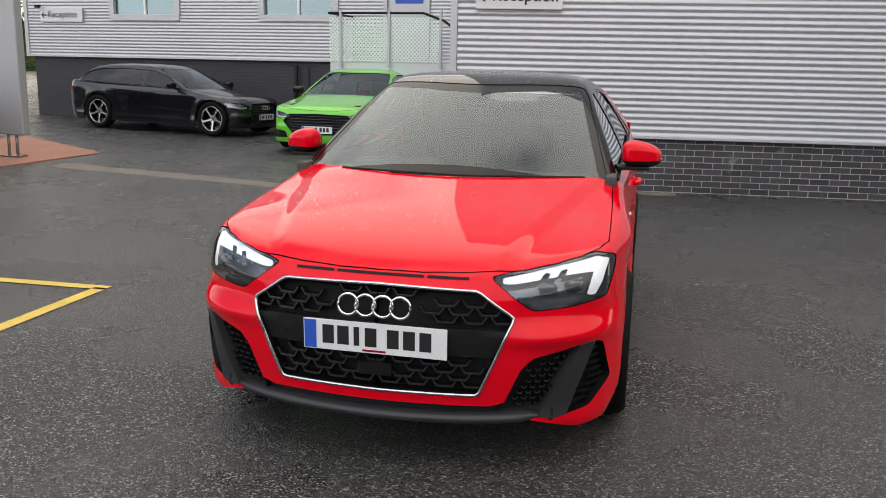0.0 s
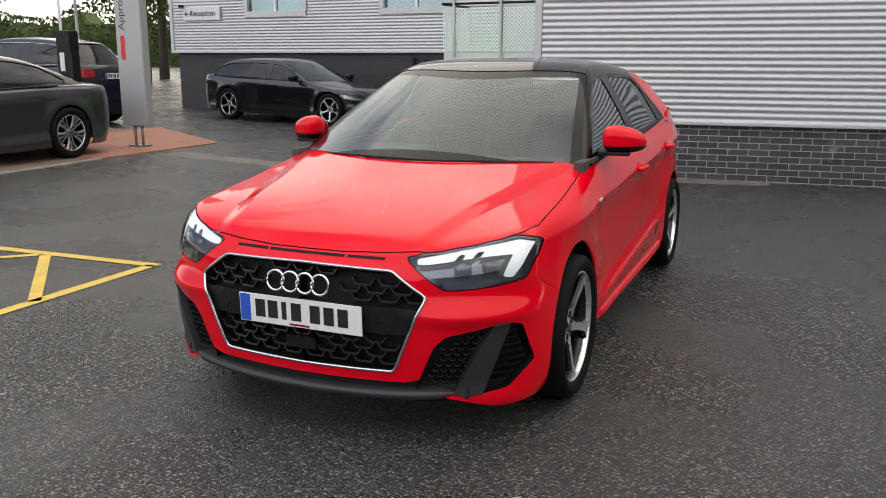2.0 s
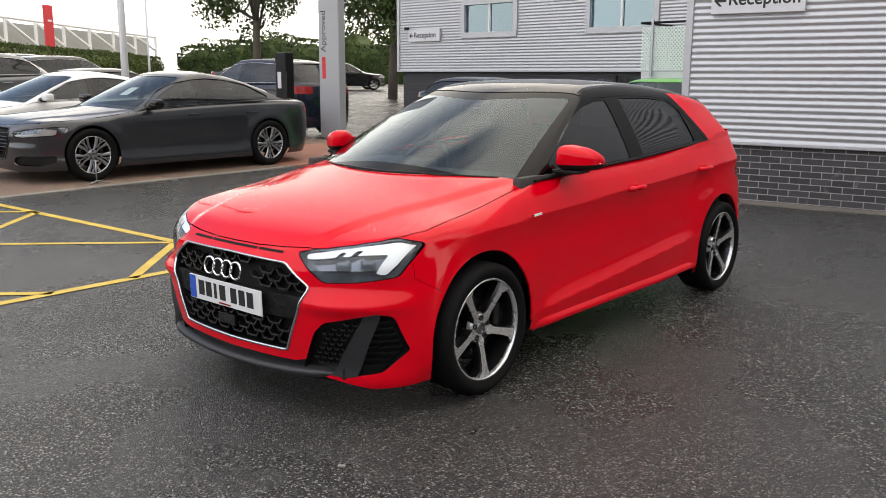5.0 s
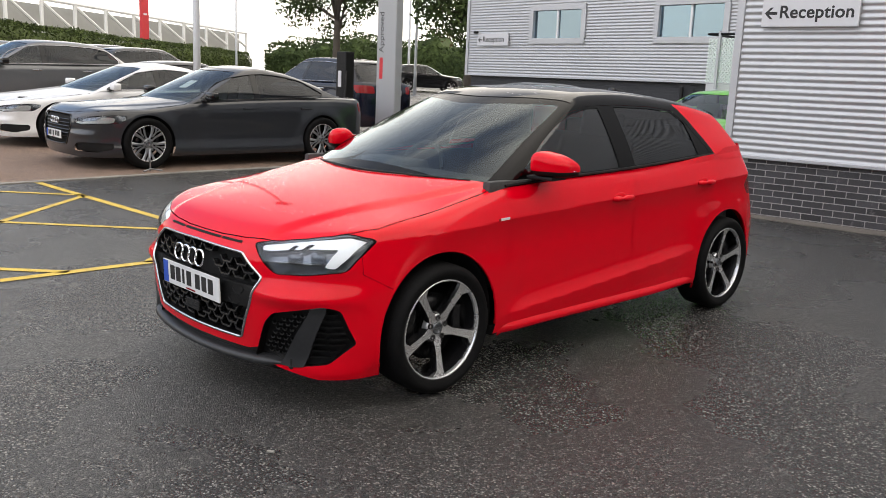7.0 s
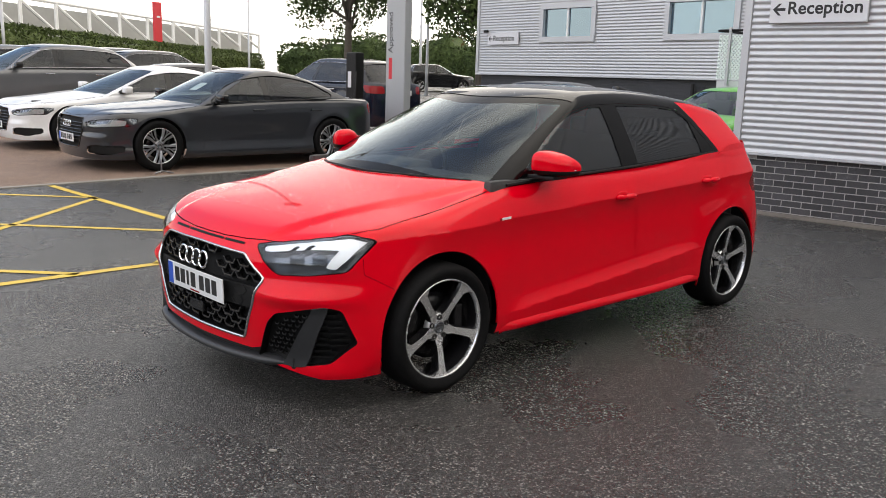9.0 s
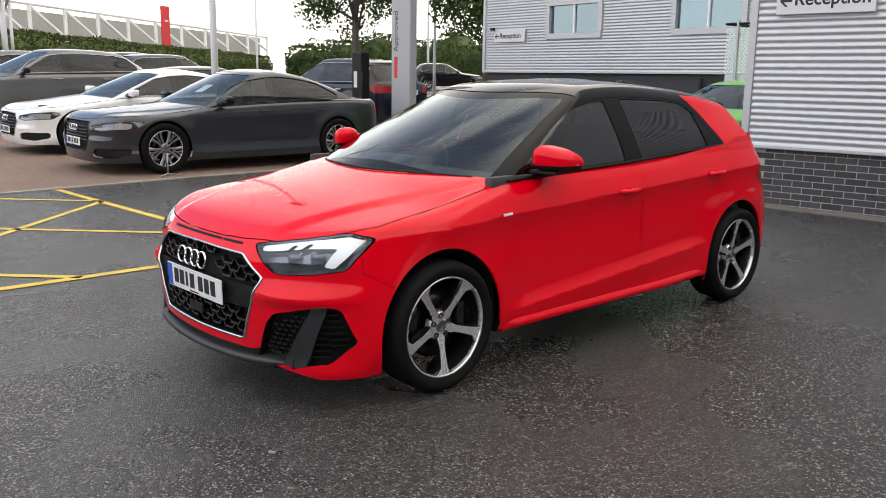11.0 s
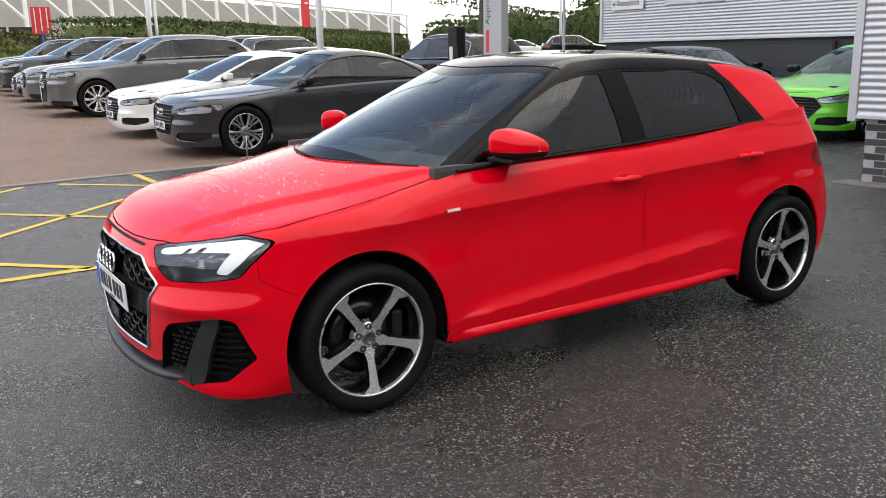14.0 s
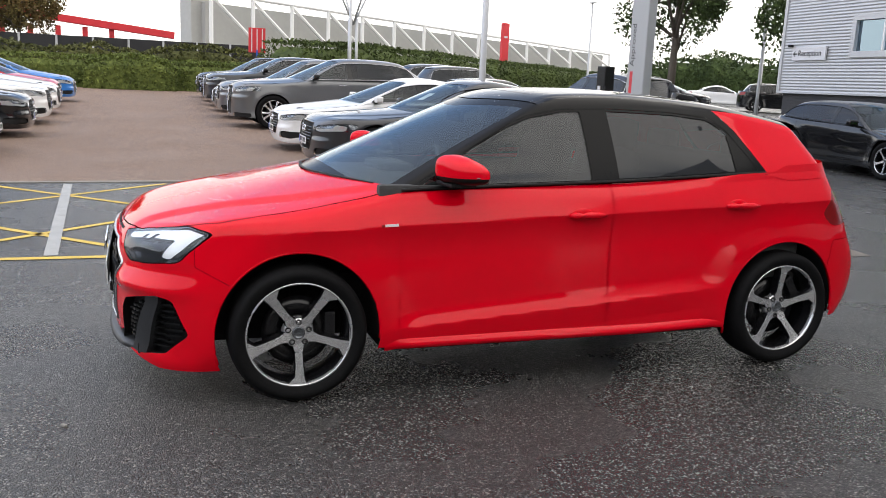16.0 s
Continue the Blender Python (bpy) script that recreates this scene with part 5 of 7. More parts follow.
        for k in range(11):
            for j in range(8):
                x, z = 0.455 + j * 0.030 + (0.015 if k % 2 else 0.0), 0.228 + k * 0.0215
                if inside([x], [z], bits["intake"])[0] < 0.022 or inside([x], [z], blade)[0] > -0.012 or x > 0.61 + 0.36 * (z - 0.2):
                    continue
                if cell is None:
                    bm = prism_bm([(-0.012, 0.006), (-0.007, -0.005), (0.007, -0.005), (0.012, 0.006), (0.008, 0.006), (0.005, 0.0), (-0.005, 0.0), (-0.008, 0.006)], 0.02, at=0.0)
                    cell = ob = part("intake_cell", bm, M["grille_gloss"], back)
                else:
                    ob = new("intake_cell", cell.data)
                    ob.parent = back
                p = b.on_front([x], [z])[0]
                ob.matrix_local = Matrix.Translation((sx * x, p[1] + 0.022, z)) @ Matrix.Rotation(sx * math.atan(0.44 * x + 3.6 * x**5), 4, "Z")
    b.put("lower_panel", bits["slot_sheet"], M["black_plastic"], car, shift=-0.03)
    xs = np.linspace(-0.575, 0.575, 56)
    zs = 0.190 + 0.022 * (np.abs(xs) / 0.62) ** 2
    pts = b.on_front(np.abs(xs), zs)
    bm = bmesh.new()
    rows = []
    for x, z, p in zip(xs, zs, pts):
        prof = ((0.05, 0.026), (-0.006, 0.022), (-0.018, 0.008), (-0.016, -0.010), (0.0, -0.020), (0.06, -0.024))
        fade = 1 - 0.6 * float(step(0.50, 0.575, abs(x)))
        rows.append([bm.verts.new((x, p[1] + dy * fade + 0.012 * (1 - fade), z + dz * fade * 0.85)) for dy, dz in prof])
    for a, c in zip(rows, rows[1:]):
        for k in range(5):
            bm.faces.new((a[k], a[k + 1], c[k + 1], c[k]))
    part("splitter", bm, M["grey_plastic"], car, "dark grey front splitter", True)

    # side skirts
    for sx in (1, -1):
        ys = np.linspace(0.385, 2.20, 60)
        w0 = b.half_width(ys, np.full(60, 0.235))
        bm = bmesh.new()
        rows = []
        for y, w in zip(ys, w0):
            end = float(min(1.0, step(0.37, 0.52, y)) * (1 - 0.75 * step(2.05, 2.20, y)))
            rise = 0.012 * float(step(1.7, 2.2, y))
            prof = ((-0.012, 0.268), (0.004, 0.258), (0.016, 0.244), (0.021, 0.232), (0.019, 0.222), (0.008, 0.210), (-0.05, 0.200))
            rows.append([bm.verts.new((sx * (w + dx * end - 0.004 * (1 - end)), y, z + rise)) for dx, z in prof])
        for a, c in zip(rows, rows[1:]):
            for k in range(6):
                bm.faces.new((a[k], a[k + 1], c[k + 1], c[k]) if sx < 0 else (a[k], c[k], c[k + 1], a[k + 1]))
        part("side_skirt", bm, M["red"], car, "red side skirt", True)

    # tail lamps
    for sh in (bits["tail_sheet"], bits["tail_sheet"].mirrored()):
        b.put("tail_lamp", sh, M["red_lamp"], car, both=False, shift=-0.001, label="dark red tail lamp")

    # mirrors
    for sx in (1, -1):
        bm = bmesh.new()
        bmesh.ops.create_uvsphere(bm, u_segments=40, v_segments=24, radius=1.0)
        for q in bm.verts:
            c = q.co
            e = [math.copysign(abs(t) ** 0.62, t) for t in c]
            back = max(0.0, e[1])
            q.co = (0.864 + e[0] * 0.094 * (1 - 0.12 * max(0, -e[1])), 0.715 + (0.075 if e[1] > 0 else 0.100) * e[1] + 0.040 * e[0], 0.960 + (1 + e[2]) * (0.061 - 0.011 * e[0] - 0.010 * back - 0.005 * e[0] ** 2))
            q.co.x *= sx
        bm2 = bm.copy()
        bmesh.ops.bisect_plane(bm, geom=bm.verts[:] + bm.edges[:] + bm.faces[:], plane_co=(0, 0, 0.994), plane_no=(0, 0, 1), clear_inner=True)
        if sx < 0:
            bmesh.ops.reverse_faces(bm, faces=bm.faces[:])
        mr = part("wing_mirror", bm, M["red"], car, "red wing mirror on a black foot", True)
        bmesh.ops.bisect_plane(bm2, geom=bm2.verts[:] + bm2.edges[:] + bm2.faces[:], plane_co=(0, 0, 0.994), plane_no=(0, 0, 1), clear_outer=True)
        bmesh.ops.scale(bm2, vec=(0.99, 0.99, 1.0), verts=bm2.verts, space=Matrix.Translation((-sx * 0.864, -0.715, 0)))
        if sx < 0:
            bmesh.ops.reverse_faces(bm2, faces=bm2.faces[:])
        part("mirror_base", bm2, M["black_plastic"], mr, "black mirror underside", True)
        part("mirror_foot", box_bm((0.15, 0.13, 0.018), (sx * 0.822, 0.695, 0.9575), 0.007, Matrix.Rotation(sx * radians(8), 4, "Z")), M["black_plastic"], mr, "black mirror foot")
        part("indicator", box_bm((0.008, 0.055, 0.006), (sx * 0.950, 0.765, 0.998), 0.003, Matrix.Rotation(sx * radians(18), 4, "Z")), M["satin_chrome"], mr, "pale indicator strip")
        part("mirror_glass", box_bm((0.115, 0.004, 0.066), (sx * 0.850, 0.782, 1.012), 0.002), M["chrome"], mr)

    # handles, badges, seals
    for sx in (1, -1):
        for y0, y1, z0 in ((1.268, 1.470, 0.811), (2.150, 2.352, 0.852)):
            ys = np.linspace(y0, y1, 11)
            pts = b.on_side(ys, np.full(11, z0))
            rad = [0.004 + 0.0125 * math.sin(math.pi * min(1, (k + 0.6) / 4)) if k < 4 else (0.0165 if k < 8 else 0.0165 - 0.004 * (k - 7)) for k in range(11)]
            lift = [0.002, 0.012, 0.020, 0.024, 0.026, 0.026, 0.025, 0.022, 0.017, 0.009, 0.002]
            path = [(sx * (p[0] + d), p[1], p[2] + 0.004 * math.sin(k * 0.3)) for k, (p, d) in enumerate(zip(pts, lift))]
            part("door_handle", tube_bm(path, rad, 10), M["red"], car, "red door handle", True)
            mid = pts[4]
            bm = bmesh.new()
            bmesh.ops.create_uvsphere(bm, u_segments=20, v_segments=10, radius=1.0)
            bmesh.ops.scale(bm, vec=(0.006, 0.055, 0.026), verts=bm.verts)
            bmesh.ops.translate(bm, vec=(sx * (mid[0] - 0.0035), mid[1] - 0.01, z0 + 0.008), verts=bm.verts)
            part("handle_cup", bm, M["red"], car, "", True)
        p = b.on_side([0.385], [0.775])[0]
        part("wing_badge", box_bm((0.005, 0.062, 0.012), (sx * (p[0] + 0.001), 0.40, 0.775), 0.002, Matrix.Rotation(radians(3), 4, "X")), M["plate_white"], car, "small silver wing badge")
        part("badge_mark", box_bm((0.006, 0.014, 0.011), (sx * (p[0] + 0.001), 0.360, 0.773), 0.002), M["red_lamp"], car)
        ys = np.linspace(0.46, 2.42, 60)
        zz = b.belt(ys) + 0.004
        w = b.half_width(ys, zz)
        part("waist_seal", tube_bm([(sx * (a - 0.008), y, z) for a, y, z in zip(w, ys, zz)], 0.0075, 6), M["black_plastic"], car, "black window seal")

    # wipers and aerial
    for xa, xb in ((-0.50, 0.08), (0.08, 0.62)):
        pts = []
        for t in np.linspace(0, 1, 12):
            x = xa + (xb - xa) * t
            y = 0.150 + 0.56 * x * x + 0.006 * math.sin(t * 3)
            pts.append((x, y, float(b.screen(np.array(x), np.array(y))) + 0.004))
        part("wiper", tube_bm(pts, 0.005, 6), M["black_plastic"], car, "black wiper blade")
        part("wiper_arm", tube_bm([(pts[9][0], pts[9][1] - 0.01, pts[9][2] - 0.02), pts[5]], 0.008, 6), M["black_plastic"], car)
    bm = box_bm((0.05, 0.15, 0.06), (0, 2.42, 1.365), 0.018, Matrix.Rotation(radians(-8), 4, "X"))
    part("aerial_fin", bm, M["gloss_black"], car, "", True)
    bm = bmesh.new()
    rows = []
    for y, z, h in ((2.40, 1.346, 0.003), (2.58, 1.322, 0.004), (2.74, 1.297, 0.008), (2.80, 1.282, 0.003), (2.785, 1.262, -0.002)):
        rows.append([bm.verts.new((x, y - 0.10 * x * x, z - 0.10 * x * x + h * (1 - (x / 0.62) ** 6))) for x in np.linspace(-0.55, 0.55, 25)])
    for a, c in zip(rows, rows[1:]):
        for k in range(24):
            bm.faces.new((a[k], a[k + 1], c[k + 1], c[k]))
    part("roof_spoiler", bm, M["gloss_black"], car, "gloss black roof spoiler", True)

    # cabin
    tub = new("cabin_interior")
    tub.parent = car
    bm = box_bm((1.44, 2.5, 0.06), (0, 1.6, 0.44), 0.01)
    box_bm((0.05, 2.35, 0.51), (0.735, 1.53, 0.69), 0.02, bm=bm)
    box_bm((0.05, 2.35, 0.51), (-0.735, 1.53, 0.69), 0.02, bm=bm)
    box_bm((1.40, 0.06, 0.62), (0, 2.72, 0.75), 0.02, bm=bm)
    part("cabin_floor", bm, M["cabin"], tub)
    bm = box_bm((1.40, 0.42, 0.22), (0, 0.60, 0.80), 0.07)
    box_bm((0.42, 0.20, 0.09), (-0.36, 0.72, 0.905), 0.04, bm=bm)
    part("dashboard", bm, M["cabin"], tub, "", True)
    part("centre_console", box_bm((0.24, 0.9, 0.25), (0, 1.15, 0.56), 0.05), M["cabin"], tub)
    ring = [(-0.36 + 0.18 * math.cos(a), 0.93 + 0.07 * math.sin(a), 0.86 + 0.165 * math.sin(a)) for a in np.linspace(0, math.tau, 32, endpoint=False)]
    bm = tube_bm(ring, 0.016, 8, True)
    box_bm((0.16, 0.05, 0.10), (-0.36, 0.92, 0.85), 0.02, bm=bm)
    box_bm((0.34, 0.02, 0.03), (-0.36, 0.92, 0.865), 0.008, bm=bm)
    part("steering_wheel", bm, M["black_plastic"], tub, "black steering wheel", True)
    for x in (-0.36, 0.36):
        bm = box_bm((0.50, 0.50, 0.16), (x, 1.38, 0.56), 0.06)
        box_bm((0.48, 0.15, 0.60), (x, 1.66, 0.82), 0.06, Matrix.Rotation(radians(-14), 4, "X"), bm)
        box_bm((0.27, 0.10, 0.19), (x, 1.775, 1.165), 0.045, Matrix.Rotation(radians(-8), 4, "X"), bm)
        part("front_seat", bm, M["seat"], tub, "black cloth front seat", True)
    bm = box_bm((1.30, 0.48, 0.18), (0, 2.18, 0.58), 0.06)
    box_bm((1.30, 0.14, 0.52), (0, 2.46, 0.82), 0.05, Matrix.Rotation(radians(-18), 4, "X"), bm)
    for x in (-0.38, 0.38):
        box_bm((0.26, 0.09, 0.15), (x, 2.56, 1.10), 0.04, bm=bm)
    part("rear_seat", bm, M["seat"], tub, "black cloth rear bench", True)
    part("interior_mirror", box_bm((0.22, 0.03, 0.06), (0.0, 0.98, 1.225), 0.02), M["black_plastic"], tub)
    part("sensor_housing", box_bm((0.13, 0.12, 0.05), (0.0, 1.02, 1.272), 0.02, Matrix.Rotation(radians(24), 4, "X")), M["black_plastic"], tub)
    bm = box_bm((0.92, 0.9, 0.02), (0, 1.82, 1.325), 0.008)
    part("headlining", bm, M["seat"], tub)


dress_hatchback(red_car, red_body, red_bits)


def rain_on(car, b):
    """Small drops of rain lying on the bonnet and the roof."""
    rng = np.random.default_rng(11)
    v, f = [], []
    for field, n, box, z0 in ((b.lower, 4000, (-0.70, 0.70, -0.50, 0.32), 0.45), (b.upper, 900, (-0.52, 0.52, 1.05, 2.5), 0.9)):
        x, y = rng.uniform(box[0], box[1], n), rng.uniform(box[2], box[3], n)
        p = rays(field, np.c_[x, y, np.full(n, z0)], np.tile((0.0, 0.0, 1.0), (n, 1)), 1.2)
        m = slope_of(field, p)
        size = 0.0010 + 0.0030 * rng.uniform(0, 1, n) ** 2.5
        for q, w, r in zip(p, m, size):
            if w[2] < 0.8:
                continue
            u = np.cross(w, (0.0, 1.0, 0.0))
            u /= np.linalg.norm(u)
            t = np.cross(w, u)
            k = len(v)
            for a in np.arange(6) * math.tau / 6:
                v.append(q + (u * math.cos(a) + t * math.sin(a)) * r)
            for a in np.arange(6) * math.tau / 6:
                v.append(q + (u * math.cos(a) + t * math.sin(a)) * r * 0.6 + w * r * 0.45)
            v.append(q + w * r * 0.6)
            for i in range(6):
                j = (i + 1) % 6
                f.append((k + j, k + i, k + 6 + i, k + 6 + j))
                f.append((k + 6 + j, k + 6 + i, k + 12))
    piece("rain_drops", v, f, M["water"], None, "", True)
    tagged(bpy.data.objects["rain_drops"], "clear beads of rain on the red bonnet and roof", "rain drops", kind="stuff")


rain_on(red_car, red_body)

# ---- other parked cars ----
def paint(name, c, rough=0.3, coat=0.8, metal=0.0):
    return mat(name, c, rough, metal, var=0.05, scale=2, fine=30, coat=coat, spec=0.3)


P_GREY = paint("dark_grey_metallic_paint", (0.022, 0.024, 0.029), 0.30, metal=0.1, coat=1.0)
P_SILVER = paint("mid_grey_metallic_paint", (0.15, 0.153, 0.158), 0.33, metal=0.75)
P_WHITE = paint("white_car_paint", (0.76, 0.76, 0.76))
P_BLACK = paint("black_car_paint", (0.006, 0.0065, 0.008), 0.2)
P_NAVY = paint("dark_blue_car_paint", (0.006, 0.009, 0.020), 0.2, coat=0.5)
P_GREEN = paint("bright_green_car_paint", (0.13, 0.55, 0.035))
P_BLUE = paint("bright_blue_car_paint", (0.02, 0.16, 0.50))
P_RED = paint("crimson_car_paint", (0.50, 0.01, 0.03))


def car_lines(fo, wb, ro, hw, r, lip, zc, h, cowl, st, re, rake, deck=None, low=0.17, lean=(0.40, 0.35)):
    """The lines of a car from its main sizes: overhangs, wheelbase, half width, wheel, bonnet, waist and roof heights,
    where the screen begins and ends, where the roof ends, the reach of the rear window, and a boot deck's height."""
    tail = wb + ro
    bz = zc + 0.07
    d = deck or bz
    wide_end = re + rake
    return dict(
        nose=-fo, mid=wb * 0.4, wheelbase=wb, hub=r, arch=r + 0.03, flare=0.03, flare_wide=0.11, rise=0.03, cowl=cowl,
        front=[(0.12, -fo + 0.07), (0.22, -fo + 0.02), (0.4, -fo), (lip - 0.15, -fo + 0.01), (lip - 0.05, -fo + 0.035), (lip, -fo + 0.07), (lip + 0.15, -fo + 0.35)],
        rear=[(0.15, tail - 0.10), (0.35, tail - 0.02), (0.6, tail), (d - 0.15, tail - 0.02), (d, tail - 0.08), (d + 0.12, tail - 0.18)],
        side=[(0.12, hw - 0.08), (0.22, hw - 0.035), (0.33, hw - 0.045), (0.5, hw - 0.055), (zc - 0.22, hw - 0.048), (zc - 0.1, hw - 0.065), (zc, hw - 0.09), (zc + 0.25, hw - 0.15)],
        plan=[(-fo - 0.1, -0.24), (-fo + 0.1, -0.12), (-fo + 0.35, -0.04), (-0.2, -0.005), (0.4, 0), (wb - 0.2, 0.0), (wb + 0.2, -0.008), (tail - 0.4, -0.05), (tail, -0.18)],
        top=[(-fo - 0.06, lip - 0.06), (-fo + 0.04, lip - 0.005), (-fo + 0.16, lip + 0.05), (-fo + 0.4, lip + 0.10), (cowl - 0.25, zc - 0.03), (cowl, zc), (cowl + 0.4, zc + 0.03), (re, bz + 0.02), (wide_end, d + 0.03), (tail, d - 0.01)],
        belt=[(cowl - 0.1, zc - 0.055), (cowl + 0.3, zc - 0.03), (wb * 0.6, zc), (re, zc + 0.035), (tail, zc + 0.05)],
        roof=[(st - 0.2, h - 0.10), (st + 0.05, h - 0.045), (st + 0.3, h - 0.012), ((st + re) / 2, h), (re - 0.35, h - 0.02), (re, h - 0.075), (re + 0.3, h - 0.16)],
        back=[(zc - 0.1, wide_end + 0.1), (zc + 0.05, wide_end), ((zc + h) / 2, re + rake * 0.5), (h - 0.1, re + rake * 0.08), (h + 0.1, re - rake * 0.2)],
        bow=0.16, bow6=0.35, corner=0.07, ledge=0.012, ledge_z=lip - 0.28, crease=(0.48, 0.2, -0.6, 0.012), drop=(0.04, 0.05),
        ledge_in=0.012, lean=lean, taper=0.012, quarter=re + 0.1, screen=(cowl - 0.14, zc + 0.005, (h - 0.055 - zc) / (st - cowl + 0.14), 0.5, 0.02), rail=h - 0.06,
        fan=(0.15, wb + 0.05), fan_up=(st + 0.45, re - 0.35), low=low, lip=lip, h=h, zc=zc, tail=tail, re=re, st=st, rake=rake, r=r, hw=hw, fo=fo, deck=d, shoulder=(zc - 0.16, 0.03, 0.008))


def plain_car(name, label, s, coat, black_trim=False, style=STYLE_PLAIN, plates=True, grille_kind="wide", trim_bright=True, boxy=0.0, glass_dark=False, group=""):
    """A parked car as a whole, with its nose towards -y and its front axle over the origin."""
    car = thing(name, label, "car", group=group)
    b = Body(s)
    fo, lip, hw, zc, h, wb, tail, r = s["fo"], s["lip"], s["hw"], s["zc"], s["h"], s["wheelbase"], s["tail"], s["r"]
    low = b.lower_sheet(44, 52, 30, 30, 0.16)
    cw = s["cowl"]
    xh = hw - 0.115
    hood_poly = mirror_poly([(0.0, -fo + 0.075), (0.3, -fo + 0.095), (0.5, -fo + 0.15), (xh - 0.06, -fo + 0.30), (xh, -fo + 0.5), (xh, cw - 0.05), (xh - 0.05, cw + 0.04), (xh * 0.5, cw - 0.10), (0.0, cw - 0.145)])
    f_hood = lambda v: np.where(v[:, 2] > lip - 0.12, inside(v[:, 0], v[:, 1], hood_poly), -1)  # noqa: E731
    hood = b.hood_sheet(-fo - 0.02, cw + 0.12, hw, 22, 30).cut(lambda v: f_hood(v) - 0.003)
    b.put("bonnet", hood, coat, car)
    low = low.cut(lambda v: -f_hood(v) - 0.003)
    low = low.cut(lambda v: np.where(v[:, 1] > cw - 0.05, b.belt(v[:, 1]) - v[:, 2] + 0.004, 0.02)) if s["deck"] <= zc + 0.08 else low.cut(
        lambda v: np.where((v[:, 1] > cw - 0.05) & (v[:, 1] < s["re"] + s["rake"]), b.belt(v[:, 1]) - v[:, 2] + 0.004, 0.02))
    for yw in (0.0, wb):
        low = low.cut(lambda v, yw=yw: np.hypot(v[:, 1] - yw, v[:, 2] - r) - (r + 0.035))
    low = low.cut(lambda v: v[:, 2] - s["low"])
    lamp = [(0.50, lip - 0.082), (0.62, lip - 0.050), (hw - 0.06, lip - 0.012), (hw - 0.02, lip - 0.030), (hw - 0.05, lip - 0.125), (0.66, lip - 0.150), (0.53, lip - 0.130)]
    if grille_kind == "tall":
        grille = mirror_poly([(0.0, lip - 0.025), (0.42, lip - 0.03), (0.47, lip - 0.17), (0.36, 0.32), (0.0, 0.31)])
    elif grille_kind == "sport":
        grille = mirror_poly([(0.0, lip - 0.06), (0.50, lip - 0.075), (0.60, lip - 0.19), (0.42, lip - 0.38), (0.0, lip - 0.39)])
    else:
        grille = mirror_poly([(0.0, lip - 0.035), (0.40, lip - 0.045), (0.48, lip - 0.15), (0.36, lip - 0.40), (0.0, lip - 0.41)])
    intake = [(0.52, 0.25), (0.56, 0.35), (0.70, 0.37), (hw - 0.06, 0.36), (hw - 0.05, 0.28), (hw - 0.12, 0.24)]
    front = lambda v: np.where(v[:, 1] < -0.28, 0.5, -0.5)  # noqa: E731
    cuts = {}
    for nm, poly in (("lamp", lamp), ("grille", grille), ("intake", intake)):
        f = lambda v, poly=poly: np.minimum(inside(np.abs(v[:, 0]), v[:, 2], poly), front(v))  # noqa: E731
        cuts[nm] = low.cut(f)
        low = low.cut(lambda v: -f(v))
    td = s["deck"]
    tail_poly = [(tail - 0.36, td - 0.08), (tail - 0.28, td - 0.24), (tail + 0.3, td - 0.26), (tail + 0.3, td - 0.09)]
    f_tail = lambda v: np.minimum(inside(v[:, 1], v[:, 2], tail_poly), np.abs(v[:, 0]) - hw * 0.48)  # noqa: E731
    tails = low.cut(f_tail)
    low = low.cut(lambda v: -f_tail(v))
    ym = cw + 0.06
    yb = ym + 1.08
    for nm, poly in (("front_door", [(ym, 2), (ym, s["low"] + 0.08), (yb, s["low"] + 0.08), (yb + 0.02, 2)]),
                     ("rear_door", [(yb + 0.006, 2), (yb - 0.012, s["low"] + 0.08), (wb - r - 0.14, s["low"] + 0.08), (wb - r * 0.75, r + 0.22), (wb - 0.05, r + 0.48), (wb - 0.02, 2)])):
        f = lambda v, poly=poly: inside(v[:, 1], v[:, 2], poly)  # noqa: E731
        jamb = low.cut(lambda v: 0.03 - np.abs(f(v)))
        sh = low.cut(lambda v: f(v) - 0.003)
        low = low.cut(lambda v: -f(v) - 0.003)
        for q in (jamb, jamb.mirrored()):
            b.put("door_frame", q, coat, car, both=False, shift=-0.006)
        for q in (sh, sh.mirrored()):
            b.put(nm, q, coat, car, both=False)
    b.put("body", low, coat, car)

    # cabin
    up, top = b.upper_sheet(40, 44, 30, 18), b.top_sheet(26, 64)
    st, re, rk = s["st"], s["re"], s["rake"]
    A0 = (cw + 0.16, zc - 0.025)
    dlo = [A0, (st - 0.28, h - 0.27), (st - 0.02, h - 0.165), (st + 0.3, h - 0.115), ((st + re) / 2, h - 0.10), (re - 0.25, h - 0.125), (re + rk * 0.10, h - 0.19), (re + rk * 0.42 - boxy, zc + 0.10), (re + rk * 0.38 - boxy, zc + 0.045), (wb * 0.6, zc + 0.008)]
    dlo = rounded(dlo, 0.05)
    f_dlo = lambda v: np.where((np.abs(v[:, 0]) > 0.40) & (v[:, 1] > cw), inside(v[:, 1], v[:, 2], dlo), -0.2)  # noqa: E731
    slope = (hw - 0.16 - 0.57) / (h - zc)
    f_ws = lambda v: np.minimum(hw - 0.175 - slope * (v[:, 2] - zc) - np.abs(v[:, 0]), b.seams(v)[1] - 0.02)  # noqa: E731
    f_rw = lambda v: np.where(v[:, 1] > re - 0.2, np.minimum(np.minimum(hw - 0.30 - 0.2 * (v[:, 2] - zc) - np.abs(v[:, 0]), h - 0.14 - v[:, 2]), v[:, 2] - zc - 0.06), -0.3)  # noqa: E731
    sp = up.cut(f_dlo)
    rest = up.cut(lambda v: -f_dlo(v))
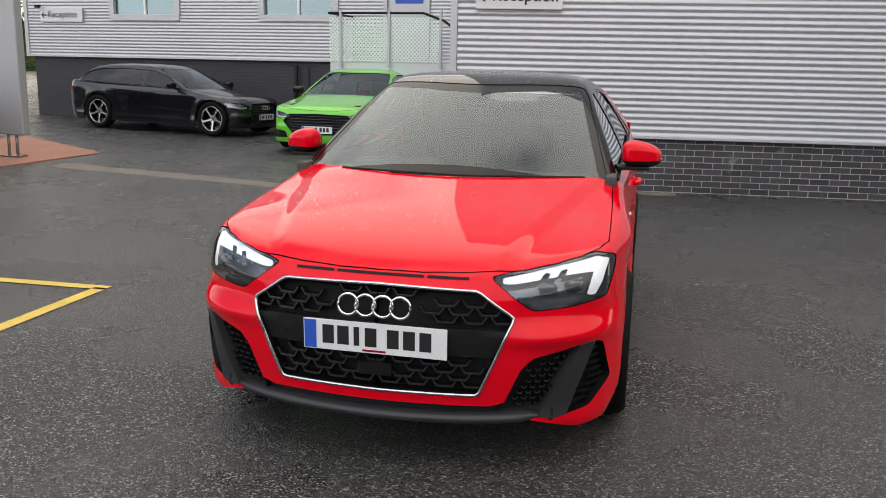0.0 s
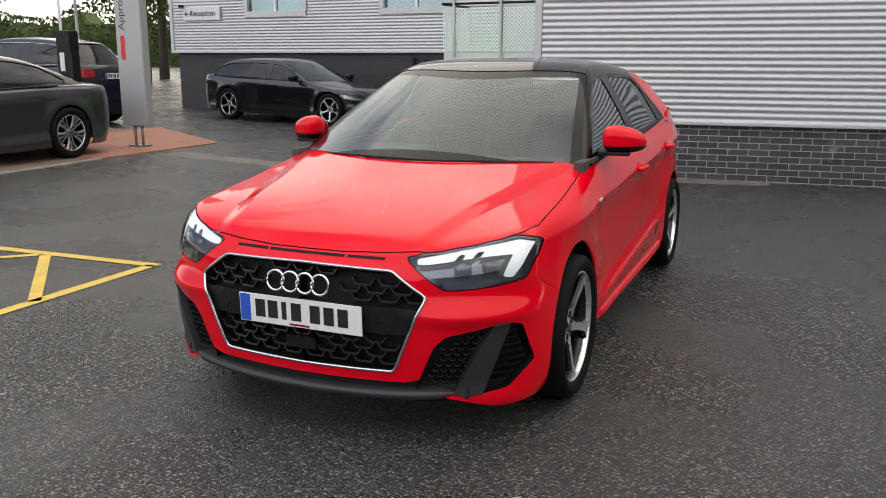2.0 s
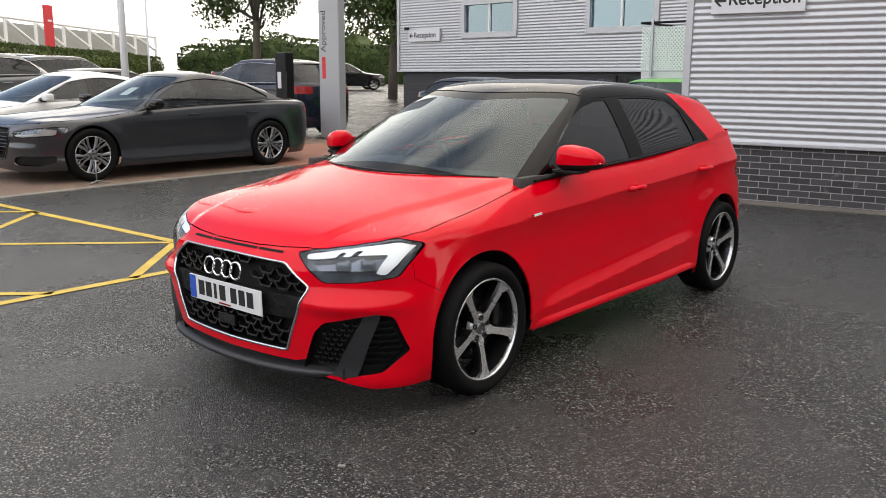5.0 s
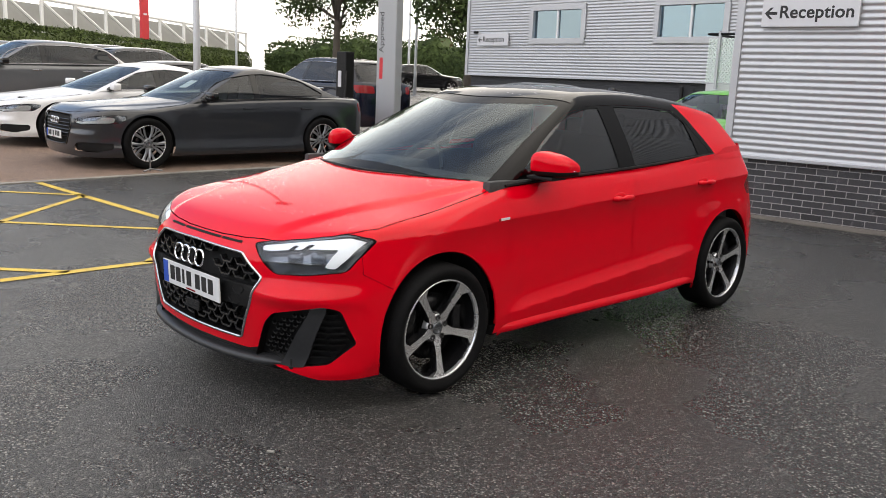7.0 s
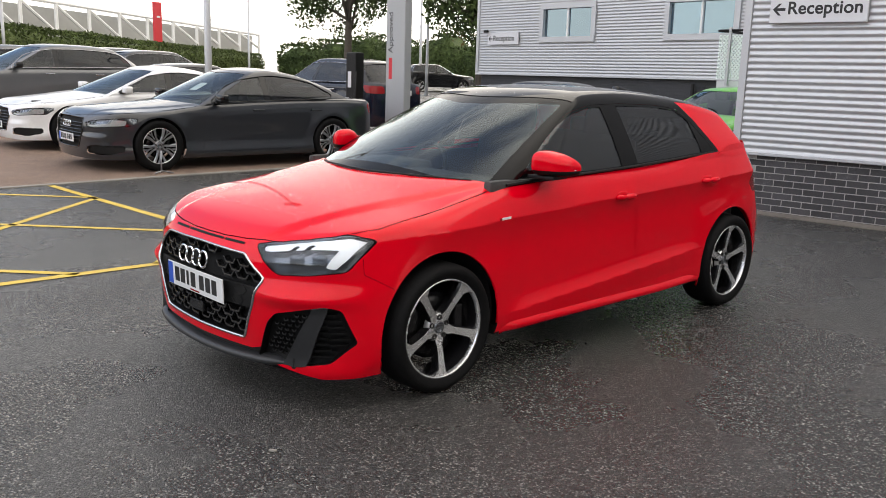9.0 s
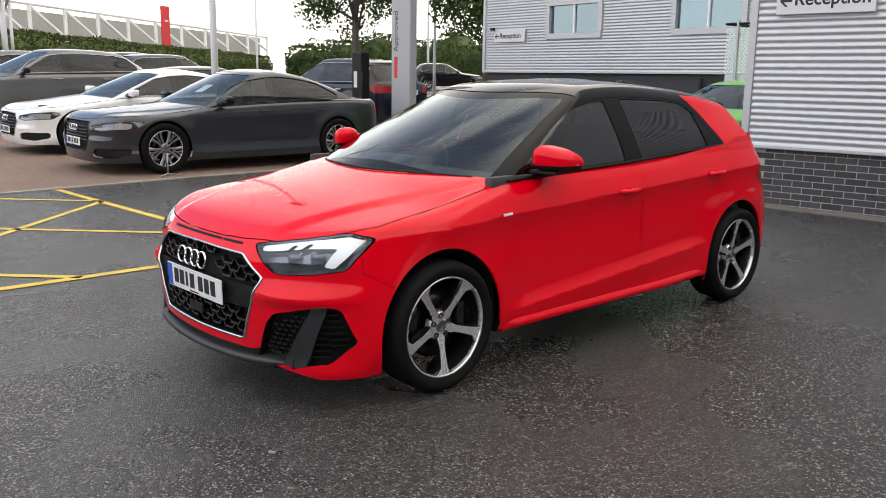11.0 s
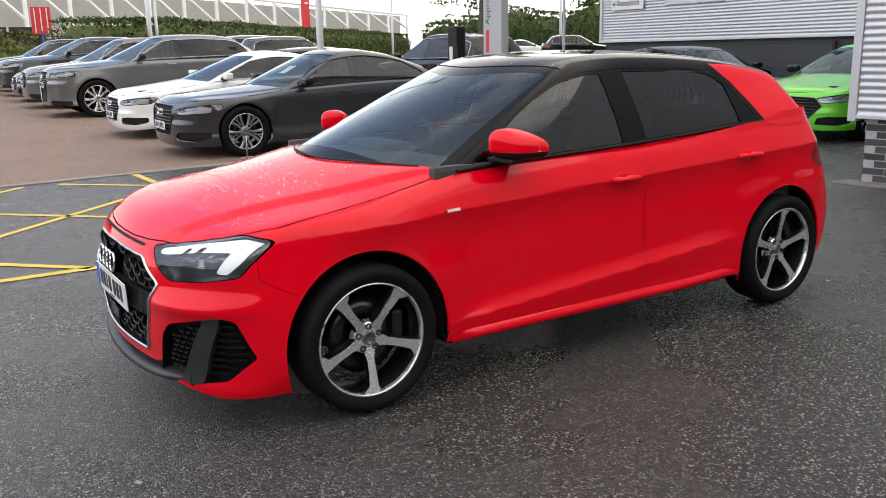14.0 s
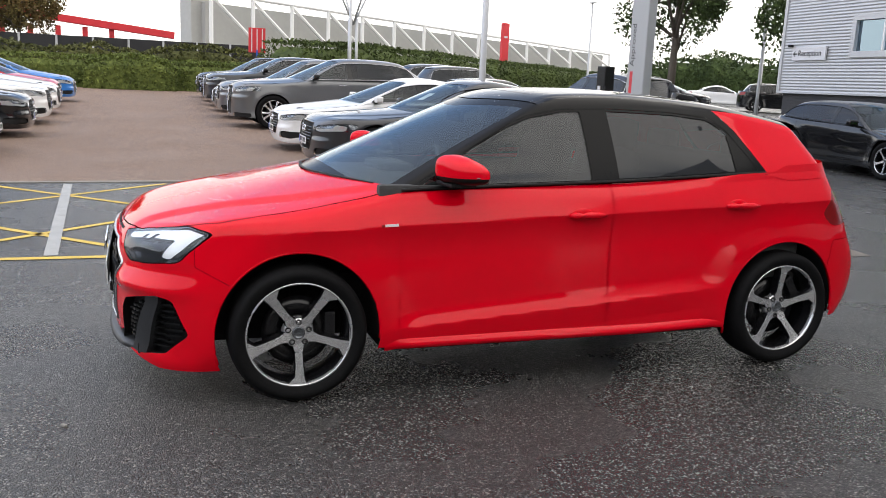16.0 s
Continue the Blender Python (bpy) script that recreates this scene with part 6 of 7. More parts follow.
    ws = top.cut(f_ws).cut(lambda v: v[:, 2] - zc + 0.08)
    top = top.cut(lambda v: -f_ws(v))
    pillar = top.cut(lambda v: b.seams(v)[1] - 0.02).cut(lambda v: v[:, 2] - zc + 0.08)
    top = top.cut(lambda v: 0.02 - b.seams(v)[1])
    rw = rest.cut(f_rw)
    rest = rest.cut(lambda v: -f_rw(v))
    rest = rest.cut(lambda v: np.where(v[:, 1] < cw + 0.25, v[:, 2] - np.where(np.abs(v[:, 0]) > hw - 0.16, b.belt(v[:, 1]) - 0.005, zc - 0.08), v[:, 2] - b.belt(v[:, 1]) + 0.008))
    b.put("cabin_frame", rest.plus(pillar), coat, car, "upper")
    b.put("roof", top, coat, car, "upper")
    b.put("windscreen", ws, M["screen"], car, "upper", shift=-0.004)
    b.put("rear_window", rw, M["dark_glass"], car, "upper", shift=-0.004)
    for nm, ya, yz, mt in (("front_side_window", -9, yb - 0.05, M["side_glass"]), ("rear_side_window", yb + 0.05, 99, M["dark_glass"])):
        sh = sp.cut(lambda v: np.minimum(v[:, 1] - ya, yz - v[:, 1]))
        for q in (sh, sh.mirrored()):
            b.put(nm, q, M["dark_glass"] if glass_dark else mt, car, "upper", both=False, shift=-0.006)
    mid = sp.cut(lambda v: np.minimum(v[:, 1] - yb + 0.05, yb + 0.05 - v[:, 1]))
    for q in (mid, mid.mirrored()):
        b.put("door_pillar", q, M["gloss_black"], car, "upper", both=False, shift=-0.003)
    out = lerp_line(dlo, 60)
    pts = b.on_side([p.x for p in out], [p.y for p in out], "upper")
    for sx in (1, -1):
        part("window_trim", tube_bm([(sx * (p[0] + 0.002), p[1], p[2]) for p in pts], 0.007, 5, True), M["satin_chrome"] if trim_bright else M["gloss_black"], car, "", True)

    # dark inside
    bm = box_bm((hw * 1.35, tail + fo - 0.7, zc * 0.55), (0, (tail - fo) / 2, 0.24 + zc * 0.30), 0.05)
    part("underbody", bm, M["lining"], car)
    for x in (-0.38, 0.38):
        bm = box_bm((0.48, 0.16, 0.60), (x, cw + 1.25, zc - 0.10), 0.06, Matrix.Rotation(radians(-14), 4, "X"))
        box_bm((0.26, 0.10, 0.18), (x, cw + 1.36, zc + 0.26), 0.04, bm=bm)
        part("seat", bm, M["seat"], car)
    part("dashboard", box_bm((hw * 1.5, 0.45, 0.18), (0, cw + 0.28, zc - 0.13), 0.05), M["cabin"], car)

    # face
    b.put("grille", cuts["grille"], M["lining"], car, shift=-0.03)
    gz = np.arange(lip - 0.10, lip - 0.36, -0.045)
    for z in gz:
        xs = [x for x in np.linspace(-0.6, 0.6, 25) if inside([abs(x)], [z], grille)[0] > 0.012]
        if len(xs) > 2:
            p = b.on_front(np.abs(xs), np.full(len(xs), z))
            part("grille_bar", tube_bm([(x, q[1] + 0.012, q[2]) for x, q in zip(xs, p)], 0.007, 5), M["gloss_black"] if not trim_bright else M["dark_alloy"], car)
    og = lerp_line(grille, 70)
    pg = b.on_front([abs(p.x) for p in og], [p.y for p in og])
    v, f = ring_strip([Vector((p.x, q[1], q[2])) for p, q in zip(og, pg)], [Vector((0, -1, 0))] * 70, 0.016, 0.008)
    piece("grille_surround", v, f, M["satin_chrome"] if trim_bright else M["gloss_black"], car, "", True)
    drl = [(0.54, lip - 0.104), (0.66, lip - 0.108), (hw - 0.12, lip - 0.090), (hw - 0.10, lip - 0.04), (hw - 0.065, lip - 0.04), (hw - 0.065, lip - 0.118), (0.66, lip - 0.142), (0.54, lip - 0.124)]
    for sx in (1, -1):
        flip = (lambda q: q) if sx > 0 else (lambda q: q.mirrored())
        hl = b.put("headlamp", flip(cuts["lamp"]), M["lamp_dark"], car, both=False, shift=-0.03)
        if hl:
            b.put("lamp_cover", flip(cuts["lamp"]), M["lamp_glass"], hl, both=False, shift=-0.002)
            b.put("light_guide", flip(cuts["lamp"].cut(lambda v: inside(np.abs(v[:, 0]), v[:, 2], drl))), M["plate_white"], hl, both=False, shift=-0.010)
        b.put("side_intake", flip(cuts["intake"]), M["black_plastic"], car, both=False, shift=-0.025)
        b.put("tail_lamp", flip(tails), M["red_lamp"], car, both=False, shift=0.0)
        bm = box_bm((0.19, 0.13, 0.12), (sx * (hw + 0.05), cw + 0.30, zc + 0.04), 0.045, seg=3)
        mr = part("wing_mirror", bm, M["gloss_black"] if black_trim else coat, car, "", True)
        part("mirror_foot", box_bm((0.10, 0.06, 0.03), (sx * (hw - 0.055), cw + 0.27, zc - 0.02), 0.01), M["black_plastic"], mr)
        for y in (ym + 0.90, wb - 0.32):
            p = b.on_side([y], [zc - 0.13])[0]
            part("door_handle", box_bm((0.03, 0.20, 0.026), (sx * (p[0] + 0.012), y, zc - 0.13), 0.010), M["satin_chrome"] if trim_bright else coat, car)
        for yw in (0.0, wb):
            wheel(car, (sx * (hw - 0.125), yw, r), r, r * 0.715, 0.235, style, sx < 0, segs=40)
            bm = lathe_bm([(sx * 0.55, 0.1), (sx * 0.55, r + 0.035), (sx * (hw - 0.07), r + 0.04)], 32)
            bmesh.ops.translate(bm, verts=bm.verts, vec=(0, yw, r))
            bmesh.ops.delete(bm, geom=[q for q in bm.verts if q.co.z < 0.2], context="VERTS")
            part("arch_liner", bm, M["lining"], car, "", True)
    y = b.on_front([0.0], [lip - 0.30])[0][1]
    if plates:
        number_plate(car, (0, y - 0.012, lip - 0.31), Matrix())
        number_plate(car, (0, float(b.rear(td - 0.28)) + 0.012, td - 0.22), Matrix.Rotation(math.pi, 4, "Z"), "rear_plate")
    y = b.on_front([0.0], [lip - 0.13])[0][1]
    if grille_kind != "sport":
        ring_badge(car, (0, y - 0.004, lip - 0.125), 0.040, 0.066, 0.006)
    return car


def stand(car, x, y, heading=0.0):
    """Puts a car with its front axle over x, y; heading 0: nose towards -y; turned to the left by degrees."""
    c, s = math.cos(radians(heading)), math.sin(radians(heading))
    fx, fy = -s * 1.4, c * 1.4
    pitch = math.atan((slope_z(x + fx * 2, y + fy * 2) - slope_z(x, y)) / 2.8)
    lean = math.atan((slope_z(x + c, y + s) - slope_z(x - c, y - s)) / 2.0)
    car.matrix_world = Matrix.Translation((x, y, slope_z(x, y) + 0.008)) @ Matrix.Rotation(radians(heading), 4, "Z") @ Matrix.Rotation(pitch, 4, "X") @ Matrix.Rotation(-lean, 4, "Y")
    return car


def repaint(src, coat, x, y, heading, label, plain=True):
    """A copy of a car in another paint."""
    old = None
    for o in src.children_recursive:
        if o.name.split(".")[0] == "body":
            old = o.data.materials[0]
    c = copy_thing(src, Matrix())
    for o in c.children_recursive:
        if o.type == "MESH":
            for k, slot in enumerate(o.material_slots):
                if slot.material == old:
                    slot.link = "OBJECT"
                    slot.material = coat
    c["label"] = label
    return stand(c, x, y, heading)


S_SALOON = car_lines(0.92, 2.924, 1.10, 0.943, 0.352, 0.745, 0.965, 1.440, 0.62, 1.42, 2.50, 1.12, deck=1.01)
S_SPORT = car_lines(0.88, 2.824, 1.03, 0.920, 0.345, 0.70, 0.945, 1.386, 0.58, 1.40, 2.55, 1.05)
S_ESTATE = car_lines(0.68, 2.82, 1.05, 0.920, 0.340, 0.69, 0.915, 1.34, 0.58, 1.35, 3.15, 0.45)
S_SUV = car_lines(0.93, 2.995, 1.06, 0.985, 0.395, 0.99, 1.21, 1.71, 0.66, 1.45, 3.20, 0.60, low=0.26)
S_CROSS = car_lines(0.89, 2.82, 0.98, 0.946, 0.370, 0.90, 1.12, 1.66, 0.60, 1.35, 3.15, 0.35, low=0.24)

saloon = stand(plain_car("grey_saloon", "dark grey saloon with ten-spoke wheels, parked", S_SALOON, P_GREY, True, STYLE_TEN, grille_kind="tall", trim_bright=False), -8.69, 2.67)
sport = stand(plain_car("white_sportback", "white five-door coupe parked beside a grey saloon", S_SPORT, P_WHITE, False, STYLE_V, group="parked row"), -11.62, 2.58)
suv = stand(plain_car("grey_suv", "large mid grey off-road car with bright window trim", S_SUV, P_SILVER, True, STYLE_V, grille_kind="tall", group="parked row"), -16.7, 2.35)
estate = stand(plain_car("black_estate", "black estate car parked along the painted brick wall", S_ESTATE, P_BLACK, True, STYLE_FIVE, trim_bright=False, glass_dark=True), -7.30, 12.86, 82)
coupe = stand(plain_car("green_coupe", "bright green coupe with a black grille, parked nose out", S_SPORT, P_GREEN, True, STYLE_V, grille_kind="sport", trim_bright=False), -4.30, 10.45, 2)
cross = stand(plain_car("dark_crossover", "dark blue off-road car with red tail lamps", S_CROSS, P_NAVY, True, STYLE_FIVE), -14.5, 9.4, 272)

ROW = "parked row"
repaint(cross, P_SILVER, -19.7, 2.3, 0, "mid grey off-road car in the parked row")["group"] = ROW
repaint(sport, P_GREY, -22.5, 2.4, 0, "dark grey coupe in the parked row")["group"] = ROW
repaint(suv, P_GREY, -25.4, 2.4, 0, "dark grey off-road car in the parked row")["group"] = ROW
repaint(saloon, P_NAVY, -28.3, 2.5, 0, "dark blue saloon at the hedge end of the row")["group"] = ROW
repaint(cross, P_NAVY, -31.2, 2.5, 0, "dark blue off-road car parked beside the hedge")["group"] = ROW
BACK = "second parked row"
repaint(suv, P_GREY, -26.0, 11.9, 180, "dark grey off-road car parked tail out")["group"] = BACK
repaint(cross, P_GREY, -22.9, 11.6, 180, "dark grey off-road car with roof bars, tail out")["group"] = BACK
repaint(estate, P_GREY, -19.9, 11.4, 180, "dark grey estate car parked tail out")["group"] = BACK
repaint(sport, P_GREY, -40.0, 31.4, 140, "dark grey coupe parked far off near the trees")
LEFT = "facing parked row"
repaint(estate, P_BLACK, -10.2, -3.3, 180, "black estate car facing the parked row")["group"] = LEFT
repaint(sport, P_BLACK, -13.2, -3.3, 180, "black coupe facing the parked row")["group"] = LEFT
repaint(saloon, P_WHITE, -16.2, -3.3, 180, "white saloon facing the parked row")["group"] = LEFT
repaint(sport, P_WHITE, -19.2, -3.3, 180, "white coupe facing the parked row")["group"] = LEFT
repaint(estate, P_RED, -22.2, -3.3, 180, "crimson estate car facing the parked row")["group"] = LEFT
repaint(sport, P_BLUE, -25.2, -3.3, 180, "bright blue coupe facing the parked row")["group"] = LEFT
repaint(cross, P_BLACK, -37.0, 36.8, 150, "black off-road car parked in the distance")
repaint(saloon, P_WHITE, -47.0, 40.5, 150, "white saloon parked in the distance")

# ---- signs on the walls ----
def wording(body, size, material, name, parent, m, extrude=0.002, spacing=1.0, bold=0.0):
    cu = bpy.data.curves.new(name, "FONT")
    cu.body, cu.size, cu.extrude, cu.space_character = body, size, extrude, spacing
    cu.align_x, cu.align_y = "LEFT", "CENTER"
    cu.offset = bold
    tmp = bpy.data.objects.new(name, cu)
    scene.collection.objects.link(tmp)
    me = bpy.data.meshes.new_from_object(tmp.evaluated_get(bpy.context.evaluated_depsgraph_get()))
    bpy.data.objects.remove(tmp)
    me.materials.clear()
    me.materials.append(material)
    ob = new(name, me)
    ob.parent = parent
    ob.matrix_local = m
    return ob


def reception_sign(wall, x0, x1, z0, z1, label):
    s = thing("reception_sign", label, "sign", wall @ Matrix.Translation((x0, -0.045, z0)))
    w, h = x1 - x0, z1 - z0
    part("board", box_bm((w, 0.04, h), (w / 2, 0, h / 2), 0.004), M["sign_white"], s, "pale grey sign board")
    up = Matrix.Rotation(radians(90), 4, "X")
    word = wording("Reception", h * 0.62, M["ink"], "wording", s, Matrix.Translation((w * 0.185, -0.021, h * 0.50)) @ up, 0.001, 1.03, 0.004)
    word["label"] = "dark lettering"
    y = -0.021
    ah = h * 0.21
    bm = prism_bm([(w * 0.03, h * 0.48), (w * 0.03 + ah, h * 0.48 + ah), (w * 0.03 + ah * 1.5, h * 0.48 + ah), (w * 0.03 + ah * 0.75, h * 0.48 + ah * 0.25), (w * 0.165, h * 0.48 + ah * 0.25),
                   (w * 0.165, h * 0.48 - ah * 0.25), (w * 0.03 + ah * 0.75, h * 0.48 - ah * 0.25), (w * 0.03 + ah * 1.5, h * 0.48 - ah), (w * 0.03 + ah, h * 0.48 - ah)], -0.002, at=y)
    part("arrow", bm, M["ink"], s, "dark arrow")
    return s


M["sign_white"] = mat("pale_grey_sign_face", (0.62, 0.62, 0.64), 0.4, var=0.03, scale=4)
reception_sign(NEAR, 0.215, 1.235, 2.13, 2.43, "pale reception sign with an arrow on ribbed sheeting")
reception_sign(FAR, 0.42, 1.62, 2.36, 2.68, "small pale reception sign with an arrow on the office")
lampc = thing("wall_camera", "small dark camera on a bracket above the sign", "camera", FAR @ Matrix.Translation((0.36, -0.04, 2.72)))
part("bracket", tube_bm([(0, 0.04, 0), (0, -0.05, 0.02), (0.05, -0.09, 0.0)], 0.012, 6), M["black_plastic"], lampc)
part("camera_head", box_bm((0.13, 0.08, 0.07), (0.07, -0.10, -0.01), 0.02), M["black_plastic"], lampc)

# ---- landing with perforated panels ----
M["perforated"] = mat("pale_green_white_steel", (0.74, 0.82, 0.77), 0.45, var=0.05, scale=2)


def perforated_bm(w, h, pitch, r):
    bm = bmesh.new()
    nx, nz = int(w / pitch), int(h / pitch)
    px, pz = w / nx, h / nz
    for i in range(nx):
        for j in range(nz):
            cx, cz = (i + 0.5) * px, (j + 0.5) * pz
            outer, inner = [], []
            for k in range(8):
                a = (k + 0.5) * math.tau / 8
                c, s = math.cos(a), math.sin(a)
                m = max(abs(c), abs(s))
                outer.append(bm.verts.new((cx + c / m * px / 2, 0, cz + s / m * pz / 2)))
                inner.append(bm.verts.new((cx + c * r, 0, cz + s * r)))
            for k in range(8):
                n = (k + 1) % 8
                bm.faces.new((outer[k], outer[n], inner[n], inner[k]))
    return bm


LAND = Matrix.Translation((-5.44, 13.32, 0)) @ Matrix.Rotation(math.atan(-0.06), 4, "Z")
landing = thing("landing", "raised steel landing with pale perforated panels", "landing", LAND)
part("deck", box_bm((3.4, 1.3, 0.24), (1.70, 0.66, 1.415), 0.01), M["sign_white"], landing, "white steel deck edge")
for x in (0.1, 2.3, 3.3):
    part("leg", box_bm((0.09, 0.09, 1.25), (x, 0.12, 0.69), 0.006), M["sign_white"], landing)
for x0, w in ((0.27, 0.98), (1.33, 1.0)):
    ob = part("panel", perforated_bm(w, 0.86, 0.075, 0.021), M["perforated"], landing, "pale perforated steel panel")
    ob.location = (x0, -0.03, 1.56)
ob = part("panel", perforated_bm(1.15, 0.86, 0.075, 0.021), M["perforated"], landing, "pale perforated steel panel")
ob.matrix_local = Matrix.Translation((0.0, 0.02, 1.56)) @ Matrix.Rotation(radians(90), 4, "Z")
ob = part("panel", perforated_bm(0.24, 0.86, 0.075, 0.021), M["perforated"], landing, "pale perforated steel panel")
ob.location = (0.0, -0.03, 1.56)
for x in (0.26, 1.29, 2.36):
    part("post", box_bm((0.05, 0.05, 1.12), (x, -0.05, 2.0), 0.006), M["trim"], landing)
    for z in (1.72, 2.30):
        part("clamp", box_bm((0.10, 0.03, 0.05), (x, -0.04, z), 0.006), M["trim"], landing)
part("handrail", tube_bm([(0.0, 1.2, 2.50), (0.0, -0.05, 2.50), (2.0, -0.05, 2.50), (2.42, -0.05, 2.36), (3.9, -0.05, 1.35)], 0.024, 8), M["black_plastic"], landing, "black handrail", True)
for k in range(6):
    part("tread", box_bm((0.28, 1.2, 0.05), (3.55 + 0.27 * k, 0.66, 1.30 - 0.20 * k), 0.006), M["trim"], landing)

# pipes on the painted wall
for x, z1, r in ((7.15, 1.30, 0.045), (7.45, 1.25, 0.014)):
    pipe = thing("drain_pipe", "black drain pipe on the painted brick wall", "pipe", FAR @ Matrix.Translation((x, 0.02, 0.16)))
    part("pipe_run", tube_bm([(0, -r, 0), (0, -r, z1)], r, 10), M["black_plastic"], pipe, "", True)
    part("pipe_bracket", box_bm((r * 3, 0.02, 0.03), (0, -0.01, z1 * 0.6), 0.004), M["black_plastic"], pipe)

# ---- pylon sign on the paved island ----
pylon = thing("pylon_sign", "tall grey pylon sign with upright lettering", "sign", Matrix.Translation((-7.97, 7.12, slope_z(-7.97, 7.12) + 0.016)))
M["far_red"] = mat("red_painted_panel", (0.58, 0.02, 0.03), 0.45, var=0.08, scale=1.5)
M["pylon"] = mat("satin_grey_pylon", (0.36, 0.37, 0.38), 0.45, 0.2, var=0.04, scale=1.5)
part("panel", box_bm((0.50, 0.16, 4.6), (0, 0, 2.62), 0.03, seg=3), M["pylon"], pylon, "satin grey panel")
for x in (-0.07, 0.07):
    part("foot_post", tube_bm([(x, 0, 0.0), (x, 0, 0.36)], 0.022, 10), M["steel"], pylon, "", True)
part("foot_plate", box_bm((0.30, 0.2, 0.02), (0, 0, 0.01), 0.004), M["steel"], pylon)
side_up = Matrix.Rotation(radians(-90), 4, "Y") @ Matrix.Rotation(radians(90), 4, "X")
part("red_mark", box_bm((0.085, 0.004, 0.36), (-0.12, -0.081, 1.50), 0.0015), M["far_red"], pylon, "red mark")
wording("Approved", 0.17, M["ink"], "wording", pylon, Matrix.Translation((-0.12, -0.081, 1.76)) @ side_up, 0.001)

# ---- charger, lamp posts ----
charger = thing("charging_post", "black charging post with a cable", "charger", Matrix.Translation((-9.7, 7.5, slope_z(-9.7, 7.5) + 0.016)))
part("cabinet", box_bm((0.30, 0.20, 1.75), (0, 0, 0.88), 0.03), M["black_plastic"], charger)
part("face_plate", box_bm((0.10, 0.01, 0.30), (-0.03, -0.105, 1.25), 0.004), M["sign_white"], charger)
part("cable", tube_bm([(0.14, -0.08, 1.4), (0.20, -0.14, 0.9), (0.18, -0.14, 0.5), (0.12, -0.10, 1.0)], 0.015, 6), M["black_plastic"], charger, "", True)


def lamp_post(x, y, h, r, label, head=True):
    p = thing("lamp_post", label, "lamp post", Matrix.Translation((x, y, slope_z(x, y))))
    part("column", tube_bm([(0, 0, 0), (0, 0, 1.2), (0, 0, h)], [r, r * 0.8, r * 0.55], 12), M["trim"], p, "", True)
    part("base_plate", box_bm((r * 4, r * 4, 0.03), (0, 0, 0.015), 0.004), M["trim"], p)
    if head:
        part("lamp_head", box_bm((0.9, 0.28, 0.10), (0, 0, h), 0.03), M["trim"], p)
    return p


lamp_post(-14.5, 7.0, 8.0, 0.10, "grey steel lamp post behind the parked row")
lamp_post(-38.5, 9.5, 8.5, 0.10, "grey steel lamp post by the hedge")
lamp_post(-40.0, 36.0, 9.0, 0.11, "grey steel lamp post beyond the yard")
lamp_post(-31.0, 28.5, 8.0, 0.10, "grey steel lamp post near the trees")
lamp_post(-62.0, 36.0, 8.0, 0.12, "distant lamp post above the hedge")
fork = thing("forked_column", "grey steel twin column with forked top arms", "column", Matrix.Translation((-40.0, 10.0, slope_z(-40.0))))
for x in (-0.17, 0.17):
    part("column", tube_bm([(x * 0.6, x, 0), (x * 0.6, x, 3.9)], 0.075, 10), M["trim"], fork, "", True)
for a in (20, 110, 200, 290):
    c, s = math.cos(radians(a)), math.sin(radians(a))
    part("arm", tube_bm([(0, 0, 3.6), (c * 1.3, s * 1.3, 5.9)], 0.05, 8), M["trim"], fork, "", True)

# ---- bricks of the near plinth ----
MB = M["brick"]
brick_me = None
rows = 9
pitch_z, len_b, gap_b = 0.0735, 0.215, 0.010
rest_v, rest_f = [], []
for r in range(rows + 1):
    z = -0.055 + r * pitch_z + pitch_z / 2
    for c in range(62):
        x = (c - (0.5 if r % 2 else 0.0)) * (len_b + gap_b) + len_b / 2 + 0.08
        if x < 0.1 or x > 13.8:
            continue
        if x < 6.3:
            if brick_me is None:
                ob = part("brick", box_bm((len_b, 0.03, pitch_z - gap_b), (0, 0, 0), 0.003, seg=1), MB, near)
                brick_me = ob.data
            else:
                ob = new("brick", brick_me)
                ob.parent = near
            ob.matrix_local = Matrix.Translation((x, 0.062 + random.uniform(-0.0025, 0.0025), z)) @ Matrix.Rotation(random.uniform(-0.006, 0.006), 4, "Y")
        else:
            n = len(rest_v)
            for dx in (-0.5, 0.5):
                for dy in (-0.5, 0.5):
                    for dz in (-0.5, 0.5):
                        rest_v.append((x + dx * len_b, 0.062 + dy * 0.03, z + dz * (pitch_z - gap_b)))
            rest_f += [tuple(n + k for k in q) for q in ((0, 4, 5, 1), (0, 1, 3, 2), (4, 6, 7, 5), (1, 5, 7, 3), (0, 2, 6, 4))]
tagged(piece("brick_rest", rest_v, rest_f, MB, near), kind="stuff")
ground_patch("wall_footing", [(-1.5, 6.62), (0.1, 6.72), (1.3, 6.93), (1.3, 7.2), (-1.5, 6.95)], M["footing"], 0.010, "pale concrete footing along the brick wall", "edging")


# ---- planting ----
def leaf_mesh(name, points, size, material, parent, label, spread=0.5):
    """Many small folded leaves at given places."""
    rng = np.random.default_rng(len(points) + 7)
    n = len(points)
    u = rng.normal(size=(n, 3))
    u /= np.linalg.norm(u, axis=1, keepdims=True)
    w = rng.normal(size=(n, 3))
    w -= (w * u).sum(1, keepdims=True) * u
    w /= np.linalg.norm(w, axis=1, keepdims=True)
    s = size * rng.uniform(1 - spread, 1 + spread, (n, 1))
    p = np.asarray(points)
    v = np.stack([p - u * s, p + w * s * 0.45, p + u * s, p - w * s * 0.45], 1).reshape(-1, 3)
    f = np.arange(4 * n).reshape(-1, 4).tolist()
    return piece(name, v, f, material, parent, label)


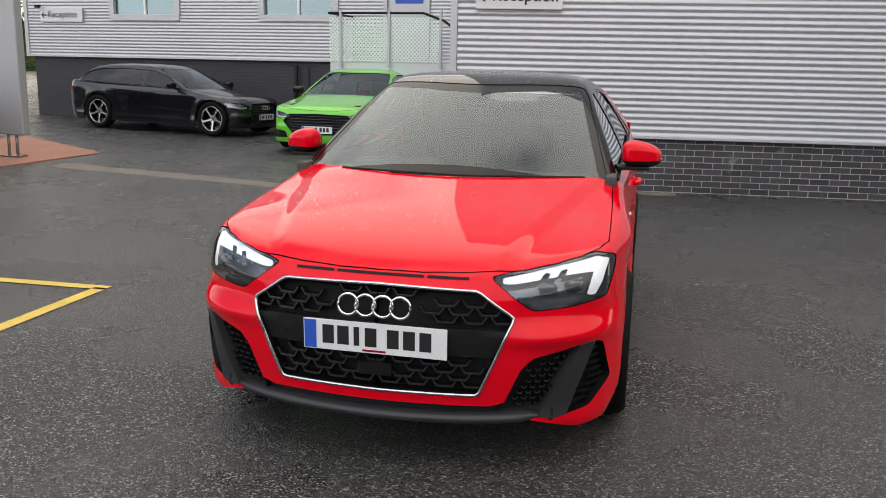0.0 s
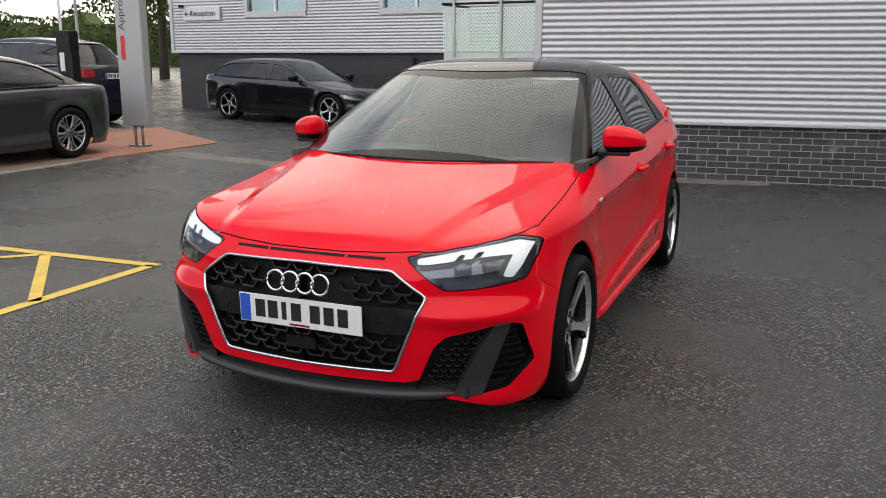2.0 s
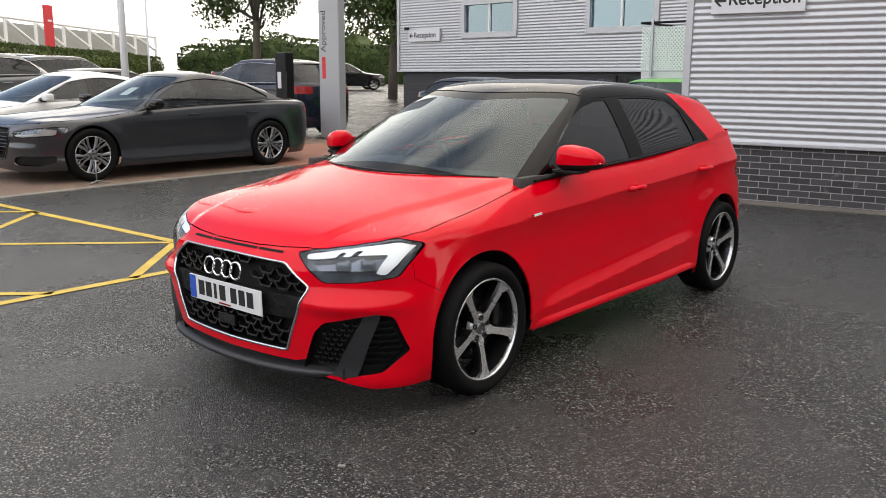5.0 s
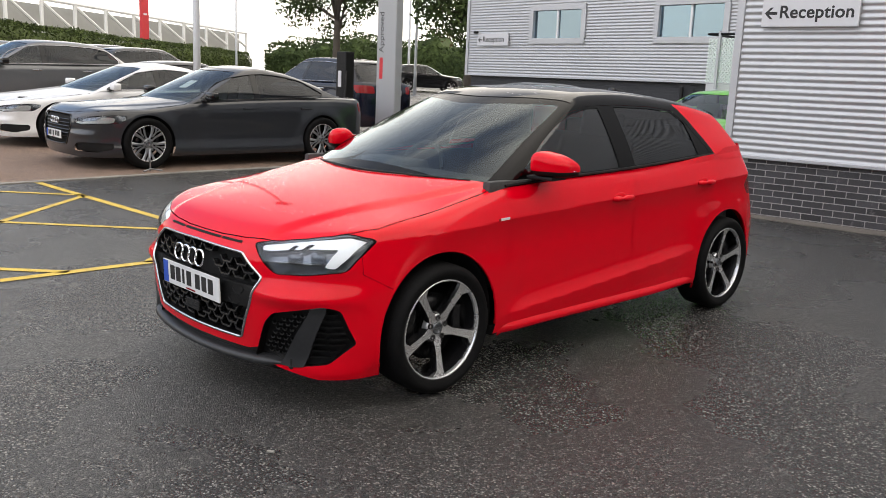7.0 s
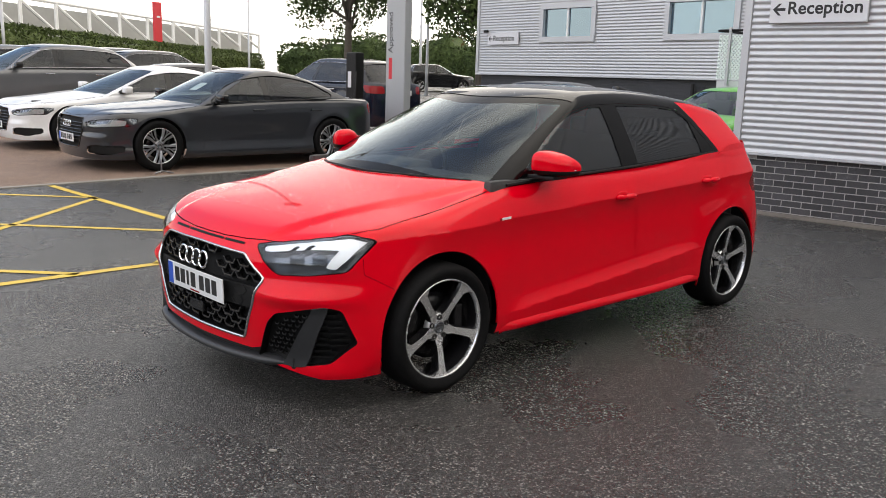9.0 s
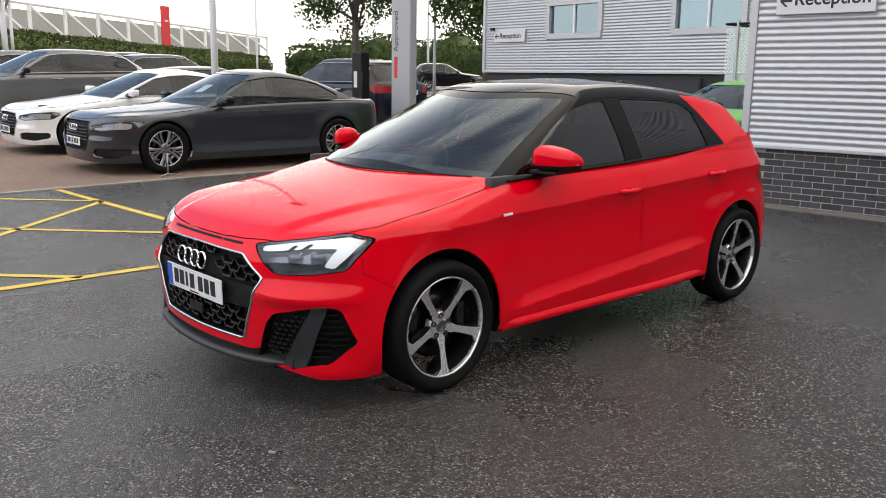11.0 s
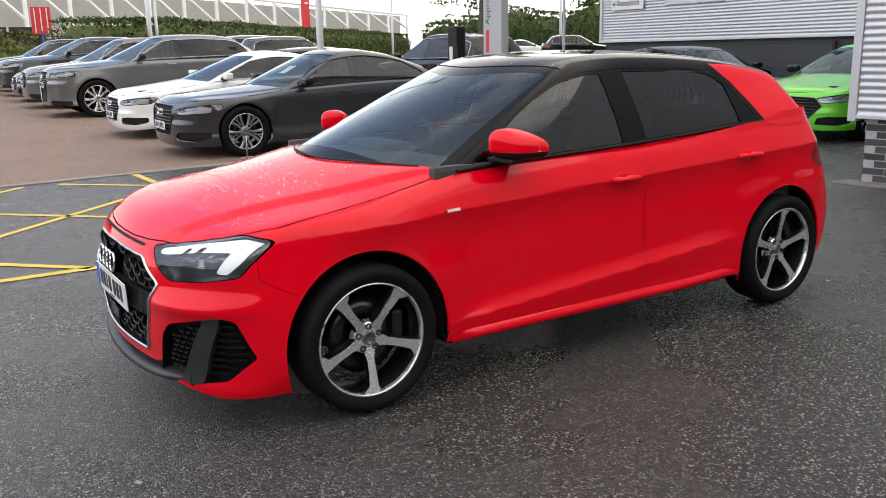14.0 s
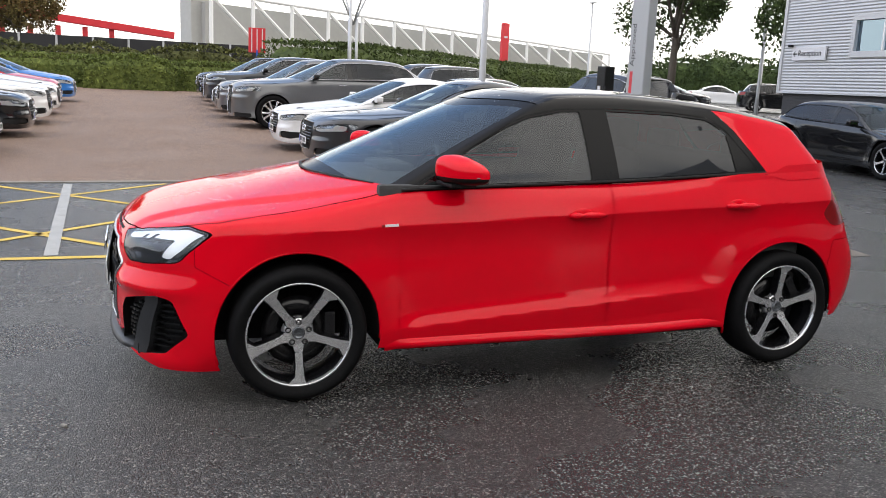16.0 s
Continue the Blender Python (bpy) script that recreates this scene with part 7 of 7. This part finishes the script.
def foliage(name, base, tint):
    m = mat(name, base, 0.7, var=0.45, scale=0.7, fine=6, tint=tint, spec=0.2)
    n, l = m.node_tree.nodes, m.node_tree.links
    b = n["Principled BSDF"]
    src = b.inputs["Base Color"].links[0].from_socket
    geo = n.new("ShaderNodeNewGeometry")
    rng = n.new("ShaderNodeMapRange")
    rng.inputs["To Min"].default_value, rng.inputs["To Max"].default_value = 0.55, 1.5
    mul = n.new("ShaderNodeMix")
    mul.data_type, mul.blend_type = "RGBA", "MULTIPLY"
    mul.inputs["Factor"].default_value = 1.0
    l.new(geo.outputs["Random Per Island"], rng.inputs["Value"])
    l.new(src, mul.inputs["A"])
    l.new(rng.outputs["Result"], mul.inputs["B"])
    l.new(mul.outputs["Result"], b.inputs["Base Color"])
    return m


M["leaf_dark"] = foliage("dark_green_leaves", (0.026, 0.050, 0.016), (0.060, 0.085, 0.026))
M["leaf_hedge"] = foliage("hedge_leaves", (0.065, 0.105, 0.024), (0.13, 0.155, 0.040))
M["leaf_olive"] = foliage("olive_shrub_leaves", (0.040, 0.054, 0.018), (0.09, 0.092, 0.03))
M["leaf_tall"] = foliage("tall_hedge_leaves", (0.036, 0.062, 0.018), (0.075, 0.10, 0.028))
M["leaf_rust"] = foliage("rusty_autumn_leaves", (0.17, 0.062, 0.02), (0.09, 0.09, 0.03))
M["bark"] = mat("grey_brown_bark", (0.09, 0.075, 0.06), 0.9, var=0.35, scale=4, fine=40, bump=0.6)


def tree(x, y, h, crown_r, crown_z, seed, leaf, label, n=5200, squash=1.3):
    rng = np.random.default_rng(seed)
    t = thing("tree", label, "tree", Matrix.Translation((x, y, slope_z(x))))
    bm = tube_bm([(0, 0, 0), (0.05, 0.02, h * 0.2), (0.0, 0.1, h * 0.45), (0.1, 0.0, h * 0.8)], [h * 0.022, h * 0.018, h * 0.013, h * 0.004], 10)
    part("trunk", bm, M["bark"], t, "", True)
    hubs = []
    for k in range(11):
        a = k * 2.4 + rng.uniform(-0.4, 0.4)
        z0 = h * rng.uniform(0.25, 0.62)
        rr = crown_r * rng.uniform(0.5, 0.95)
        tip = np.array([math.cos(a) * rr, math.sin(a) * rr, crown_z + rng.uniform(-0.8, 0.8) * crown_r * squash * 0.7])
        mid = np.array([tip[0] * 0.45, tip[1] * 0.45, (z0 + tip[2]) / 2 + 0.2])
        part("limb", tube_bm([(0.03, 0.05, z0), mid, tip], [h * 0.009, h * 0.006, h * 0.002], 6), M["bark"], t, "", True)
        hubs.append((tip, crown_r * rng.uniform(0.28, 0.48)))
    for k in range(16):
        d = rng.normal(size=3)
        d /= np.linalg.norm(d)
        hubs.append((np.array([0, 0, crown_z]) + d * crown_r * rng.uniform(0.2, 0.85) * np.array([1, 1, squash]), crown_r * rng.uniform(0.22, 0.45)))
    pts = []
    for c, r in hubs:
        m = int(2.6 * n / len(hubs))
        d = rng.normal(size=(m, 3))
        d /= np.linalg.norm(d, axis=1, keepdims=True)
        pts.append(c + d * r * rng.uniform(0.45, 1.08, (m, 1)) ** 0.6)
    leaf_mesh("crown", np.concatenate(pts), 0.105, leaf, t, "leafy crown with gaps")
    return t


def hedge(x0, y0, x1, y1, wide, h, bump, leaf, label, per=260, size=0.11, dome=0.5):
    """A clipped hedge: a dark core with leaves all over it."""
    rng = np.random.default_rng(int(abs(x0 * 7 + y1 * 3)) + 3)
    a, b = Vector((x0, y0)), Vector((x1, y1))
    ln = (b - a).length
    d = (b - a) / ln
    nrm = Vector((-d.y, d.x))
    hd = thing("hedge", label, "hedge", kind="stuff")
    n = max(6, int(ln / 1.2))
    v, f = [], []

    def top(t):
        end = min(1.0, max(0.0, min(t, ln - t) / dome))
        return h * (0.72 + 0.28 * math.sqrt(1 - (1 - end) ** 2)) + bump * (noise.noise(Vector((t * 0.33, x0, 0.0))) + 0.5 * noise.noise(Vector((t * 1.1, y0, 3.0))))

    for i in range(n + 1):
        t = ln * i / n
        p = a + d * t
        z0 = slope_z(p.x) - 0.1
        for s, z in ((-0.5, 0), (-0.47, 0.8), (-0.33, 0.96), (0.33, 0.96), (0.47, 0.8), (0.5, 0)):
            q = p + nrm * wide * s * 0.92
            v.append((q.x, q.y, z0 + z * top(t) * 0.97))
    for i in range(n):
        for k in range(5):
            f.append((6 * i + k, 6 * i + k + 1, 6 * i + 7 + k, 6 * i + 6 + k))
    f += [tuple(range(5, -1, -1)), tuple(range(6 * n, 6 * n + 6))]
    piece("hedge_core", v, f, leaf, hd)
    m = int(1.8 * ln * per)
    t = rng.uniform(0, ln, m)
    girth = rng.uniform(0, 1, m)
    pts = []
    for ti, g in zip(t, girth):
        tp = top(ti)
        p = a + d * ti
        if g < 0.36:
            s, z = -0.5, g / 0.36
        elif g < 0.64:
            s, z = (g - 0.5) / 0.28, 1.0
        else:
            s, z = 0.5, (1 - g) / 0.36
        if z > 0.8:
            s = max(-0.42, min(0.42, s))
        q = p + nrm * wide * s
        j = rng.normal(0, 0.05, 3)
        pts.append((q.x + j[0], q.y + j[1], slope_z(q.x) + z * tp + j[2]))
    for ti, g, u in zip(*rng.uniform(0, 1, (3, int(wide * per * 1.6)))):
        ti = -0.04 if ti < 0.5 else ln + 0.04
        q = a + d * ti + nrm * wide * (g - 0.5)
        pts.append((q.x, q.y, slope_z(q.x) + u * top(max(0.0, min(ln, ti)))))
    leaf_mesh("hedge_leaves", pts, size * 0.72, leaf, hd, "small green leaves")
    return hd


tree(-33.0, 24.7, 10.6, 2.9, 6.3, 5, M["leaf_dark"], "broad leafy tree with a dark green crown")
tree(-25.8, 27.2, 11.0, 3.0, 5.8, 8, M["leaf_dark"], "dense dark tree beside the office corner", 6500, 1.6)
tree(-28.5, 31.5, 12.0, 3.0, 6.4, 13, M["leaf_rust"], "tree with rusty autumn leaves", 5000, 1.5)
tree(-23.4, 32.0, 10.5, 3.2, 4.6, 21, M["leaf_dark"], "dark tree behind the office corner", 5500, 1.4)
tree(-58.0, -7.7, 8.0, 2.7, 4.9, 34, M["leaf_rust"], "autumn tree with orange leaves behind the hedge", 4500, 1.0)
hedge(-37.4, -16.0, -37.4, 5.0, 1.6, 1.30, 0.12, M["leaf_hedge"], "clipped low green hedge along the car park", 420, 0.10)
hedge(-36.7, -2.7, -36.7, 1.0, 1.7, 1.42, 0.10, M["leaf_hedge"], "rounded clipped shrub in front of the low hedge", 520, 0.10, dome=1.5)
hedge(-41.5, -20.0, -41.5, 5.0, 2.5, 1.85, 0.55, M["leaf_olive"], "rough darker shrubs behind the low hedge", 300, 0.14)
hedge(-38.2, 5.9, -84.0, 49.6, 2.4, 2.62, 0.22, M["leaf_tall"], "tall clipped hedge running away beside the yard", 260, 0.14)
hedge(-80.0, 52.0, -40.0, 66.0, 5.0, 4.2, 2.2, M["leaf_dark"], "distant uneven belt of shrubs and trees", 240, 0.24)
hedge(-40.0, 66.0, -12.0, 72.0, 5.0, 6.0, 2.6, M["leaf_dark"], "distant belt of trees behind the office", 200, 0.26)

# ---- beyond the hedge ----
M["far_grey"] = mat("far_grey_cladding", (0.40, 0.40, 0.38), 0.7, var=0.06, scale=0.2, fine=2)
M["far_white"] = mat("white_painted_steel", (0.78, 0.78, 0.77), 0.5, var=0.04, scale=1)
stadium = thing("stadium", "pale grey stadium stand with white roof trusses", "building")
ax, ay, bx, by = -86.0, 6.0, -112.0, 66.0
dv = Vector((bx - ax, by - ay, 0))
sl = dv.length
dv.normalize()
SM = Matrix(((dv.x, -dv.y, 0, ax), (dv.y, dv.x, 0, ay), (0, 0, 1, 0.7), (0, 0, 0, 1)))
stadium.matrix_world = SM
part("stand_wall", prism_bm([(0, 0), (sl, 0), (sl, 6.0), (0, 7.6)], 3.0, plane="xz", at=0.0), M["far_grey"], stadium, "pale grey sheeted wall")
part("end_block", box_bm((3.0, 2.4, 9.6), (0.4, 2.0, 4.8), 0.1), M["far_grey"], stadium)
for k in range(15):
    x = sl * k / 14
    part("truss_post", tube_bm([(x, -1.2, 0), (x, -1.2, 8.4 - x * 0.035)], 0.21, 6), M["far_white"], stadium)
    if k < 14:
        part("truss_brace", tube_bm([(x, -1.2, 8.2 - x * 0.035), (x + sl / 14, -1.2, 4.2)], 0.18, 6), M["far_white"], stadium)
part("truss_rail", tube_bm([(-2, -1.2, 8.5), (sl, -1.2, 8.4 - sl * 0.035)], 0.2, 6), M["far_white"], stadium)
gantry = thing("red_canopy", "long red canopy beam on posts beyond the hedge", "canopy", Matrix.Translation((-72, -12, 0.7)))
part("beam", box_bm((1.2, 16, 0.55), (0, 6.5, 4.42), 0.05, Matrix.Rotation(radians(-5.8), 4, "X")), M["far_red"], gantry)
for y in (1.6, 3.6, 5.6, 7.6, 9.6):
    part("post", box_bm((0.4, 0.4, 3.9), (0, y, 1.95), 0.03), M["far_red"], gantry)
screen_wall = thing("dark_fence", "dark panelled fence behind the shrubs", "fence", Matrix.Translation((-52, -6, 0.66)))
for k in range(9):
    part("fence_panel", box_bm((0.08, 1.95, 1.6), (0, k * 2.0 - 4, 1.75), 0.02), M["dark_void"], screen_wall)
    part("fence_post", box_bm((0.12, 0.12, 3.2), (0, k * 2.0 - 5, 0.97), 0.01), M["trim"], screen_wall)
totem = thing("red_totem", "tall red totem sign above the hedge", "sign", Matrix.Translation((-66.0, 29.8, 0.66)) @ Matrix.Rotation(radians(15), 4, "Z"))
part("panel", box_bm((0.3, 0.72, 3.2), (0, 0, 4.54), 0.05), M["far_red"], totem)
part("pale_bar", box_bm((0.31, 0.36, 0.15), (0.01, 0, 4.95), 0.005), M["sign_white"], totem)
part("totem_base", box_bm((0.25, 0.55, 3.0), (0, 0, 1.5), 0.02), M["far_red"], totem)
banner = thing("red_banner", "red and white striped banner on a post", "banner", Matrix.Translation((-43.5, 5.56, 0.64)))
part("banner_cloth", box_bm((0.05, 0.90, 1.3), (0, 0, 2.6), 0.02), M["far_red"], banner)
for y in (-0.28, 0.0, 0.28):
    part("stripe", box_bm((0.06, 0.05, 1.2), (0.004, y, 2.6)), M["sign_white"], banner)
part("banner_post", tube_bm([(0, 0, 0), (0, 0, 2.1)], 0.05, 8), M["blue_band"], banner)

# ---- small loose things ----
M["paper"] = mat("white_paper", (0.80, 0.80, 0.78), 0.7, var=0.04, scale=8)
sheet_up = Vector((0.11, -0.39, 0.92)).normalized()
sheet_pose = Matrix.Translation(Vector((-8.43, 3.61, 1.195)) - sheet_up * 0.012) @ sheet_up.to_track_quat("Z", "Y").to_matrix().to_4x4()
notice = thing("paper_notice", "white paper sheet behind the grey saloon's windscreen", "paper", sheet_pose)
part("sheet", box_bm((0.15, 0.26, 0.002), (0, 0, 0), 0.0005), M["paper"], notice)
part("crease", box_bm((0.15, 0.003, 0.003), (0, 0.01, 0.001)), M["sign_white"], notice)
chip = thing("stone_chip", "small pale stone chip lying on the damp tarmac", "stone", Matrix.Translation((0.90, -0.94, 0.0)))
part("chip", box_bm((0.030, 0.014, 0.008), (0, 0, 0.005), 0.0035, Matrix.Rotation(radians(35), 4, "Z")), M["concrete"], chip)
lock = thing("wheel_stand", "thin grey metal stand before the saloon's front wheel", "stand", Matrix.Translation((-7.60, 2.60, slope_z(-7.6) + 0.008)))
part("pole", tube_bm([(0, 0, 0.0), (0, 0, 0.30)], 0.011, 8), M["grey_alloy"], lock, "", True)
part("foot", tube_bm([(0.10, -0.14, 0.012), (0, 0, 0.03), (0.12, 0.12, 0.012)], 0.010, 6), M["grey_alloy"], lock, "", True)
part("bracket", box_bm((0.03, 0.10, 0.03), (-0.01, 0, 0.29), 0.006), M["grey_alloy"], lock)
